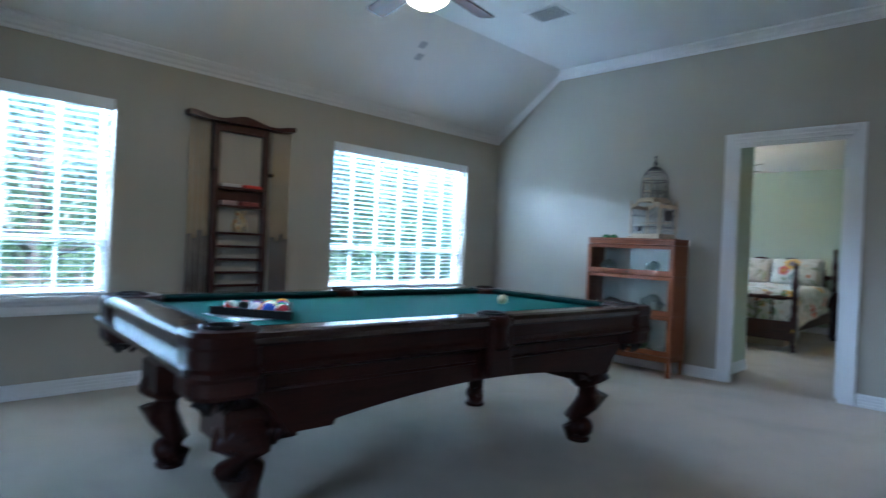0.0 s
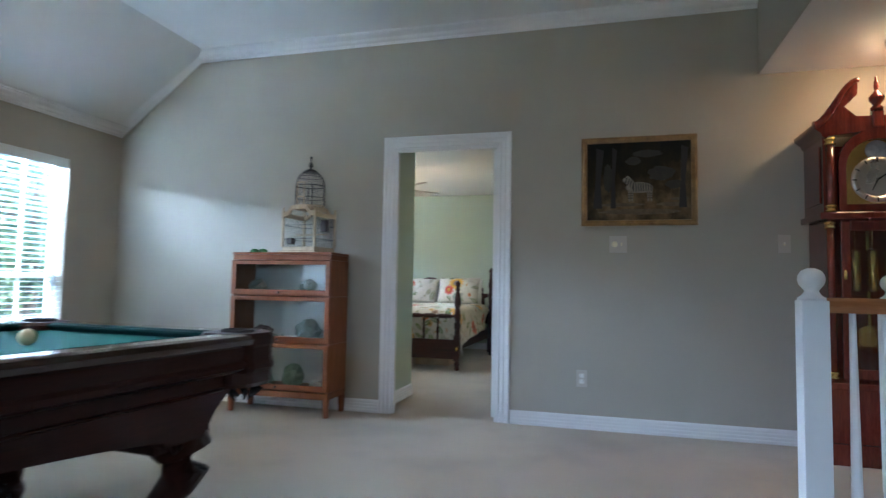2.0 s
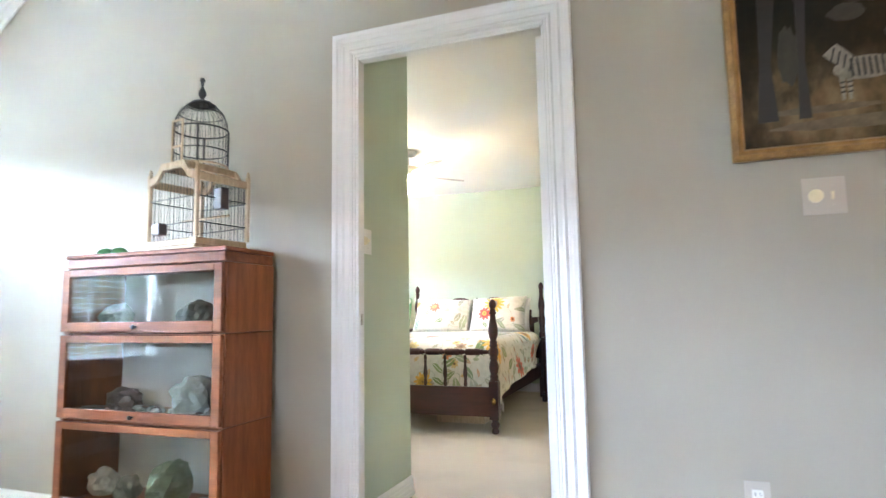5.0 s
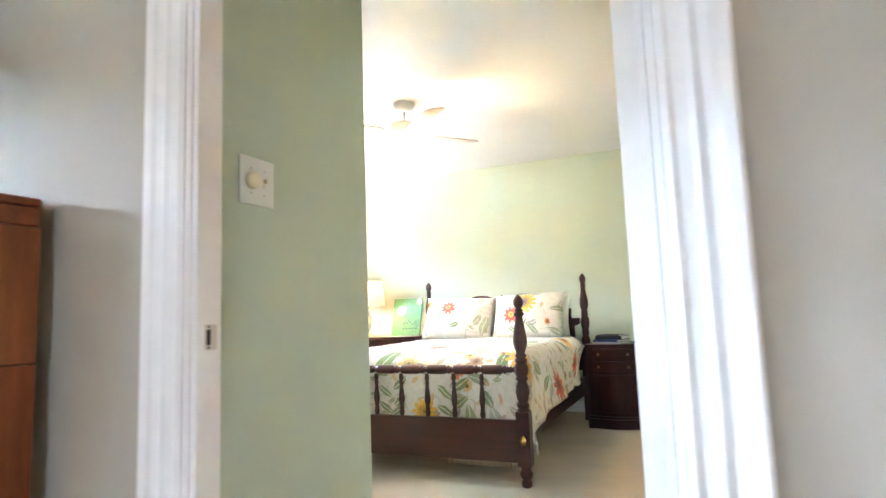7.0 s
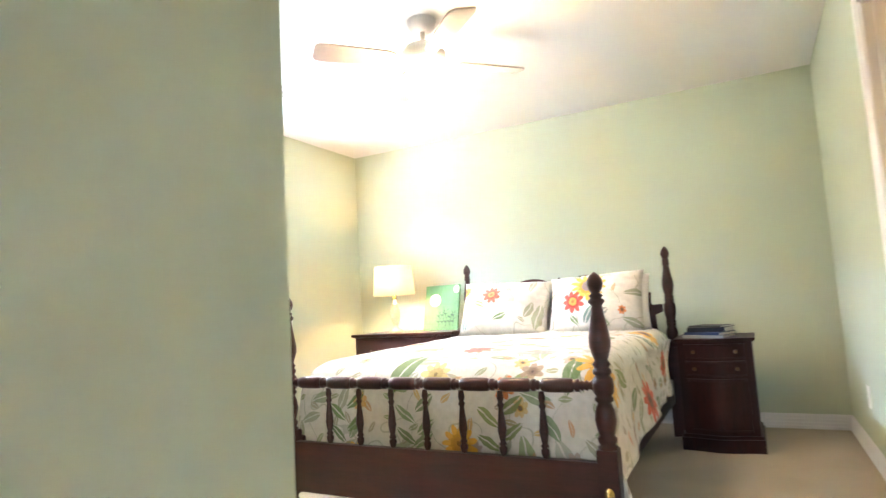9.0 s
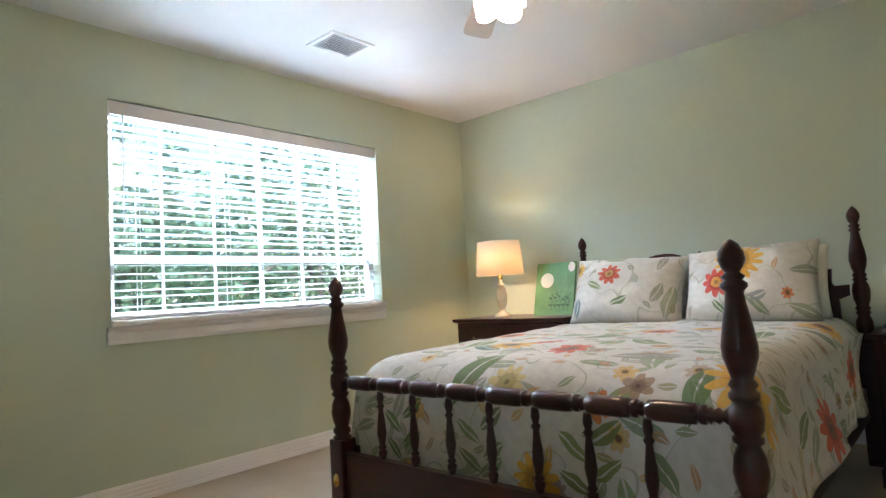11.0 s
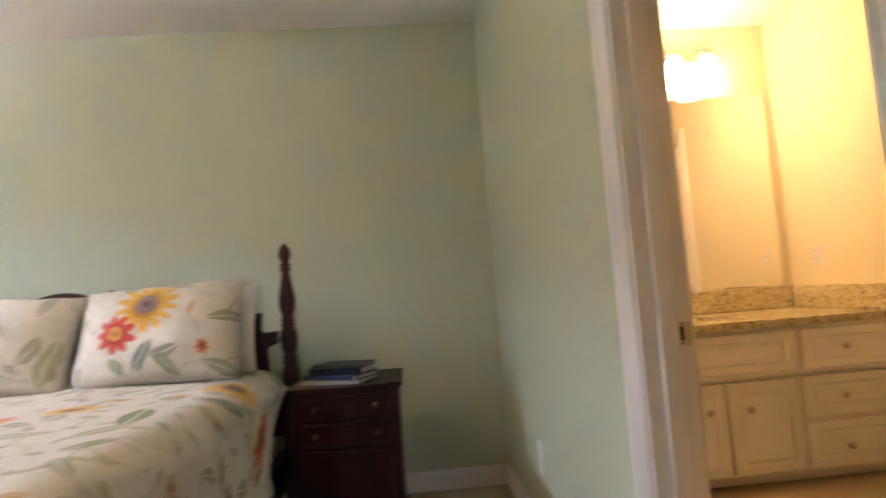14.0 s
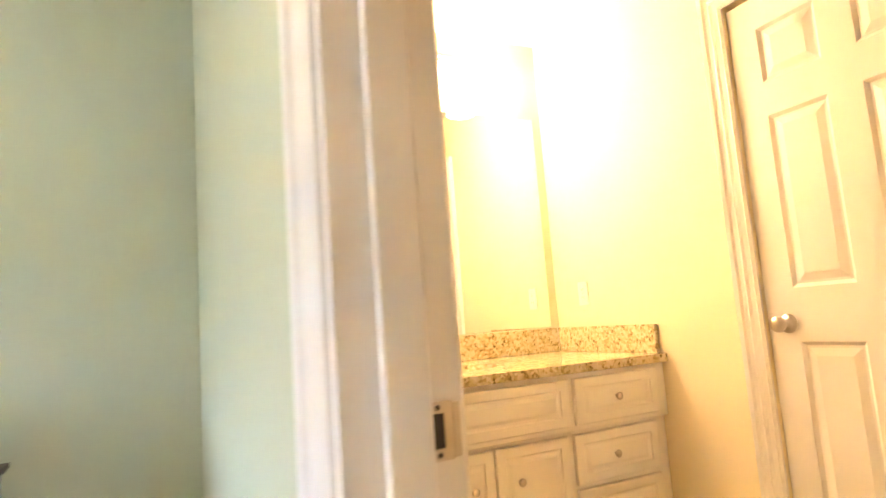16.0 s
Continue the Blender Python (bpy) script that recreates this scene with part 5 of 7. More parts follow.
def painting():
    x0, x1, z0, z1 = -0.250, 0.516, 1.411, 2.037
    ob = thing("framed_painting", pose((x0 + x1) / 2, NORTH, (z0 + z1) / 2), "dark framed oil landscape with a pale striped shape", "painting")
    w, h = (x1 - x0) / 2, (z1 - z0) / 2
    GILT = wood("gilded_frame", (0.10, 0.05, 0.014), (0.32, 0.18, 0.05), (1, 1, 1), 14, 0.35, 0.2)
    prof = [(0.0, 0.0), (0.0, 0.018), (0.006, 0.026), (0.018, 0.030), (0.024, 0.024), (0.034, 0.022), (0.038, 0.016), (0.041, 0.010), (0.041, 0.0)]
    bm = bmesh.new()
    loops = [[bm.verts.new((sx * (w - a), -d, sz * (h - a))) for sx, sz in ((-1, -1), (1, -1), (1, 1), (-1, 1))] for a, d in prof]
    for p, q in zip(loops, loops[1:] + loops[:1]):
        for i in range(4):
            bm.faces.new((p[i], p[(i + 1) % 4], q[(i + 1) % 4], q[i]))
    bmesh.ops.recalc_face_normals(bm, faces=bm.faces)
    part("frame", bm, GILT, ob, "worn gilt wooden frame")
    part("canvas", boxes((-w + 0.038, w - 0.038, -0.009, -0.003, -h + 0.038, h - 0.038)), canvas_mat(), ob, "dark brushed oil canvas")
    pale = surface("pale_brushwork", (0.20, 0.175, 0.13), 0.65, 0.3, 30, 120, 0.1, 0.001)
    earth = surface("ochre_brushwork", (0.10, 0.075, 0.04), 0.65, 0.45, 26, 90, 0.15, 0.001)
    bark = surface("umber_brushwork", (0.012, 0.010, 0.008), 0.6, 0.4, 20, 90, 0.15, 0.001)
    glade = surface("grey_green_brushwork", (0.022, 0.020, 0.012), 0.65, 0.5, 18, 90, 0.15, 0.001)

    def dab(pts, d, mat, name):
        if d > 0.001:
            pts = [(x * 0.78, z * 0.78 - 0.02) for x, z in pts]
        bm = bmesh.new()
        prism(bm, pts, "y", -0.0096 - d - 0.0008, -0.0092 - d + 0.0004)
        part(name, bm, mat, ob)

    def blot(cx, cz, rx, rz, seed, k=22):
        return [(cx + rx * math.cos(2 * math.pi * i / k) * (1 + 0.35 * noise.noise(Vector((i * 1.7, seed, 0)))), cz + rz * math.sin(2 * math.pi * i / k) * (1 + 0.35 * noise.noise(Vector((i * 1.3, seed, 5))))) for i in range(k)]
    for i, (cx, cz, rx, rz) in enumerate(((0.06, 0.19, 0.10, 0.025), (-0.03, 0.14, 0.05, 0.03), (0.15, 0.05, 0.09, 0.05), (-0.20, 0.02, 0.03, 0.10), (0.24, -0.03, 0.06, 0.03))):
        dab(blot(cx, cz, rx, rz, i), 0.0, glade, "painted_foliage")
    for i, (cx, cz, rx, rz) in enumerate(((0.02, -0.215, 0.26, 0.020), (-0.12, -0.165, 0.16, 0.012), (0.22, -0.165, 0.10, 0.014), (0.27, -0.13, 0.06, 0.010))):
        dab(blot(cx, cz, rx, rz, 10 + i), 0.0004, earth, "painted_ground")
    for x, w0 in ((-0.27, 0.030), (-0.165, 0.018), (0.29, 0.026)):
        dab([(x - w0, -0.19), (x + w0, -0.19), (x + w0 * 0.6, 0.0), (x + w0 * 1.4, 0.22), (x - w0 * 0.3, 0.24), (x - w0 * 0.5, 0.0)], 0.0008, bark, "painted_trunk")
    dab([(-0.02 + 0.115 * math.cos(2 * math.pi * i / 20) + 0.03, 0.048 * math.sin(2 * math.pi * i / 20) - 0.035) for i in range(20)], 0.0014, pale, "painted_shape")
    dab([(-0.135, 0.035), (-0.105, 0.062), (-0.085, 0.075), (-0.05, 0.04), (-0.02, 0.0), (-0.07, -0.05), (-0.09, -0.01), (-0.115, 0.012)], 0.0018, pale, "painted_shape")
    for x in (-0.075, -0.050, 0.085, 0.110):
        dab([(x - 0.011, -0.05), (x + 0.011, -0.05), (x + 0.006, -0.16), (x - 0.005, -0.16)], 0.0014, pale, "painted_shape")
    for i in range(8):
        x = -0.045 + i * 0.021
        dab([(x, 0.004), (x + 0.008, 0.006), (x + 0.013, -0.068), (x + 0.004, -0.07)], 0.0026, bark, "dark_stroke")
    for i in range(4):
        x, zz = -0.098 + i * 0.020, 0.060 - i * 0.016
        dab([(x, zz), (x + 0.007, zz - 0.003), (x - 0.008, zz - 0.06), (x - 0.013, zz - 0.055)], 0.0030, bark, "dark_stroke")
    for x in (-0.075, -0.050, 0.085, 0.110):
        for zz in (-0.085, -0.105, -0.125):
            dab([(x - 0.009, zz), (x + 0.009, zz), (x + 0.008, zz - 0.007), (x - 0.008, zz - 0.007)], 0.0026, bark, "dark_stroke")
    return ob


painting()


BEIGE = surface("beige_plate", (0.50, 0.46, 0.40), 0.4, 0.02, 8, 120, 0.0, 0.001)


def wall_plate(m, kind, label, face=None):
    """A wall plate facing local -y: 'dimmer' (knob and toggle), 'switch' or 'outlet'."""
    ob = thing("light_switch" if kind != "outlet" else "wall_outlet", m, label, "switch" if kind != "outlet" else "outlet")
    w = 0.0585 if kind == "dimmer" else 0.036
    part("plate", boxes((-w, w, -0.006, 0.0, -0.058, 0.058), bevel=0.0025, seg=2), face or PLASTIC, ob)
    if kind == "dimmer":
        bm = bmesh.new()
        turned(bm, [(0.021, 0), (0.020, 0.010), (0.017, 0.016), (0.004, 0.018)], pose(-0.023, -0.006, 0, 90), 20)
        part("dimmer_knob", bm, IVORY, ob)
        part("toggle_slot", boxes((0.019, 0.027, -0.0068, -0.006, -0.012, 0.012)), IVORY, ob)
        part("toggle", boxes((0.0205, 0.0255, -0.016, -0.0068, 0.0, 0.010), bevel=0.001), IVORY, ob)
        sc = [(-0.023, 0.03), (-0.023, -0.03), (0.023, 0.03), (0.023, -0.03)]
    elif kind == "switch":
        part("toggle_slot", boxes((-0.005, 0.005, -0.0068, -0.006, -0.012, 0.012)), IVORY, ob)
        part("toggle", boxes((-0.003, 0.003, -0.016, -0.0068, 0.0, 0.010), bevel=0.001), PLASTIC, ob)
        sc = [(0, 0.03), (0, -0.03)]
    else:
        for z in (-0.02, 0.02):
            soc = part("socket", boxes((-0.016, 0.016, -0.0075, -0.006, z - 0.014, z + 0.014), bevel=0.0007), PLASTIC, ob)
            part("socket_slot", boxes((-0.008, -0.006, -0.0079, -0.0075, z - 0.004, z + 0.006)), BLACK, soc)
            part("socket_slot", boxes((0.006, 0.008, -0.0079, -0.0075, z - 0.004, z + 0.006)), BLACK, soc)
        sc = [(0, 0)]
    for x, z in sc:
        bm = bmesh.new()
        turned(bm, [(0.0028, 0), (0.0028, 0.0008), (0.001, 0.0012)], pose(x, -0.006, z, 90), 8)
        part("screw", bm, NICKEL, ob)
    return ob


wall_plate(pose(0.0, NORTH, 1.283), "dimmer", "white double plate with a dimmer knob below the painting", BEIGE)
wall_plate(pose(1.035, NORTH, 1.283), "switch", "white single toggle switch beside the tall clock", BEIGE)
wall_plate(pose(-0.245, NORTH, 0.345), "outlet", "white double power outlet low on the taupe wall", BEIGE)
wall_plate(pose(-2.96, NORTH, 0.35), "outlet", "white double power outlet beside the bookcase", BEIGE)


# ---- game room: tall clock ----
def tall_clock(m):
    ob = thing("grandfather_clock", m, "tall glossy red cherry grandfather clock with brass works", "clock")
    W, D = 0.60, 0.36                      # front faces local -y, back on y = 0
    h = W / 2
    part("plinth", boxes((-h - 0.02, h + 0.02, -D - 0.02, 0, 0, 0.12), (-h, h, -D, 0, 0.12, 0.42), bevel=0.008, seg=2), REDWOOD, ob)
    part("plinth_moulding", boxes((-h - 0.012, h + 0.012, -D - 0.012, 0, 0.42, 0.46), bevel=0.012, seg=3), REDWOOD, ob)
    part("waist", boxes((-h + 0.04, -h + 0.06, -D + 0.03, 0, 0.46, 1.40), (h - 0.06, h - 0.04, -D + 0.03, 0, 0.46, 1.40), (-h + 0.06, h - 0.06, -0.02, 0, 0.46, 1.40), bevel=0.003), REDWOOD, ob)
    door = part("waist_door", boxes((-0.20, -0.15, -D + 0.01, -D + 0.032, 0.48, 1.39), (0.15, 0.20, -D + 0.01, -D + 0.032, 0.48, 1.39), (-0.15, 0.15, -D + 0.01, -D + 0.032, 0.48, 0.54), (-0.15, 0.15, -D + 0.01, -D + 0.032, 1.33, 1.39), bevel=0.004), REDWOOD, ob)
    pane = part("glass_pane", boxes((-0.15, 0.15, -D + 0.02, -D + 0.023, 0.54, 1.33)), PANE, door)
    pane.visible_shadow = False
    part("door_latch", boxes((-0.19, -0.175, -D - 0.002, -D + 0.01, 1.05, 1.10), bevel=0.002), BRASS, door)
    part("hood_base", boxes((-h - 0.006, h + 0.006, -D - 0.006, 0, 1.40, 1.44), bevel=0.010, seg=3), REDWOOD, ob)
    part("hood", boxes((-h + 0.02, -h + 0.04, -D + 0.02, 0, 1.44, 1.90), (h - 0.04, h - 0.02, -D + 0.02, 0, 1.44, 1.90), (-h + 0.04, h - 0.04, -0.02, 0, 1.44, 1.90), bevel=0.002), REDWOOD, ob)
    # arched dial surround
    bm = bmesh.new()
    def arch(r0, z0, zc, w):
        return [(-w, z0), (-w, zc)] + [(-r0 * math.cos(math.pi * i / 14), zc + r0 * math.sin(math.pi * i / 14)) for i in range(1, 14)] + [(w, zc), (w, z0)]
    a, b = arch(0.205, 1.45, 1.72, 0.205), arch(0.165, 1.485, 1.70, 0.165)
    fo = [bm.verts.new((x, -D + 0.005, z)) for x, z in a]
    fi = [bm.verts.new((x, -D + 0.005, z)) for x, z in b]
    bo = [bm.verts.new((x, -D + 0.03, z)) for x, z in a]
    bi = [bm.verts.new((x, -D + 0.03, z)) for x, z in b]
    k = len(a)
    for i in range(k):
        j = (i + 1) % k
        bm.faces.new((fo[i], fo[j], fi[j], fi[i]))
        bm.faces.new((fo[i], bo[i], bo[j], fo[j]))
        bm.faces.new((fi[j], bi[j], bi[i], fi[i]))
        bm.faces.new((bi[i], bi[j], bo[j], bo[i]))
    bmesh.ops.recalc_face_normals(bm, faces=bm.faces)
    part("dial_frame", bm, REDWOOD, ob)
    bm = bmesh.new()
    prism(bm, b, "y", -D + 0.032, -D + 0.036)
    dial = part("dial_plate", bm, BRASS, ob, "engraved brass dial")
    bm = bmesh.new()
    turned(bm, [(0.135, 0), (0.135, 0.003), (0.10, 0.004), (0.10, 0.003)], pose(0, -D + 0.032, 1.63, 90), 32)
    part("chapter_ring", bm, NICKEL, dial)
    for i in range(12):
        an = 2 * math.pi * i / 12
        bm = bmesh.new()
        box(bm, -0.004, 0.004, -0.0008, 0.0008, -0.012, 0.012)
        hm = part("hour_mark", bm, BLACK, dial)
        hm.matrix_basis = pose(0.117 * math.sin(an), -D + 0.0272, 1.63 + 0.117 * math.cos(an), 0, math.degrees(an), 0)
    for an, ln in ((55, 0.10), (205, 0.07)):
        bm = bmesh.new()
        prism(bm, [(-0.005, 0), (0.005, 0), (0.002, ln), (-0.002, ln)], "y", -0.001, 0.001)
        hd = part("clock_pointer", bm, BLACK, dial)
        hd.matrix_basis = pose(0, -D + 0.025, 1.63, 0, an, 0)
    bm = bmesh.new()
    turned(bm, [(0.06, 0), (0.06, 0.002), (0.02, 0.004)], pose(0, -D + 0.032, 1.80, 90), 24)
    part("moon_dial", bm, surface("moon_dial_enamel", (0.35, 0.38, 0.42), 0.3, 0.3, 30, 80, 0.02, 0.001), dial)
    # columns with brass caps
    for x in (-0.245, 0.245):
        bm = bmesh.new()
        turned(bm, [(0.024, 1.47), (0.022, 1.66), (0.024, 1.85)], pose(x, -D + 0.012, 0), 12)
        col = part("hood_column", bm, REDWOOD, ob)
        for z in (1.455, 1.85):
            bm = bmesh.new()
            turned(bm, [(0.030, z - 0.012), (0.030, z - 0.004), (0.024, z + 0.002), (0.026, z + 0.012), (0.031, z + 0.018), (0.031, z + 0.026)], pose(x, -D + 0.012, 0), 14)
            part("brass_cap", bm, BRASS, col, "polished brass capital")
        bm = bmesh.new()
        turned(bm, [(0.024, 0.50), (0.022, 0.9), (0.024, 1.37)], pose(x, -D + 0.035, 0), 12)
        col = part("waist_column", bm, REDWOOD, ob)
        for z in (0.49, 1.36):
            bm = bmesh.new()
            turned(bm, [(0.030, z - 0.012), (0.030, z - 0.004), (0.024, z + 0.002), (0.026, z + 0.012), (0.031, z + 0.018), (0.031, z + 0.026)], pose(x, -D + 0.035, 0), 14)
            part("brass_cap", bm, BRASS, col, "polished brass capital")
    # cornice along the sides, frieze, swan-neck pediment
    for s in (-1, 1):
        bm = bmesh.new()
        e = s * (h - 0.02)
        prism(bm, [(e, 1.88), (e + s * 0.012, 1.89), (e + s * 0.018, 1.91), (e + s * 0.05, 1.935), (e + s * 0.055, 1.96), (e - s * 0.02, 1.96), (e - s * 0.02, 1.88)], "y", -D - 0.01, 0)
        part("side_cornice", bm, REDWOOD, ob)
        bm = bmesh.new()
        path = []
        for i in range(15):
            u = i / 14
            path.append((s * (h + 0.03 - 0.235 * u), -D, 1.955 + 0.26 * (3 * u ** 2 - 2 * u ** 3) - 0.0 * u))
        tube(bm, path, [0.026 - 0.010 * i / 14 for i in range(15)], 10)
        part("swan_neck", bm, REDWOOD, ob)
        bm = bmesh.new()
        pts = [(s * (h - 0.02), 1.89), (s * (h + 0.01), 1.95)] + [(p[0], p[2]) for p in path[2:]] + [(s * 0.10, 2.13)] + [(s * (0.17 * math.cos(q)), 2.13 - 0.0 + 0.10 * math.sin(q) - 0.05) for q in (-0.2, -0.9)] + [(0.0, 2.0), (0, 1.92)]
        prism(bm, pts, "y", -D + 0.006, -D + 0.03)
        part("pediment_panel", bm, REDWOOD, ob)
    bm = bmesh.new()
    box(bm, -0.03, 0.03, -D - 0.006, -D + 0.036, 1.93, 2.03, bevel=0.006)
    turned(bm, [(0.03, 2.03), (0.034, 2.045), (0.018, 2.06), (0.038, 2.09), (0.04, 2.11), (0.02, 2.135), (0.010, 2.15), (0.014, 2.17), (0.012, 2.20), (0.006, 2.215), (0.009, 2.225), (0.002, 2.235)], pose(0, -D + 0.015, 0), 16)
    part("finial", bm, REDWOOD, ob)
    part("hood_roof", boxes((-h + 0.02, h - 0.02, -D + 0.031, 0, 1.962, 1.985), bevel=0.003), REDWOOD, ob)
    # works behind the glass
    for x in (-0.09, 0.0, 0.09):
        bm = bmesh.new()
        turned(bm, [(0.02, 0.98), (0.028, 0.99), (0.028, 1.22), (0.02, 1.23)], pose(x, -D + 0.13, 0), 16)
        w = part("weight", bm, BRASS, ob, "polished brass weight")
        bm = bmesh.new()
        tube(bm, [(x, -D + 0.13, 1.23), (x, -D + 0.13, 1.46)], 0.003, 6)
        part("weight_chain", bm, BRASS, w)
    bm = bmesh.new()
    turned(bm, [(0.085, 0), (0.08, 0.008), (0.03, 0.014), (0.004, 0.016)], pose(0, -D + 0.19, 0.70, 90), 28)
    pend = part("pendulum", bm, BRASS, ob, "large brass pendulum disc")
    part("pendulum_rod", boxes((-0.008, 0.008, -D + 0.192, -D + 0.198, 0.72, 1.46)), BRASS, pend)
    # framed side panels
    for s in (-1, 1):
        x = s * (h - 0.02)
        part("side_panel", boxes((min(x, x + s * 0.008), max(x, x + s * 0.008), -D + 0.06, -0.05, 1.50, 1.84), bevel=0.003), REDWOOD, ob)
    return ob


tall_clock(pose(1.43, NORTH - 0.025, 0))


# ---- landing: guard rail ----
def newel(m):
    ob = thing("newel_post", m, "white square newel post with a turned ball top", "newel post", "stair newels")
    part("shaft", boxes((-0.046, 0.046, -0.046, 0.046, 0, 0.975), bevel=0.004, seg=2), TRIM, ob)
    bm = bmesh.new()
    turned(bm, [(0.048, 0.975), (0.048, 0.985), (0.036, 0.992), (0.030, 1.0), (0.024, 1.012), (0.030, 1.022), (0.042, 1.036), (0.047, 1.056), (0.045, 1.074), (0.034, 1.092), (0.016, 1.101), (0.003, 1.103)], None, 24)
    part("ball_cap", bm, TRIM, ob)
    return ob


def guard_rail(x0, x1, y):
    ob = thing("stair_railing", pose(x0, y, 0), "oak handrail on slim white turned balusters", "railing")
    L = x1 - x0
    bm = bmesh.new()
    prism(bm, [(-0.032, 0.895), (-0.036, 0.92), (-0.030, 0.94), (-0.018, 0.952), (0.018, 0.952), (0.030, 0.94), (0.036, 0.92), (0.032, 0.895)], "x", 0.0465, L)
    part("handrail", bm, OAK, ob, "varnished oak handrail")
    part("bottom_plate", boxes((0.0465, L, -0.03, 0.03, 0.0, 0.03), bevel=0.004), TRIM, ob)
    first = None
    i = 0
    while 0.135 + i * 0.105 < L - 0.05:
        q = pose(0.135 + i * 0.105, 0, 0)
        if first is None:
            bm = bmesh.new()
            turned(bm, [(0.019, 0.0305), (0.019, 0.16), (0.012, 0.175), (0.020, 0.20), (0.019, 0.26), (0.015, 0.55), (0.0115, 0.894)], None, 12)
            first = part("baluster", bm, TRIM, ob)
            first.matrix_basis = q
        else:
            share("baluster", first.data, q, ob)
        i += 1
    return ob


n1 = newel(pose(0.675, 3.90, 0) @ Matrix.Diagonal((1, 1, 0.965, 1)))
copy_thing(n1, pose(1.27, 4.72, 0))
guard_rail(0.675, 3.40, 3.90)
guard_rail(1.27, 3.40, 4.72)


# ---- ceiling fixtures ----
def ceiling_fan(m, drop, blades, radius, turn, blade_mat, metal_mat, shade_mat, label, bulb, shades):
    ob = thing("ceiling_fan", m, label, "ceiling fan")
    bm = bmesh.new()
    turned(bm, [(0.03, -0.06), (0.062, -0.045), (0.075, -0.012), (0.075, 0.0)], None, 24)
    part("canopy", bm, metal_mat, ob)
    bm = bmesh.new()
    turned(bm, [(0.013, -drop + 0.06), (0.013, -0.05)], None, 12)
    part("downrod", bm, metal_mat, ob)
    bm = bmesh.new()
    turned(bm, [(0.05, -drop - 0.075), (0.085, -drop - 0.06), (0.11, -drop - 0.03), (0.115, -drop + 0.02), (0.09, -drop + 0.055), (0.03, -drop + 0.07)], None, 28)
    part("motor_housing", bm, metal_mat, ob)
    for i in range(blades):
        a = turn + 360 * i / blades
        bm = bmesh.new()
        pts = [(0.16, -0.045), (0.20, -0.058), (radius - 0.05, -0.070), (radius - 0.012, -0.062), (radius, -0.04), (radius, 0.04), (radius - 0.012, 0.062), (radius - 0.05, 0.070), (0.20, 0.058), (0.16, 0.045)]
        prism(bm, pts, "z", -0.004, 0.004)
        bl = part("blade", bm, blade_mat, ob)
        bl.matrix_basis = pose(0, 0, -drop - 0.02, 0, 0, a) @ pose(0, 0, 0, 12, 0, 0)
        part("blade_arm", boxes((0.08, 0.20, -0.018, 0.018, -0.012, -0.005), bevel=0.003), metal_mat, bl)
    if shades == 1:
        bm = bmesh.new()
        turned(bm, [(0.012, -drop - 0.19), (0.06, -drop - 0.178), (0.105, -drop - 0.15), (0.128, -drop - 0.11), (0.13, -drop - 0.085), (0.10, -drop - 0.08)], None, 32)
        part("shade", bm, shade_mat, ob, "glowing frosted glass bowl")
        bm = bmesh.new()
        turned(bm, [(0.004, -drop - 0.212), (0.010, -drop - 0.205), (0.010, -drop - 0.195), (0.016, -drop - 0.19)], None, 12)
        part("bowl_finial", bm, metal_mat, ob)
    else:
        for i in range(shades):
            a = radians(turn + 45 + 360 * i / shades)
            bm = bmesh.new()
            turned(bm, [(0.022, 0.0), (0.034, -0.02), (0.045, -0.055), (0.058, -0.085), (0.060, -0.09), (0.03, -0.088)], Matrix.Translation((0.10 * math.cos(a), 0.10 * math.sin(a), -drop - 0.075)) @ Matrix.Rotation(0.55, 4, Vector((-math.sin(a), math.cos(a), 0))), 20)
            part("shade", bm, shade_mat, ob, "glowing frosted glass shade")
    return ob


DARKBLADE = wood("dark_fan_blade", (0.03, 0.012, 0.007), (0.09, 0.035, 0.02), (1, 9, 9), 4, 0.5, 0.0, spec=0.2)
BOWL = glow("lit_fan_bowl", (1.0, 0.78, 0.48), 16.0)
ceiling_fan(pose(-2.40, 2.60, HIGH), 0.36, 5, 0.64, 98, DARKBLADE, BRASS, BOWL, "brass ceiling fan with dark wood blades and a lit bowl", 0, 1)


def ceiling_vent(x0, x1, y0, y1, z, label):
    ob = thing("ceiling_vent", pose((x0 + x1) / 2, (y0 + y1) / 2, z), label, "vent")
    w, d = (x1 - x0) / 2, (y1 - y0) / 2
    f = 0.028
    part("frame", boxes((-w, w, -d, -d + f, -0.012, 0), (-w, w, d - f, d, -0.012, 0), (-w, -w + f, -d + f, d - f, -0.012, 0), (w - f, w, -d + f, d - f, -0.012, 0), bevel=0.003), TRIM, ob)
    part("backing", boxes((-w + f, w - f, -d + f, d - f, -0.002, -0.0005)), surface("grey_vent_duct", (0.26, 0.26, 0.26), 0.6, 0.1, 9, 80, 0.0, 0.001), ob)
    n = int((2 * w - 2 * f) / 0.017)
    first = None
    for i in range(n):
        q = pose(-w + f + 0.009 + i * (2 * w - 2 * f - 0.01) / max(1, n - 1), 0, -0.007, 0, 20, 0)
        if first is None:
            first = part("slat", boxes((-0.0065, 0.0065, -d + f, d - f, -0.0006, 0.0006)), TRIM, ob)
            first.matrix_basis = q
        else:
            share("slat", first.data, q, ob)
    return ob


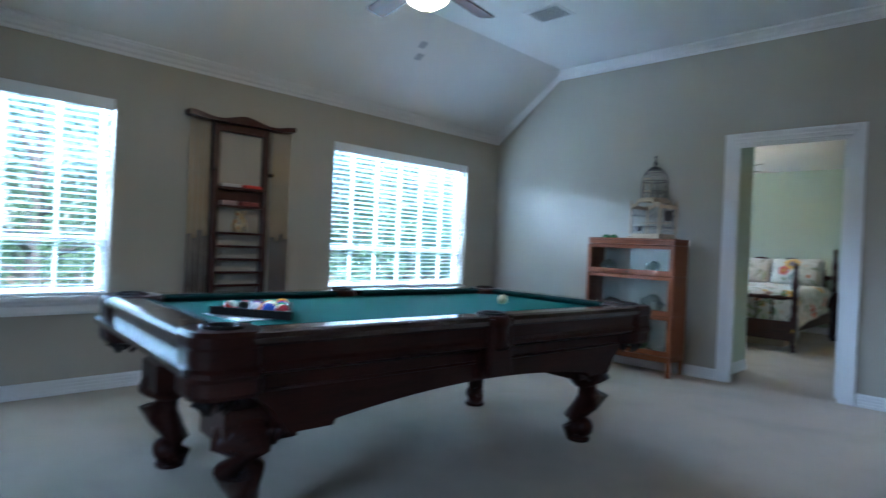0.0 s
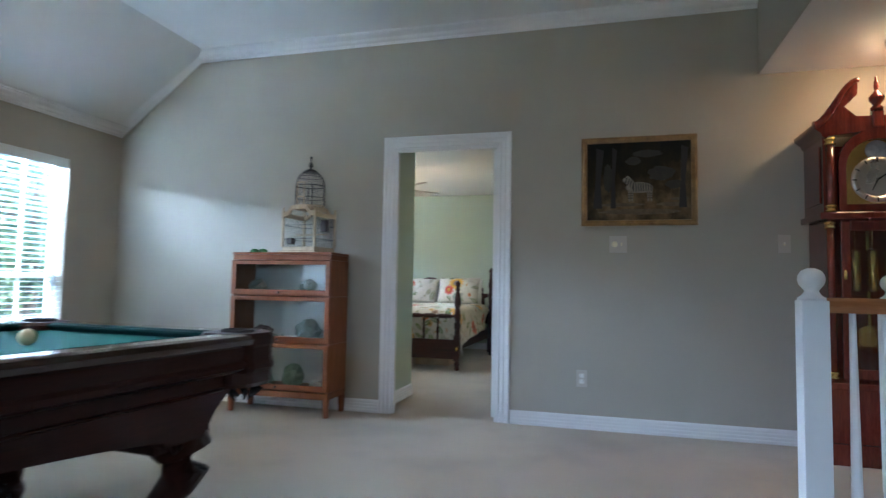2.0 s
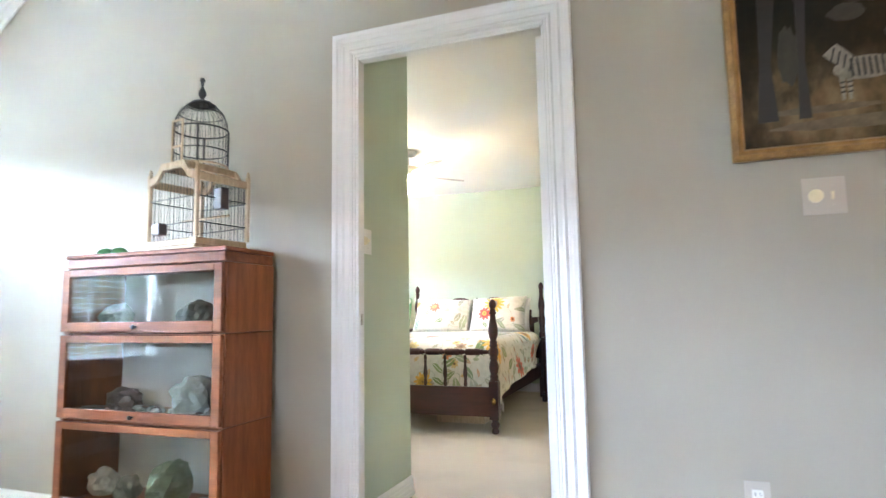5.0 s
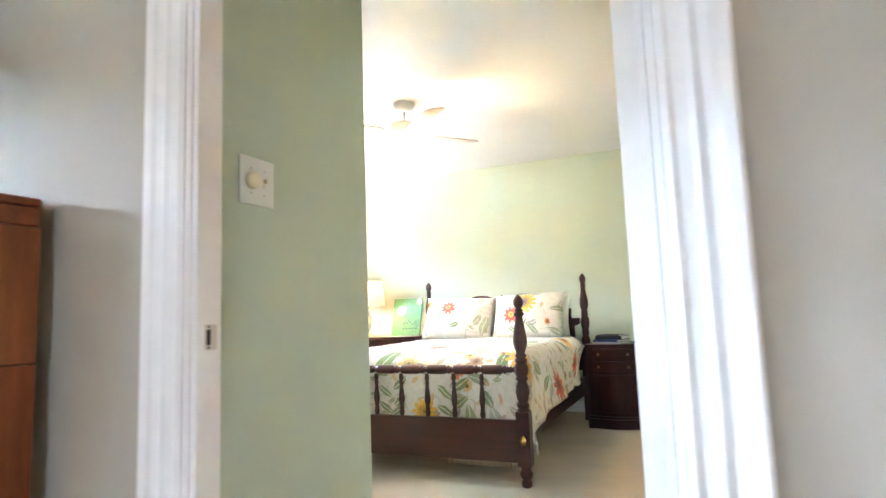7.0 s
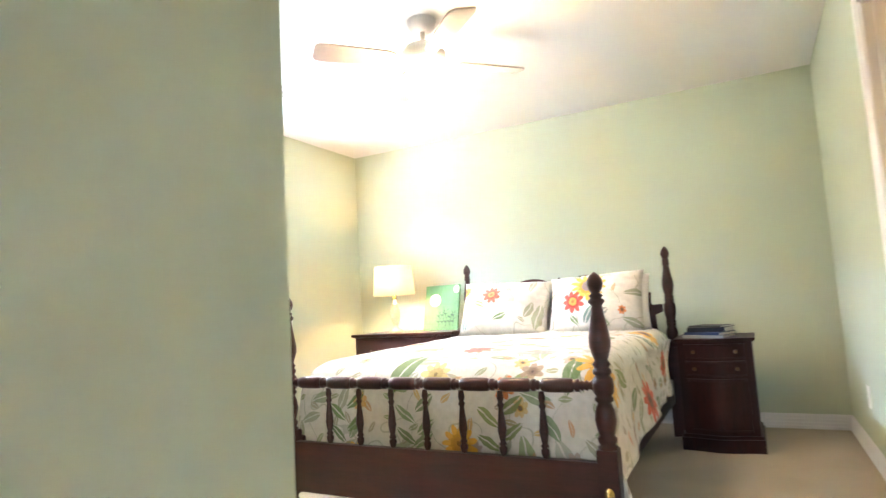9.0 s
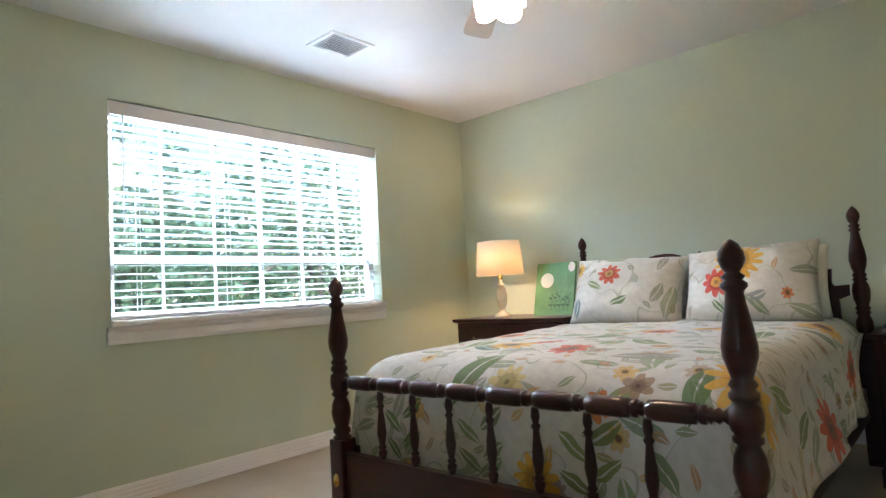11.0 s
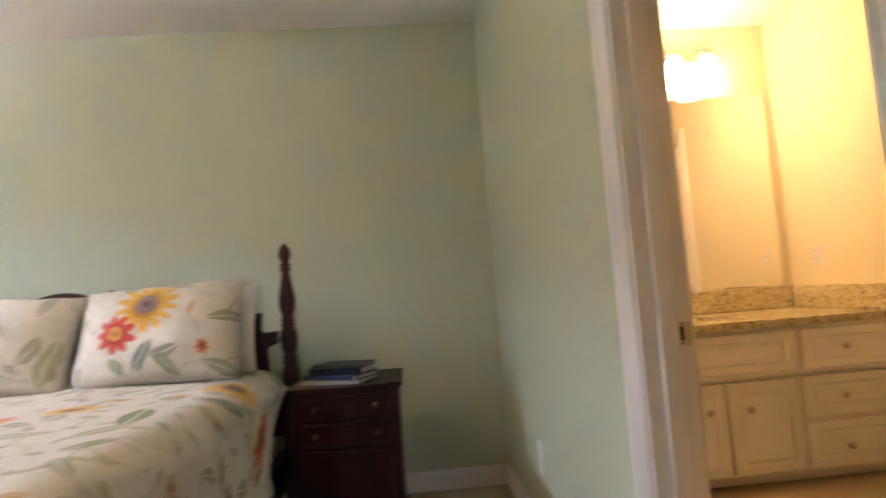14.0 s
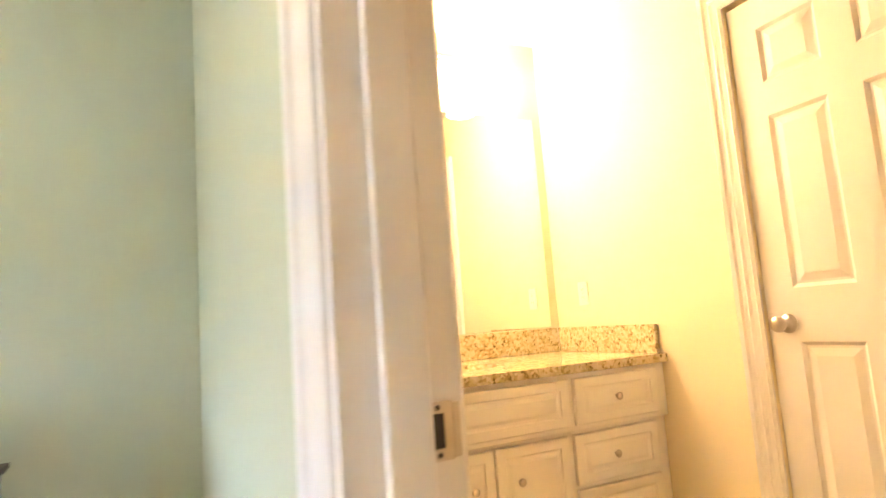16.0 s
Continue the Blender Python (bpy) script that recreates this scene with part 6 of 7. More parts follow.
ceiling_vent(-2.84, -2.52, 4.07, 4.35, HIGH, "white slatted air vent in the vaulted ceiling")
for px, y in ((-3.66, 3.75), (-3.76, 3.80)):
    ob = tagged(part("slope_cover_plate", boxes((-0.035, 0.035, -0.035, 0.035, -0.006, 0.0), bevel=0.002), surface("grey_cover_plate", (0.42, 0.43, 0.45), 0.5, 0.05, 9, 80, 0.02, 0.001)), "small grey square plate on the sloping ceiling", "cover plate", "ceiling cover plates")
    sl = math.degrees(math.atan2(HIGH - 2.34, 0.87))
    ob.matrix_world = pose(px, y, 2.34 + (px - WEST) * (HIGH - 2.34) / 0.87 - 0.001, 0, -sl, 0)

dome = thing("flush_light", pose(1.62, 5.14, HALL_CEIL), "lit flush dome ceiling light with white rim", "ceiling light")
bm = bmesh.new()
turned(bm, [(0.15, -0.03), (0.165, -0.018), (0.165, 0.0)], None, 32)
part("rim", bm, TRIM, dome)
bm = bmesh.new()
turned(bm, [(0.01, -0.10), (0.07, -0.088), (0.12, -0.06), (0.145, -0.032)], None, 32)
part("diffuser", bm, glow("lit_hall_dome", (1.0, 0.62, 0.28), 18.0), dome, "glowing warm glass dome")
# ---- bedroom: four-post bed ----
BED = pose(-2.485, 9.02, 0)
PX, FY, HY = 0.747, -1.03, 1.02


def bed():
    ob = thing("bed", BED, "dark mahogany turned-post bed with spindle footboard", "bed")
    low = [(0.020, 0), (0.028, 0.008), (0.030, 0.028), (0.022, 0.042), (0.033, 0.056), (0.036, 0.076), (0.025, 0.096), (0.030, 0.108), (0.032, 0.115)]
    foot = [(0.036, 0.40), (0.036, 0.412), (0.027, 0.418), (0.034, 0.428), (0.034, 0.442), (0.026, 0.450), (0.034, 0.475), (0.039, 0.505), (0.034, 0.54), (0.024, 0.565), (0.034, 0.572), (0.034, 0.582), (0.027, 0.588), (0.036, 0.60), (0.039, 0.625), (0.036, 0.65), (0.026, 0.662), (0.034, 0.670), (0.034, 0.682), (0.026, 0.690), (0.033, 0.702), (0.024, 0.716), (0.030, 0.735), (0.039, 0.765), (0.040, 0.79), (0.034, 0.83), (0.024, 0.885), (0.020, 0.915), (0.030, 0.925), (0.030, 0.934), (0.020, 0.942), (0.027, 0.950), (0.016, 0.960), (0.024, 0.972), (0.030, 0.990), (0.028, 1.008), (0.018, 1.026), (0.006, 1.036), (0.001, 1.038)]
    head = [(0.036, 0.58), (0.036, 0.592), (0.027, 0.60), (0.034, 0.612), (0.026, 0.625), (0.037, 0.655), (0.036, 0.69), (0.024, 0.72), (0.034, 0.732), (0.026, 0.742), (0.034, 0.752), (0.026, 0.765), (0.036, 0.80), (0.039, 0.84), (0.034, 0.87), (0.025, 0.885), (0.034, 0.895), (0.025, 0.905), (0.032, 0.915), (0.024, 0.93), (0.032, 0.955), (0.038, 0.99), (0.035, 1.03), (0.022, 1.10), (0.018, 1.13), (0.028, 1.14), (0.018, 1.15), (0.026, 1.16), (0.016, 1.172), (0.024, 1.185), (0.029, 1.205), (0.026, 1.225), (0.015, 1.245), (0.004, 1.257), (0.001, 1.259)]
    for sx in (-1, 1):
        bm = bmesh.new()
        turned(bm, low, pose(sx * PX, FY, 0), 20)
        box(bm, sx * PX - 0.037, sx * PX + 0.037, FY - 0.037, FY + 0.037, 0.112, 0.403, bevel=0.006, seg=2)
        turned(bm, foot, pose(sx * PX, FY, 0), 20)
        post = part("foot_post", bm, MAHOGANY, ob)
        bm = bmesh.new()
        turned(bm, [(0.018, 0), (0.018, 0.003), (0.008, 0.006), (0.008, 0.01), (0.002, 0.012)], pose(sx * PX, FY - 0.0375, 0.25, 90) @ Matrix.Diagonal((1, 1.5, 1, 1)), 16)
        part("bolt_cover", bm, BRASS, post, "small brass bolt cover")
        bm = bmesh.new()
        box(bm, sx * PX - 0.042, sx * PX + 0.042, HY - 0.037, HY + 0.037, 0.0, 0.583, bevel=0.006, seg=2)
        turned(bm, head, pose(sx * PX, HY, 0), 20)
        part("head_post", bm, MAHOGANY, ob)
        part("side_rail", boxes((sx * (PX - 0.03) - 0.015, sx * (PX - 0.03) + 0.015, FY + 0.038, HY - 0.038, 0.22, 0.37), bevel=0.004), MAHOGANY, ob)
    part("foot_panel", boxes((-PX + 0.038, PX - 0.038, FY - 0.018, FY + 0.018, 0.128, 0.355), bevel=0.006, seg=2), MAHOGANY_X, ob)
    # turned rail with barrels and rings between the spindles
    n = 7
    span = 2 * (PX - 0.03)
    prof = [(0.014, 0.0), (0.020, 0.006), (0.012, 0.014), (0.020, 0.022), (0.013, 0.030)]
    q = 0.036
    step = (span - 0.072) / (n + 1)
    for i in range(n + 1):
        a = q + i * step
        prof += [(0.014, a), (0.0255, a + 0.008), (0.0275, a + 0.03), (0.0275, a + step - 0.066), (0.0255, a + step - 0.046), (0.015, a + step - 0.040), (0.024, a + step - 0.034), (0.024, a + step - 0.022), (0.014, a + step - 0.018), (0.020, a + step - 0.010), (0.013, a + step - 0.003)]
    prof += [(0.020, span - 0.028), (0.012, span - 0.018), (0.020, span - 0.008), (0.014, span)]
    bm = bmesh.new()
    turned(bm, prof, pose(-span / 2, FY, 0.625, 0, 90, 0), 16)
    part("foot_rail", bm, MAHOGANY_X, ob, "turned mahogany foot rail")
    sp = None
    for i in range(n):
        x = -span / 2 + 0.036 + (i + 1) * step
        if sp is None:
            bm = bmesh.new()
            turned(bm, [(0.009, 0.35), (0.012, 0.36), (0.016, 0.375), (0.016, 0.385), (0.010, 0.39), (0.016, 0.398), (0.010, 0.408), (0.014, 0.425), (0.018, 0.45), (0.015, 0.485), (0.009, 0.535), (0.015, 0.548), (0.009, 0.556), (0.014, 0.575), (0.010, 0.602)], None, 14)
            sp = part("spindle", bm, MAHOGANY, ob)
            sp.matrix_basis = pose(x, FY, 0)
        else:
            share("spindle", sp.data, pose(x, FY, 0), ob)
    # headboard with a broken scrolled top
    right = [(0.704, 0.42), (0.704, 0.62), (0.66, 0.645), (0.655, 0.80), (0.704, 0.82), (0.704, 0.872), (0.64, 0.868), (0.63, 0.885), (0.635, 0.955), (0.555, 0.955), (0.55, 0.93), (0.50, 0.93), (0.42, 0.965), (0.36, 1.03)]
    right += [(0.205 + 0.15 * math.cos(a), 1.03 + 0.075 * math.sin(a)) for a in [math.pi * i / 10 for i in range(1, 10)]]
    right += [(0.05, 1.02), (0.022, 1.0), (0.018, 1.035)]
    pts = right + [(0.0, 1.045)] + [(-x, z) for x, z in reversed(right)]
    bm = bmesh.new()
    prism(bm, pts, "y", HY - 0.014, HY + 0.014)
    part("headboard", bm, MAHOGANY_X, ob, "scroll-topped mahogany headboard")
    bm = bmesh.new()
    turned(bm, [(0.012, 1.035), (0.016, 1.05), (0.008, 1.058), (0.017, 1.075), (0.012, 1.09), (0.004, 1.104)], pose(0, HY, 0), 12)
    part("finial", bm, MAHOGANY, ob)
    return ob


bed()
mat_ob = thing("mattress", BED, "white mattress on a white box spring", "mattress")
part("box_spring", boxes((-0.69, 0.69, FY + 0.085, HY - 0.04, 0.23, 0.43), bevel=0.02, seg=2), LINEN, mat_ob)
part("mattress_pad", boxes((-0.655, 0.655, FY + 0.10, HY - 0.045, 0.432, 0.655), bevel=0.09, seg=4), LINEN, mat_ob)


def quilt():
    bm = bmesh.new()
    uv = bm.loops.layers.uv.new("cloth")
    def fold(s, flat, R):
        """Distance out and drop for a length s of cloth past the middle."""
        if s <= flat - R:
            return s, 0.0
        a = (s - (flat - R)) / R
        if a <= math.pi / 2:
            return flat - R + R * math.sin(a), R * (1 - math.cos(a))
        k = s - (flat - R) - R * math.pi / 2
        return flat + 0.20 * k, R + k
    W, L0, L1 = 0.735, 0.0, 1.965
    us = [-1.08 + 2.16 * i / 88 for i in range(89)]
    vs = [-0.365 + (1.93 + 0.365) * j / 90 for j in range(91)]
    grid = []
    for v in vs:
        row = []
        for u in us:
            s = 1 if u >= 0 else -1
            x, dx = fold(abs(u), W, 0.12)
            # along the bed: v = 0 at the foot edge, negative hangs down inside the footboard
            t = 1.0 - v
            yy, dy = fold(t, 1.0, 0.17)
            yy = min(yy, 1.006)
            drop = max(dx, dy) + 0.22 * min(dx, dy)
            crown = 0.028 * (1 - (u / 1.1) ** 2) * min(1, max(0, v + 0.1) * 2)
            z = 0.700 + crown - drop
            y_loc = FY + 0.055 + (1.0 - yy)
            p = Vector((s * x, y_loc, z))
            wr = noise.noise(Vector((u * 3.1, v * 3.1, 0.3))) * 0.010 + noise.noise(Vector((u * 8, v * 7, 2.3))) * 0.005
            p.z += wr * (1 if drop < 0.05 else 0.2)
            if dx > 0.1:
                rip = math.sin(v * 11 + 1.5 * noise.noise(Vector((v * 2, s * 3.0, 0)))) * 0.016 * min(1, (dx - 0.1) / 0.25)
                p.x += s * rip + s * 0.02 * noise.noise(Vector((v * 5, dx * 6, 4)))
                p.z += 0.025 * noise.noise(Vector((v * 2.0, s * 2.0, 7))) * min(1, dx / 0.3)
                p.z += 0.055 * min(1.6, max(0, v)) * min(1, dx / 0.35)
                if v > 0.9:
                    p.y -= 0.60 * (v - 0.9) * min(1, (dx - 0.1) / 0.25)
            if dy > 0.1:
                p.y -= min(0.012, 0.012 * math.sin(u * 13) * min(1, (dy - 0.1) / 0.2))
            row.append((bm.verts.new(p), (u, v)))
        grid.append(row)
    for j in range(len(vs) - 1):
        for i in range(len(us) - 1):
            q = [grid[j][i], grid[j][i + 1], grid[j + 1][i + 1], grid[j + 1][i]]
            f = bm.faces.new([a[0] for a in q])
            f.smooth = True
            for lp, a in zip(f.loops, q):
                lp[uv].uv = a[1]
    ob = tagged(part("quilt", bm, FLORAL), "white cotton quilt printed with garden flowers, draped over the bed", "quilt")
    ob.matrix_world = BED
    so = ob.modifiers.new("thick", "SOLIDIFY")
    so.thickness, so.offset = 0.012, -1
    return ob


quilt()


def pillow(m, w, h, t, mat, label, shift, flange=0.03):
    bm = bmesh.new()
    uv = bm.loops.layers.uv.new("cloth")
    N = 26
    sides = []
    for s in (-1, 1):
        g = []
        for j in range(N + 1):
            row = []
            for i in range(N + 1):
                a, b = -1 + 2 * i / N, -1 + 2 * j / N
                k = max(0, (1 - abs(a) ** 2.2)) * max(0, (1 - abs(b) ** 2.2))
                th = t * k ** 0.5
                pin = 1 - 0.06 * (1 - abs(a)) * abs(b) ** 3
                x = a * w * (1 - 0.05 * (1 - abs(b) ** 2) * abs(a) ** 3)
                z = b * h * (1 - 0.07 * (1 - abs(a) ** 2) * abs(b) ** 3)
                y = s * th + 0.018 * noise.noise(Vector((a * 2.3 + shift, b * 2.3, s))) * k ** 0.3 + 0.012 * noise.noise(Vector((a * 3.2 + b * 3 + shift, b * 9 - a * 2, s))) * (0.4 + abs(a)) * k ** 0.2 + 0.006 * noise.noise(Vector((a * 7 + shift, b * 7, s)))
                row.append((bm.verts.new((x, y, z)), (a * w + shift, b * h + shift * 0.37)))
            g.append(row)
        sides.append(g)
        for j in range(N):
            for i in range(N):
                q = [g[j][i], g[j][i + 1], g[j + 1][i + 1], g[j + 1][i]]
                if s > 0:
                    q = q[::-1]
                f = bm.faces.new([p[0] for p in q])
                f.smooth = True
                for lp, p in zip(f.loops, q):
                    lp[uv].uv = p[1]
    bmesh.ops.remove_doubles(bm, verts=bm.verts, dist=0.004)
    ob = tagged(part("pillow", bm, mat), label, "pillow", "pillows on the bed")
    ob.matrix_world = m
    return ob


pillow(BED @ pose(-0.325, 0.725, 0.897, -24, 2, 2), 0.33, 0.207, 0.13, SHAM_RED, "white sham printed with an orange flower, propped on the bed", 2.35)
pillow(BED @ pose(0.322, 0.725, 0.903, -24, -2, -3), 0.318, 0.210, 0.13, SHAM_SUN, "white sham printed with a yellow sunflower, propped on the bed", 4.13)
pillow(BED @ pose(-0.33, 0.885, 0.895, -16, 0, 0), 0.31, 0.19, 0.07, LINEN, "plain white pillow standing behind a printed sham", 1.2)
pillow(BED @ pose(0.34, 0.885, 0.90, -16, 0, 0), 0.31, 0.19, 0.07, LINEN, "plain white pillow standing behind a printed sham", 6.2)
tagged(part("storage_box", boxes((-2.36, -1.93, 8.35, 8.85, 0.0, 0.115), (-2.375, -1.915, 8.335, 8.865, 0.105, 0.125), bevel=0.004), PALEWOOD), "low pale wooden box stored under the bed", "box")


# ---- bedroom: bedside cabinet, dresser, lamp ----
def bow(x, w, depth):
    """Serpentine front: how far the front stands forward at x."""
    u = x / w
    return depth * (0.55 * (1 - u * u) + 0.45 * math.cos(math.pi * u) * (1 - u * u))


def bow_outline(w, front, back, depth, k=18):
    return [(-w, back)] + [(-w + 2 * w * i / k, front - bow(-w + 2 * w * i / k, w, depth)) for i in range(k + 1)] + [(w, back)]


def bow_plate(w, front, depth, full, thick, k=14):
    xs = [-w + 2 * w * i / k for i in range(k + 1)]
    return [(x, front - bow(x, full, depth) - thick) for x in xs] + [(x, front - bow(x, full, depth) + 0.004) for x in reversed(xs)]


def bedside_cabinet(m, W, D, H, label, rows):
    ob = thing("bedside_cabinet", m, label, "cabinet")
    w = W / 2
    bm = bmesh.new()
    prism(bm, bow_outline(w - 0.012, -D / 2 + 0.03, D / 2, 0.035), "z", 0.09, H - 0.022)
    part("body", bm, MAROON, ob)
    bm = bmesh.new()
    prism(bm, bow_outline(w + 0.006, -D / 2 + 0.012, D / 2 + 0.004, 0.038), "z", H - 0.014, H)
    prism(bm, bow_outline(w, -D / 2 + 0.018, D / 2, 0.037), "z", H - 0.022, H - 0.014)
    part("top", bm, MAROON, ob)
    bm = bmesh.new()
    prism(bm, bow_outline(w + 0.008, -D / 2 + 0.012, D / 2, 0.038), "z", 0.0, 0.075)
    prism(bm, bow_outline(w, -D / 2 + 0.02, D / 2, 0.036), "z", 0.0755, 0.095)
    part("plinth", bm, MAROON, ob)
    for z0, z1, kind in rows:
        bm = bmesh.new()
        prism(bm, bow_plate(w - 0.05, -D / 2 + 0.03, 0.035, w - 0.012, 0.010), "z", z0, z1)
        d = part("door" if kind == "door" else "drawer", bm, MAROON, ob)
        for z in (z0 + 0.008, z1 - 0.008) if kind == "drawer" else (z0 + 0.01, z1 - 0.012):
            bm = bmesh.new()
            xs = [-(w - 0.055) + 2 * (w - 0.055) * i / 12 for i in range(13)]
            tube(bm, [(x, -D / 2 + 0.019 - bow(x, w - 0.012, 0.035), z) for x in xs], 0.0035, 6)
            part("bead", bm, MAROON, d)
        if kind == "drawer":
            for s in (-1, 1):
                bm = bmesh.new()
                x = s * (w - 0.10)
                turned(bm, [(0.009, 0), (0.006, 0.008), (0.011, 0.016), (0.008, 0.022), (0.002, 0.024)], pose(x, -D / 2 + 0.021 - bow(x, w - 0.012, 0.035), (z0 + z1) / 2, 90), 12)
                part("pull", bm, ANTIQUE, d)
    return ob


bedside_cabinet(pose(-1.470, 9.885, 0), 0.43, 0.44, 0.658, "dark mahogany bow-front bedside cabinet with beaded drawers", [(0.535, 0.625, "drawer"), (0.435, 0.525, "drawer"), (0.115, 0.42, "door")])
dresser = thing("dresser", pose(-3.78, 10.12, 0), "dark mahogany low dresser beside the bed", "dresser")
part("body", boxes((-0.455, 0.455, -0.24, 0.25, 0.08, 0.715), bevel=0.004), MAHOGANY, dresser)
part("top", boxes((-0.48, 0.48, -0.265, 0.26, 0.722, 0.745), (-0.468, 0.468, -0.252, 0.255, 0.7155, 0.7215), bevel=0.004, seg=2), MAHOGANY_X, dresser)
part("plinth", boxes((-0.465, 0.465, -0.25, 0.25, 0.0, 0.0795), bevel=0.006), MAHOGANY, dresser)
for z0, z1 in ((0.53, 0.70), (0.325, 0.515), (0.10, 0.31)):
    d = part("drawer", boxes((-0.43, 0.43, -0.252, -0.2405, z0, z1), bevel=0.004), MAHOGANY_X, dresser)
    for x in (-0.25, 0.25):
        bm = bmesh.new()
        tube(bm, [(x - 0.04, -0.252, (z0 + z1) / 2), (x - 0.035, -0.272, (z0 + z1) / 2 - 0.01), (x + 0.035, -0.272, (z0 + z1) / 2 - 0.01), (x + 0.04, -0.252, (z0 + z1) / 2)], 0.004, 8)
        part("pull", bm, ANTIQUE, d)

shade_mat = bpy.data.materials.new("lit_linen_shade")
nt, n, l, b = nodes_of(shade_mat)
weave = tex(nt, "ShaderNodeTexNoise", 260, detail=2.0)
tr = n.new("ShaderNodeBsdfTranslucent")
df = n.new("ShaderNodeBsdfDiffuse")
tr.inputs[0].default_value = (0.74, 0.65, 0.50, 1)
l.new(ramp(nt, weave.outputs[0], [(0.3, (0.68, 0.62, 0.52)), (0.7, (0.78, 0.72, 0.62))]), df.inputs[0])
mx = n.new("ShaderNodeMixShader")
mx.inputs[0].default_value = 0.5
l.new(df.outputs[0], mx.inputs[1])
l.new(tr.outputs[0], mx.inputs[2])
l.new(mx.outputs[0], n["Material Output"].inputs[0])
LX, LY, LZ = -3.945, 10.07, 0.7452
lamp = thing("table_lamp", pose(LX, LY, LZ), "lit cream ceramic table lamp with a linen drum shade", "lamp")
CERAMIC = surface("cream_ceramic", (0.62, 0.55, 0.42), 0.25, 0.15, 12, 60, 0.02, 0.001)
bm = bmesh.new()
turned(bm, [(0.062, 0), (0.062, 0.012), (0.052, 0.018), (0.05, 0.026), (0.03, 0.034), (0.018, 0.05), (0.022, 0.062), (0.036, 0.10), (0.042, 0.15), (0.038, 0.19), (0.024, 0.225), (0.030, 0.232), (0.030, 0.242), (0.014, 0.25), (0.012, 0.275)], None, 28)
part("base", bm, CERAMIC, lamp)
bm = bmesh.new()
turned(bm, [(0.004, 0.275), (0.015, 0.28), (0.015, 0.315), (0.006, 0.32)], None, 12)
part("socket", bm, BRASS, lamp)
bm = bmesh.new()
r0, r1, z0, z1 = 0.178, 0.158, 0.312, 0.562
ring = lambda r, z: [bm.verts.new((r * math.cos(2 * math.pi * i / 40), r * math.sin(2 * math.pi * i / 40), z)) for i in range(40)]
loops = [ring(r0, z0), ring(r1, z1), ring(r1 - 0.003, z1), ring(r0 - 0.003, z0)]
for p, q in zip(loops, loops[1:] + loops[:1]):
    for i in range(40):
        bm.faces.new((p[i], p[(i + 1) % 40], q[(i + 1) % 40], q[i])).smooth = True
bmesh.ops.recalc_face_normals(bm, faces=bm.faces)
part("shade", bm, shade_mat, lamp, "glowing linen drum shade")
bm = bmesh.new()
for k in range(3):
    a = 2 * math.pi * k / 3
    tube(bm, [(0.0, 0.0, z1 - 0.012), (r1 * 0.98 * math.cos(a), r1 * 0.98 * math.sin(a), z1 - 0.012)], 0.0025, 5)
tube(bm, [(0, 0, 0.315), (0.05, 0, 0.36), (0.055, 0, 0.45), (0, 0, z1 - 0.012)], 0.002, 5)
part("shade_frame", bm, BRASS, lamp)
bm = bmesh.new()
bmesh.ops.create_uvsphere(bm, u_segments=14, v_segments=10, radius=0.042, matrix=Matrix.Translation((0, 0, 0.405)))
part("bulb", bm, glow("lit_bulb", (1.0, 0.66, 0.34), 85.0), lamp)

# green canvas leaning on the dresser
art = thing("leaning_canvas", pose(-3.555, 10.13, LZ, -14, 0, -3), "small green botanical canvas leaning on the dresser", "painting")
LEAFGREEN = surface("mottled_green_paint", (0.10, 0.27, 0.09), 0.5, 0.3, 7, 60, 0.2, 0.001)
part("canvas", boxes((-0.165, 0.165, 0, 0.022, 0.0, 0.385), bevel=0.002), LEAFGREEN, art)
CHALK = surface("white_paint_dab", (0.75, 0.74, 0.62), 0.5, 0.05, 8, 60, 0.02, 0.001)
for x, z, r in ((-0.065, 0.255, 0.055), (0.135, 0.345, 0.035)):
    bm = bmesh.new()
    turned(bm, [(r, 0), (r, 0.0015)], pose(x, 0.0, z, 90) @ Matrix.Diagonal((1 if r > 0.05 else 0.8, 1, 1, 1)), 24)
    part("white_spot", bm, CHALK, art)
bm = bmesh.new()
sprig = random.Random(3)
for k in range(5):
    x = -0.02 + 0.035 * k
    top_z = 0.14 + 0.08 * sprig.random()
    tube(bm, [(x, -0.001, 0.03), (x + 0.01, -0.001, 0.08), (x + 0.03 * sprig.uniform(-1, 1), -0.001, top_z)], 0.0015, 4)
    for j in range(4):
        zz = 0.06 + (top_z - 0.06) * j / 4
        prism(bm, [(x, zz), (x + 0.012, zz + 0.016), (x + 0.026 * (1 if j % 2 else -1), zz + 0.022), (x + 0.010 * (1 if j % 2 else -1), zz + 0.006)], "y", -0.0015, -0.0005)
part("painted_sprigs", bm, surface("dark_green_paint", (0.03, 0.11, 0.04), 0.5, 0.2, 12, 60, 0.02, 0.001), art)

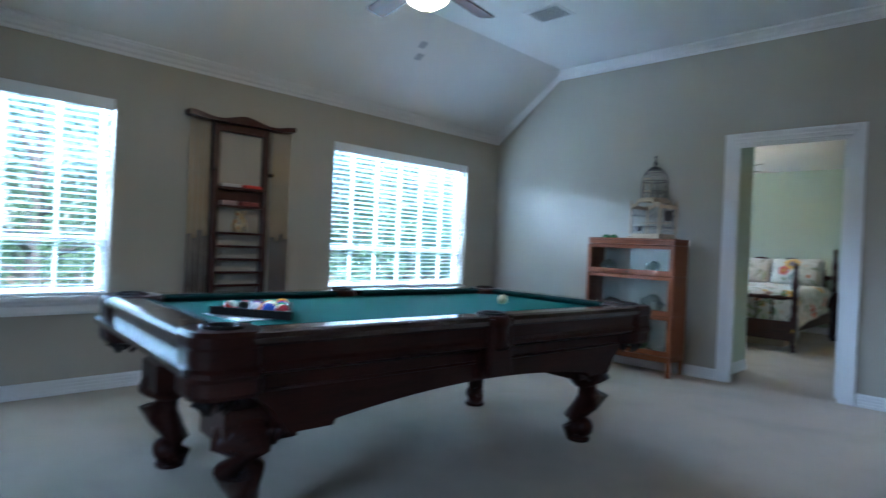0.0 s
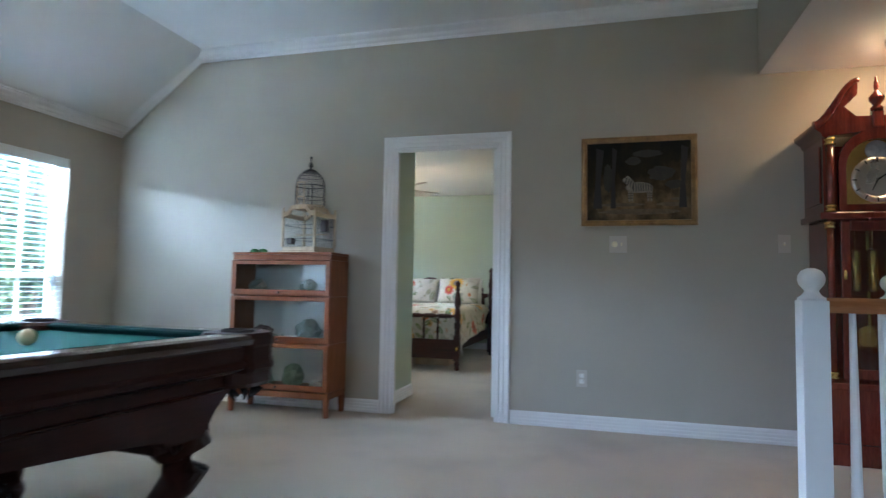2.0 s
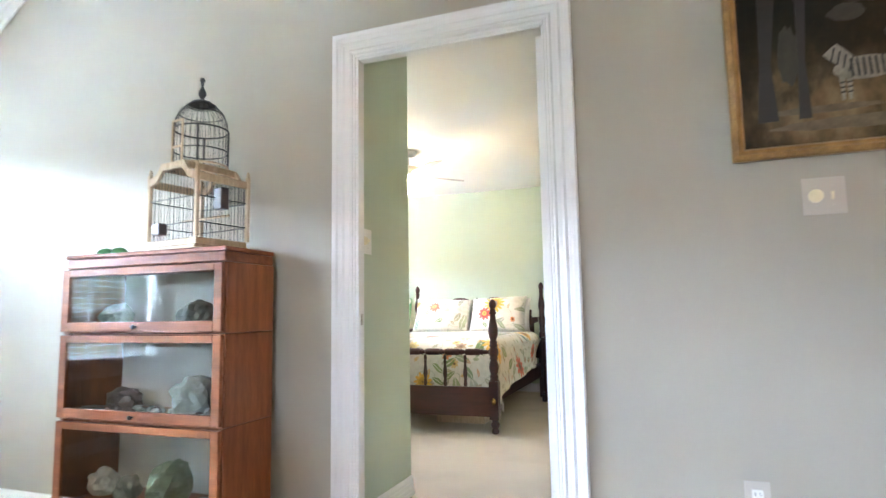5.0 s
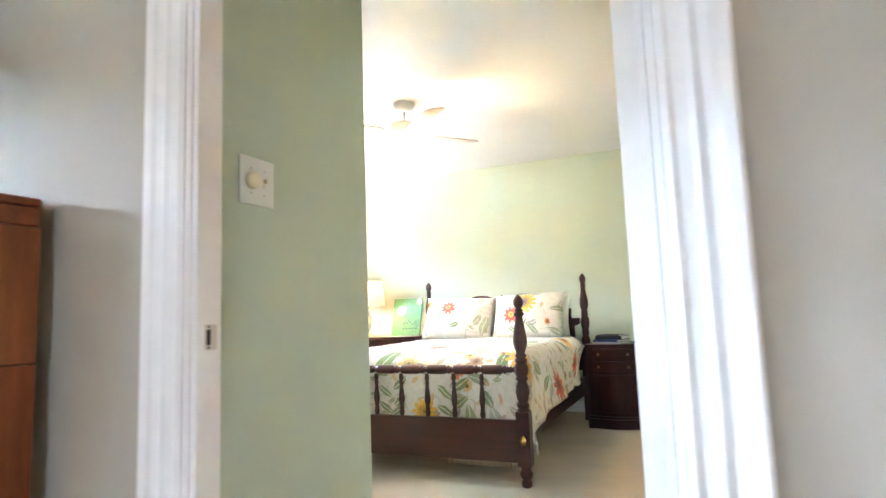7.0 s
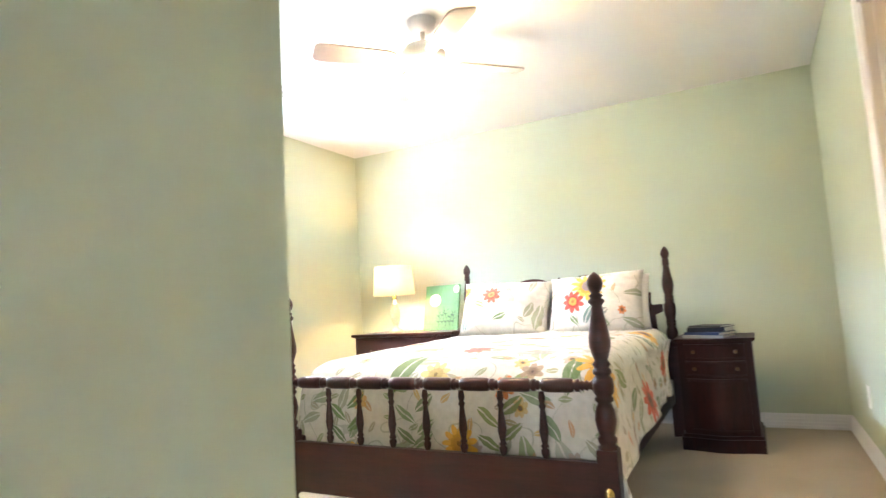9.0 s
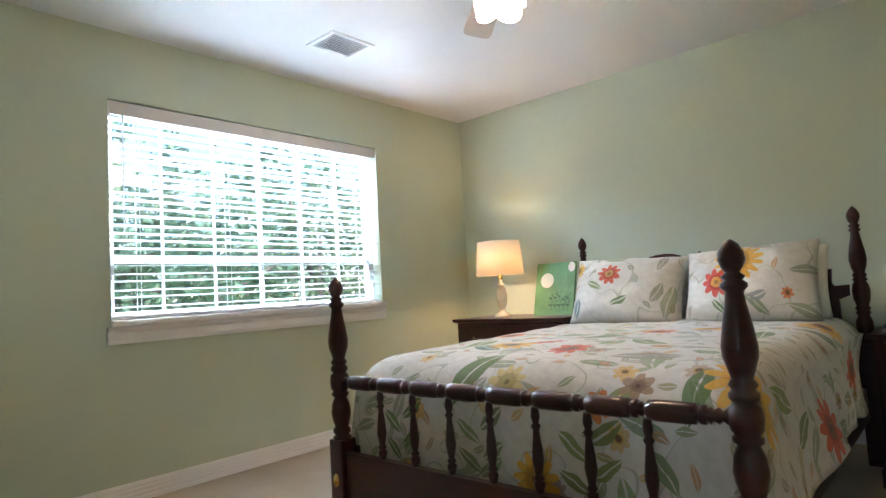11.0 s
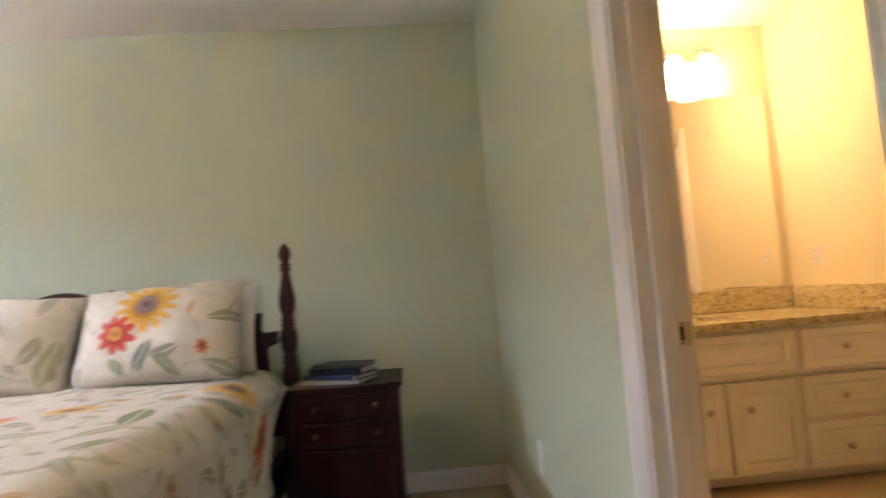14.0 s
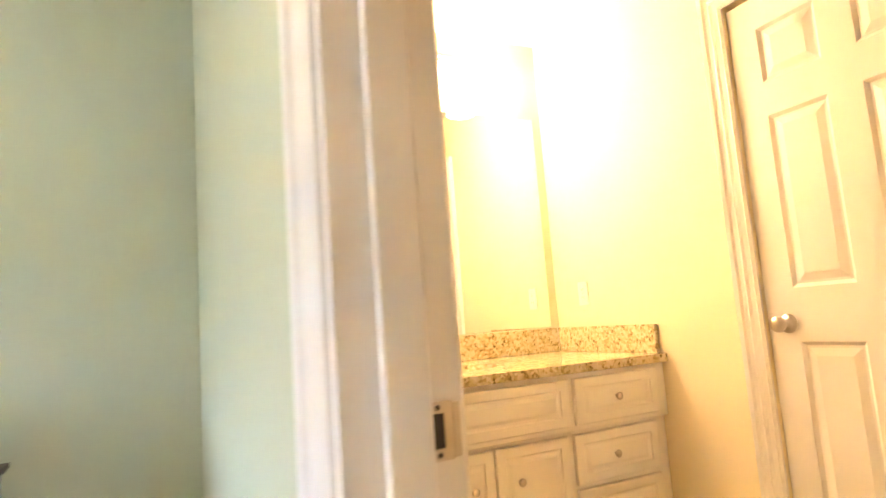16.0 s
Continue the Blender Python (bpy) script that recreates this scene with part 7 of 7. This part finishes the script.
PAGES = surface("paper_pages", (0.70, 0.66, 0.57), 0.8, 0.05, 3, 300, 0.2, 0.001)
z = 0.6585
for i, (w, d, h, c, a, lab) in enumerate(((0.25, 0.185, 0.014, (0.32, 0.33, 0.33), -20, "thin pale grey book"), (0.24, 0.175, 0.018, (0.03, 0.05, 0.12), -30, "blue book"), (0.225, 0.17, 0.028, (0.015, 0.018, 0.03), -16, "thick dark navy book"), (0.21, 0.16, 0.010, (0.05, 0.055, 0.055), -26, "thin dark grey book"))):
    bk = thing("book", pose(-1.50 + 0.006 * i, 9.83 + 0.004 * i, z, 0, 0, a), lab + " stacked on the bedside cabinet", "book", "stacked books")
    cover = surface("book_cover", c, 0.6, 0.1, 8, 80, 0.03, 0.001, spec=0.12)
    part("cover", boxes((-w / 2, w / 2, -d / 2, d / 2, 0, 0.002), (-w / 2, w / 2, -d / 2, d / 2, h - 0.002, h), (-w / 2, w / 2, -d / 2, -d / 2 + 0.003, 0.002, h - 0.002)), cover, bk)
    part("page_block", boxes((-w / 2 + 0.004, w / 2 - 0.004, -d / 2 + 0.0035, d / 2 - 0.004, 0.0022, h - 0.0022)), PAGES, bk)
    z += h + 0.0003

# bedroom fan, vent, plates
WHITEBLADE = surface("white_fan_blade", (0.40, 0.35, 0.31), 0.5, 0.06, 4, 60, 0.02, 0.001)
LITGLASS = glow("lit_fan_glass", (1.0, 0.76, 0.45), 22.0)
ceiling_fan(pose(-2.62, 8.40, BED_CEIL), 0.20, 4, 0.565, 48, WHITEBLADE, TRIM, LITGLASS, "white four-blade bedroom ceiling fan with lit glass shades", 0, 4)
ceiling_vent(-4.055, -3.805, 8.49, 8.80, BED_CEIL, "white slatted air vent in the bedroom ceiling")
wall_plate(pose(STUB_X, 5.908, 1.275, 0, 0, 90), "dimmer", "white double plate with an ivory dimmer knob by the bedroom door")
wall_plate(pose(BED_E, 9.62, 0.34, 0, 0, -90), "outlet", "white power outlet low on the sage wall")
strike_plate(bed_way, pose(-1.6478, 5.640, 0.917) @ pose(0, 0, 0, 0, 0, -90) @ pose(0, 0, 0, 0, 180, 0))
strike_plate(bath_way, pose(-0.667, BDOOR[1] - 0.0122, 0.865) @ pose(0, 0, 0, 0, 0, 180) @ pose(0, 0, 0, 0, 180, 0))


# ---- panelled doors ----
def knob_set(parent, x, z, t, mat):
    for s, y in ((-1, 0.0), (1, t)):
        bm = bmesh.new()
        turned(bm, [(0.033, 0), (0.033, 0.004), (0.026, 0.010), (0.013, 0.014), (0.011, 0.034), (0.020, 0.040), (0.027, 0.050), (0.027, 0.060), (0.020, 0.069), (0.008, 0.072), (0.002, 0.073)], pose(x, y, z, 90 if s < 0 else -90), 22)
        part("door_knob", bm, mat, parent, "brushed metal door knob")


def panel_door(name, m, w, label, knob_at, knob_z, leaf=0):
    t, H = 0.035, 2.015
    ob = thing(name, m, label, "door", kind="structure")
    st, mid = 0.105, 0.105
    zs = [(0.20, 0.80), (0.98, 1.58), (1.70, 1.90)]
    xs = [(st, w / 2 - mid / 2), (w / 2 + mid / 2, w - st)]
    bm = bmesh.new()
    for a, b in ((0, st), (w - st, w), (w / 2 - mid / 2, w / 2 + mid / 2)):
        box(bm, a, b, 0, t, 0.012, H)
    edges = [0.012] + [q for p in zs for q in p] + [H]
    for x0, x1 in xs:
        for i in range(0, len(edges), 2):
            box(bm, x0, x1, 0, t, edges[i], edges[i + 1])
    bmesh.ops.remove_doubles(bm, verts=bm.verts, dist=1e-4)
    part("stiles_and_rails", bm, TRIM, ob)
    for x0, x1 in xs:
        for z0, z1 in zs:
            bm = bmesh.new()
            for y, s in ((0, 1), (t, -1)):
                loops = []
                for inset, dep in ((0.0, 0.0), (0.012, 0.010), (0.020, 0.010), (0.045, 0.003)):
                    loops.append([bm.verts.new((x, y + s * dep, z)) for x, z in ((x0 + inset, z0 + inset), (x1 - inset, z0 + inset), (x1 - inset, z1 - inset), (x0 + inset, z1 - inset))])
                for p, q in zip(loops, loops[1:]):
                    for i in range(4):
                        bm.faces.new((p[i], p[(i + 1) % 4], q[(i + 1) % 4], q[i]))
                bm.faces.new(loops[-1])
            bmesh.ops.recalc_face_normals(bm, faces=bm.faces)
            part("panel", bm, TRIM, ob)
    knob_set(ob, knob_at, knob_z, t, NICKEL)
    hx = 0.0 if knob_at > w / 2 else w
    for z in (0.24, 1.06, 1.80):
        bm = bmesh.new()
        if leaf:
            box(bm, hx - 0.002, hx - 0.0002, -leaf, t - 0.004, z - 0.05, z + 0.05)
        turned(bm, [(0.006, z - 0.045), (0.006, z + 0.045)], pose(hx, -0.004, 0), 10)
        part("hinge", bm, TRIM, ob)
    return ob


panel_door("door_3", pose(-0.869, 5.696, 0, 0, 0, 86.8), 0.775, "white six-panel bedroom door standing open", 0.71, 0.905, 0.014)

# ---- bathroom ----
panel_door("door_4", pose(BATH_E + 0.012, 9.467, 0, 0, 0, -90), 0.724, "white six-panel bathroom door, closed, with metal knob", 0.072, 0.862)
closet_way = thing("door_5", Matrix(), "white fluted casing round the closed bathroom door", "door frame", kind="structure")
bm = bmesh.new()
casing(bm, "x", BATH_E, -1, 8.74, 9.47, 2.03)
part("casing", bm, TRIM, closet_way)
part("jamb_liner", boxes((BATH_E + 0.055, BATH_E + 0.12, 8.74, 9.47, 0, 2.03)), TRIM, closet_way)


def vanity():
    ob = thing("vanity_cabinet", Matrix(), "white painted bathroom vanity with drawers and doors", "vanity")
    x0, x1 = BATH_W + 0.003, BATH_E - 0.003
    part("body", boxes((x0, x1, 9.99, BATH_N - 0.003, 0.055, 0.50)), VANITY, ob)
    part("upper_body", boxes((x0, x1, 9.962, BATH_N - 0.003, 0.502, 0.718), bevel=0.003), VANITY, ob)
    part("toe_kick", boxes((x0, x1, 10.06, BATH_N - 0.003, 0.005, 0.054)), VANITY, ob)

    def front(name, a, b, z0, z1, y, knob=None):
        bm = bmesh.new()
        loops = []
        for inset, dep in ((0.0, 0.0), (0.0, 0.016), (0.004, 0.019), (0.036, 0.019), (0.041, 0.0145), (0.050, 0.0145), (0.062, 0.018)):
            loops.append([bm.verts.new((x, y - dep, z)) for x, z in ((a + inset, z0 + inset), (b - inset, z0 + inset), (b - inset, z1 - inset), (a + inset, z1 - inset))])
        for p, q in zip(loops, loops[1:]):
            for i in range(4):
                bm.faces.new((p[i], p[(i + 1) % 4], q[(i + 1) % 4], q[i]))
        bm.faces.new(loops[-1])
        bmesh.ops.recalc_face_normals(bm, faces=bm.faces)
        d = part(name, bm, VANITY, ob)
        if knob:
            bm = bmesh.new()
            turned(bm, [(0.006, 0), (0.006, 0.010), (0.014, 0.016), (0.015, 0.022), (0.010, 0.027), (0.002, 0.028)], pose(knob[0], y - 0.0165, knob[1], 90), 16)
            part("knob", bm, NICKEL, d, "satin nickel knob")
    front("drawer", 0.545, 0.965, 0.525, 0.700, 9.961, (0.745, 0.614))
    front("false_front", -0.14, 0.515, 0.525, 0.700, 9.961)
    front("false_front", -0.60, -0.17, 0.525, 0.700, 9.961)
    front("drawer", 0.545, 0.965, 0.300, 0.485, 9.989, (0.735, 0.392))
    front("drawer", 0.545, 0.965, 0.075, 0.280, 9.989, (0.735, 0.167))
    front("door", 0.195, 0.515, 0.075, 0.485, 9.989, (0.285, 0.362))
    front("door", -0.14, 0.185, 0.075, 0.485, 9.989, (0.095, 0.362))
    front("door", -0.60, -0.17, 0.075, 0.485, 9.989, (-0.21, 0.362))
    return ob


vanity()
SX, SY, SRX, SRY = 0.19, 10.29, 0.215, 0.155
bm = bmesh.new()
k = 48
x0, x1, y0, y1 = BATH_W + 0.004, BATH_E - 0.004, 9.932, BATH_N - 0.004
inner, outer = [], []
for i in range(k):
    a = 2 * math.pi * i / k
    c, s = math.cos(a), math.sin(a)
    inner.append((SX + SRX * c, SY + SRY * s))
    tx = ((x1 if c > 0 else x0) - SX) / c if abs(c) > 1e-6 else 1e9
    ty = ((y1 if s > 0 else y0) - SY) / s if abs(s) > 1e-6 else 1e9
    q = min(tx, ty)
    outer.append((SX + q * c, SY + q * s))
for cx, cy in ((x0, y0), (x1, y0), (x1, y1), (x0, y1)):
    j = min(range(k), key=lambda i: (outer[i][0] - cx) ** 2 + (outer[i][1] - cy) ** 2)
    outer[j] = (cx, cy)
rings = [[bm.verts.new((*p, z)) for p in pts] for pts, z in ((inner, 0.721), (inner, 0.755), (outer, 0.755), (outer, 0.721))]
for p, q in zip(rings, rings[1:] + rings[:1]):
    for i in range(k):
        bm.faces.new((p[i], p[(i + 1) % k], q[(i + 1) % k], q[i]))
bmesh.ops.recalc_face_normals(bm, faces=bm.faces)
top = thing("countertop", Matrix(), "speckled tan granite vanity top with backsplash", "countertop")
part("slab", bm, GRANITE, top)
part("backsplash", boxes((x0, x1 - 0.024, y1 - 0.02, y1, 0.7555, 0.877), bevel=0.003), GRANITE, top)
part("side_splash", boxes((x1 - 0.022, x1, 9.965, y1 - 0.0205, 0.7555, 0.877), bevel=0.003), GRANITE, top)
bm = bmesh.new()
turned(bm, [(0.03, 0.60), (0.12, 0.605), (0.18, 0.64), (0.21, 0.70), (0.216, 0.7205), (0.228, 0.7205), (0.225, 0.69), (0.19, 0.62), (0.12, 0.59), (0.03, 0.585)], pose(SX, SY, 0) @ Matrix.Diagonal((1, 0.725, 1, 1)), 40)
tagged(part("sink_basin", bm, surface("white_porcelain", (0.82, 0.81, 0.77), 0.1, 0.02, 5, 60, 0, 0.001)), "white oval porcelain undermount sink", "sink")
tap = thing("faucet", pose(SX + 0.0, SY + 0.215, 0.7555), "polished chrome bathroom faucet with lever", "faucet")
bm = bmesh.new()
turned(bm, [(0.026, 0), (0.026, 0.006), (0.018, 0.014), (0.016, 0.06), (0.017, 0.075)], None, 18)
tube(bm, [(0, 0, 0.06), (0, -0.01, 0.10), (0, -0.045, 0.128), (0, -0.09, 0.128), (0, -0.12, 0.105), (0, -0.124, 0.09)], [0.014, 0.013, 0.012, 0.011, 0.011, 0.010], 12)
part("spout", bm, CHROME, tap)
for s in (-1, 1):
    bm = bmesh.new()
    turned(bm, [(0.022, 0), (0.022, 0.006), (0.014, 0.014), (0.013, 0.045), (0.017, 0.055), (0.006, 0.062)], pose(s * 0.10, 0, 0), 16)
    tube(bm, [(s * 0.10, 0, 0.055), (s * 0.15, -0.01, 0.07)], [0.007, 0.005], 8)
    part("tap_lever", bm, CHROME, tap)
mirror = thing("wall_mirror", Matrix(), "large frameless mirror over the bathroom vanity", "mirror")
part("mirror_glass", boxes((BATH_W + 0.05, 0.977, BATH_N - 0.008, BATH_N - 0.003, 0.881, 2.012), bevel=0.002), MIRROR, mirror)
part("backing", boxes((BATH_W + 0.052, 0.975, BATH_N - 0.0028, BATH_N, 0.883, 2.010)), NICKEL, mirror)
bar = thing("vanity_light", pose(0.30, BATH_N, 2.26), "chrome vanity light bar with four lit glass shades", "wall light")
part("back_plate", boxes((-0.40, 0.40, -0.03, 0, -0.045, 0.045), bevel=0.008, seg=2), NICKEL, bar)
LITBATH = glow("lit_vanity_glass", (1.0, 0.70, 0.34), 11.0)
for x in (-0.30, -0.10, 0.10, 0.30):
    bm = bmesh.new()
    tube(bm, [(x, -0.03, 0), (x, -0.09, 0.01), (x, -0.12, -0.01), (x, -0.12, -0.035)], 0.008, 8)
    arm = part("lamp_arm", bm, NICKEL, bar)
    bm = bmesh.new()
    turned(bm, [(0.052, -0.215), (0.078, -0.21), (0.070, -0.16), (0.055, -0.10), (0.036, -0.055), (0.024, -0.035)], pose(x, -0.12, 0), 22)
    part("shade", bm, LITBATH, arm, "glowing bell-shaped glass shade")
wall_plate(pose(BATH_E, 10.43, 1.04, 0, 0, -90), "outlet", "white power outlet above the granite splash")
# ---- outdoors, seen through the blinds ----
def grass_mat():
    m = bpy.data.materials.new("lawn")
    nt, n, l, b = nodes_of(m)
    a = tex(nt, "ShaderNodeTexNoise", 0.25, detail=6.0)
    l.new(ramp(nt, a.outputs[0], [(0.3, (0.05, 0.09, 0.025)), (0.7, (0.12, 0.17, 0.05))]), b.inputs["Base Color"])
    b.inputs["Roughness"].default_value = 0.95
    return m


GROUND = -2.9
bm = bmesh.new()
turned(bm, [(900, -0.3), (900, 0.0)], None, 64)
g = tagged(part("ground", bm, grass_mat()), "green lawn below the upstairs windows", "ground", kind="structure")
g.matrix_world = pose(-20, 5, GROUND)


def leaf_mat(name, c):
    m = bpy.data.materials.new(name)
    nt, n, l, b = nodes_of(m)
    geo = n.new("ShaderNodeNewGeometry")
    col = ramp(nt, geo.outputs["Random Per Island"], [(0.0, shade(c, 0.6)), (0.5, c), (1.0, shade(c, 1.7))])
    df, tr, gl = n.new("ShaderNodeBsdfDiffuse"), n.new("ShaderNodeBsdfTranslucent"), n.new("ShaderNodeBsdfGlossy")
    gl.inputs["Roughness"].default_value = 0.35
    l.new(col, df.inputs[0])
    l.new(col, tr.inputs[0])
    m1, m2 = n.new("ShaderNodeMixShader"), n.new("ShaderNodeMixShader")
    m1.inputs[0].default_value, m2.inputs[0].default_value = 0.4, 0.06
    l.new(df.outputs[0], m1.inputs[1])
    l.new(tr.outputs[0], m1.inputs[2])
    l.new(m1.outputs[0], m2.inputs[1])
    l.new(gl.outputs[0], m2.inputs[2])
    l.new(m2.outputs[0], n["Material Output"].inputs[0])
    return m


LEAVES = [leaf_mat("oak_leaves", (0.15, 0.21, 0.11)), leaf_mat("dark_leaves", (0.11, 0.18, 0.11)), leaf_mat("pale_leaves", (0.17, 0.23, 0.13))]
BARK = surface("grey_bark", (0.16, 0.13, 0.11), 0.9, 0.3, 3, 25, 0.8, 0.03)


def tree(x, y, h, spread, seed, leaves=5200):
    rnd = random.Random(seed)
    ob = thing("tree", pose(x, y, GROUND), "leafy green garden tree with a grey trunk", "tree", "garden trees")
    bm = bmesh.new()
    lean = Vector((rnd.uniform(-0.4, 0.4), rnd.uniform(-0.4, 0.4), 0))
    top = Vector((0, 0, h * 0.72)) + lean
    tube(bm, [(0, 0, 0), Vector((0, 0, h * 0.2)) + lean * 0.2, Vector((0, 0, h * 0.45)) + lean * 0.6, top], [0.024 * h, 0.018 * h, 0.013 * h, 0.004 * h], 10)
    part("trunk", bm, BARK, ob)
    tips = []
    for k in range(9):
        a = 2 * math.pi * k / 9 + rnd.uniform(-0.3, 0.3)
        z0 = h * rnd.uniform(0.24, 0.6)
        p0 = Vector((0, 0, z0)) + lean * (z0 / h)
        d = Vector((math.cos(a), math.sin(a), rnd.uniform(0.25, 0.8)))
        ln = spread * rnd.uniform(0.6, 0.95)
        p1, p2 = p0 + d * ln * 0.5, p0 + d * ln + Vector((0, 0, rnd.uniform(-0.2, 0.4)))
        bm = bmesh.new()
        tube(bm, [p0, p1, p2], [0.008 * h, 0.005 * h, 0.002 * h], 6)
        part("limb", bm, BARK, ob)
        tips += [p1, p2, (p1 + p2) / 2]
    tips.append(top)
    clumps = []
    for k in range(70):
        t = tips[k % len(tips)]
        clumps.append((t + Vector((rnd.gauss(0, 1), rnd.gauss(0, 1), rnd.gauss(0, 0.8))) * spread * 0.24, rnd.uniform(0.25, 0.5) * spread * 0.5))
    verts, faces = [], []
    for k in range(leaves):
        c, r = clumps[rnd.randrange(len(clumps))]
        d = Vector((rnd.gauss(0, 1), rnd.gauss(0, 1), rnd.gauss(0, 1))).normalized()
        p = c + d * r * rnd.random() ** 0.4
        s = rnd.uniform(0.05, 0.10)
        u = Vector((rnd.gauss(0, 1), rnd.gauss(0, 1), rnd.gauss(0, 0.6))).normalized()
        v = u.orthogonal().normalized()
        w = u.cross(v)
        i = len(verts)
        verts += [p - u * s, p + v * s * 0.5 + w * s * 0.15, p + u * s, p - v * s * 0.5 + w * s * 0.15]
        faces += [(i, i + 1, i + 2), (i, i + 2, i + 3)]
    me = bpy.data.meshes.new("crown")
    me.from_pydata([tuple(v) for v in verts], [], faces)
    me.materials.append(LEAVES[seed % 3])
    cr = new("crown", me)
    cr.parent = ob
    return ob


for i, (x, y, h, s) in enumerate(((-9.5, 5.6, 7.5, 3.0), (-12.5, 2.6, 8.5, 3.4), (-9.6, 9.2, 7.6, 3.0), (-12.0, 12.6, 8.0, 3.2), (-17.0, -0.6, 8.0, 3.4), (-17.5, 7.6, 9.5, 3.8), (-10.5, 13.0, 7.0, 2.8), (-20.0, 4.0, 9.0, 3.8), (-21.0, 14.0, 9.0, 3.8), (-12.5, -4.2, 7.5, 2.6))):
    tree(x, y, h, s, 11 + i)

FENCEWOOD = wood("weathered_fence_board", (0.16, 0.10, 0.07), (0.34, 0.24, 0.18), (6, 6, 0.6), 3.0, 0.9, 0.0)
fence = thing("fence", pose(-31, 0, GROUND), "weathered brown board fence at the end of the lawn", "fence")
part("rail", boxes((-0.08, -0.02, -30, 40, 0.35, 0.44), (-0.08, -0.02, -30, 40, 1.35, 1.44)), FENCEWOOD, fence)
bm = bmesh.new()
prism(bm, [(-0.145, 0.03), (0.145, 0.03), (0.145, 1.78), (0.10, 1.83), (-0.10, 1.83), (-0.145, 1.78)], "x", -0.018, 0.0)
first = part("board", bm, FENCEWOOD, fence)
first.matrix_basis = pose(0, -30, 0)
for i in range(1, 230):
    share("board", first.data, pose(random.uniform(-0.01, 0.01), -30 + i * 0.305, random.uniform(-0.02, 0.02)), fence)
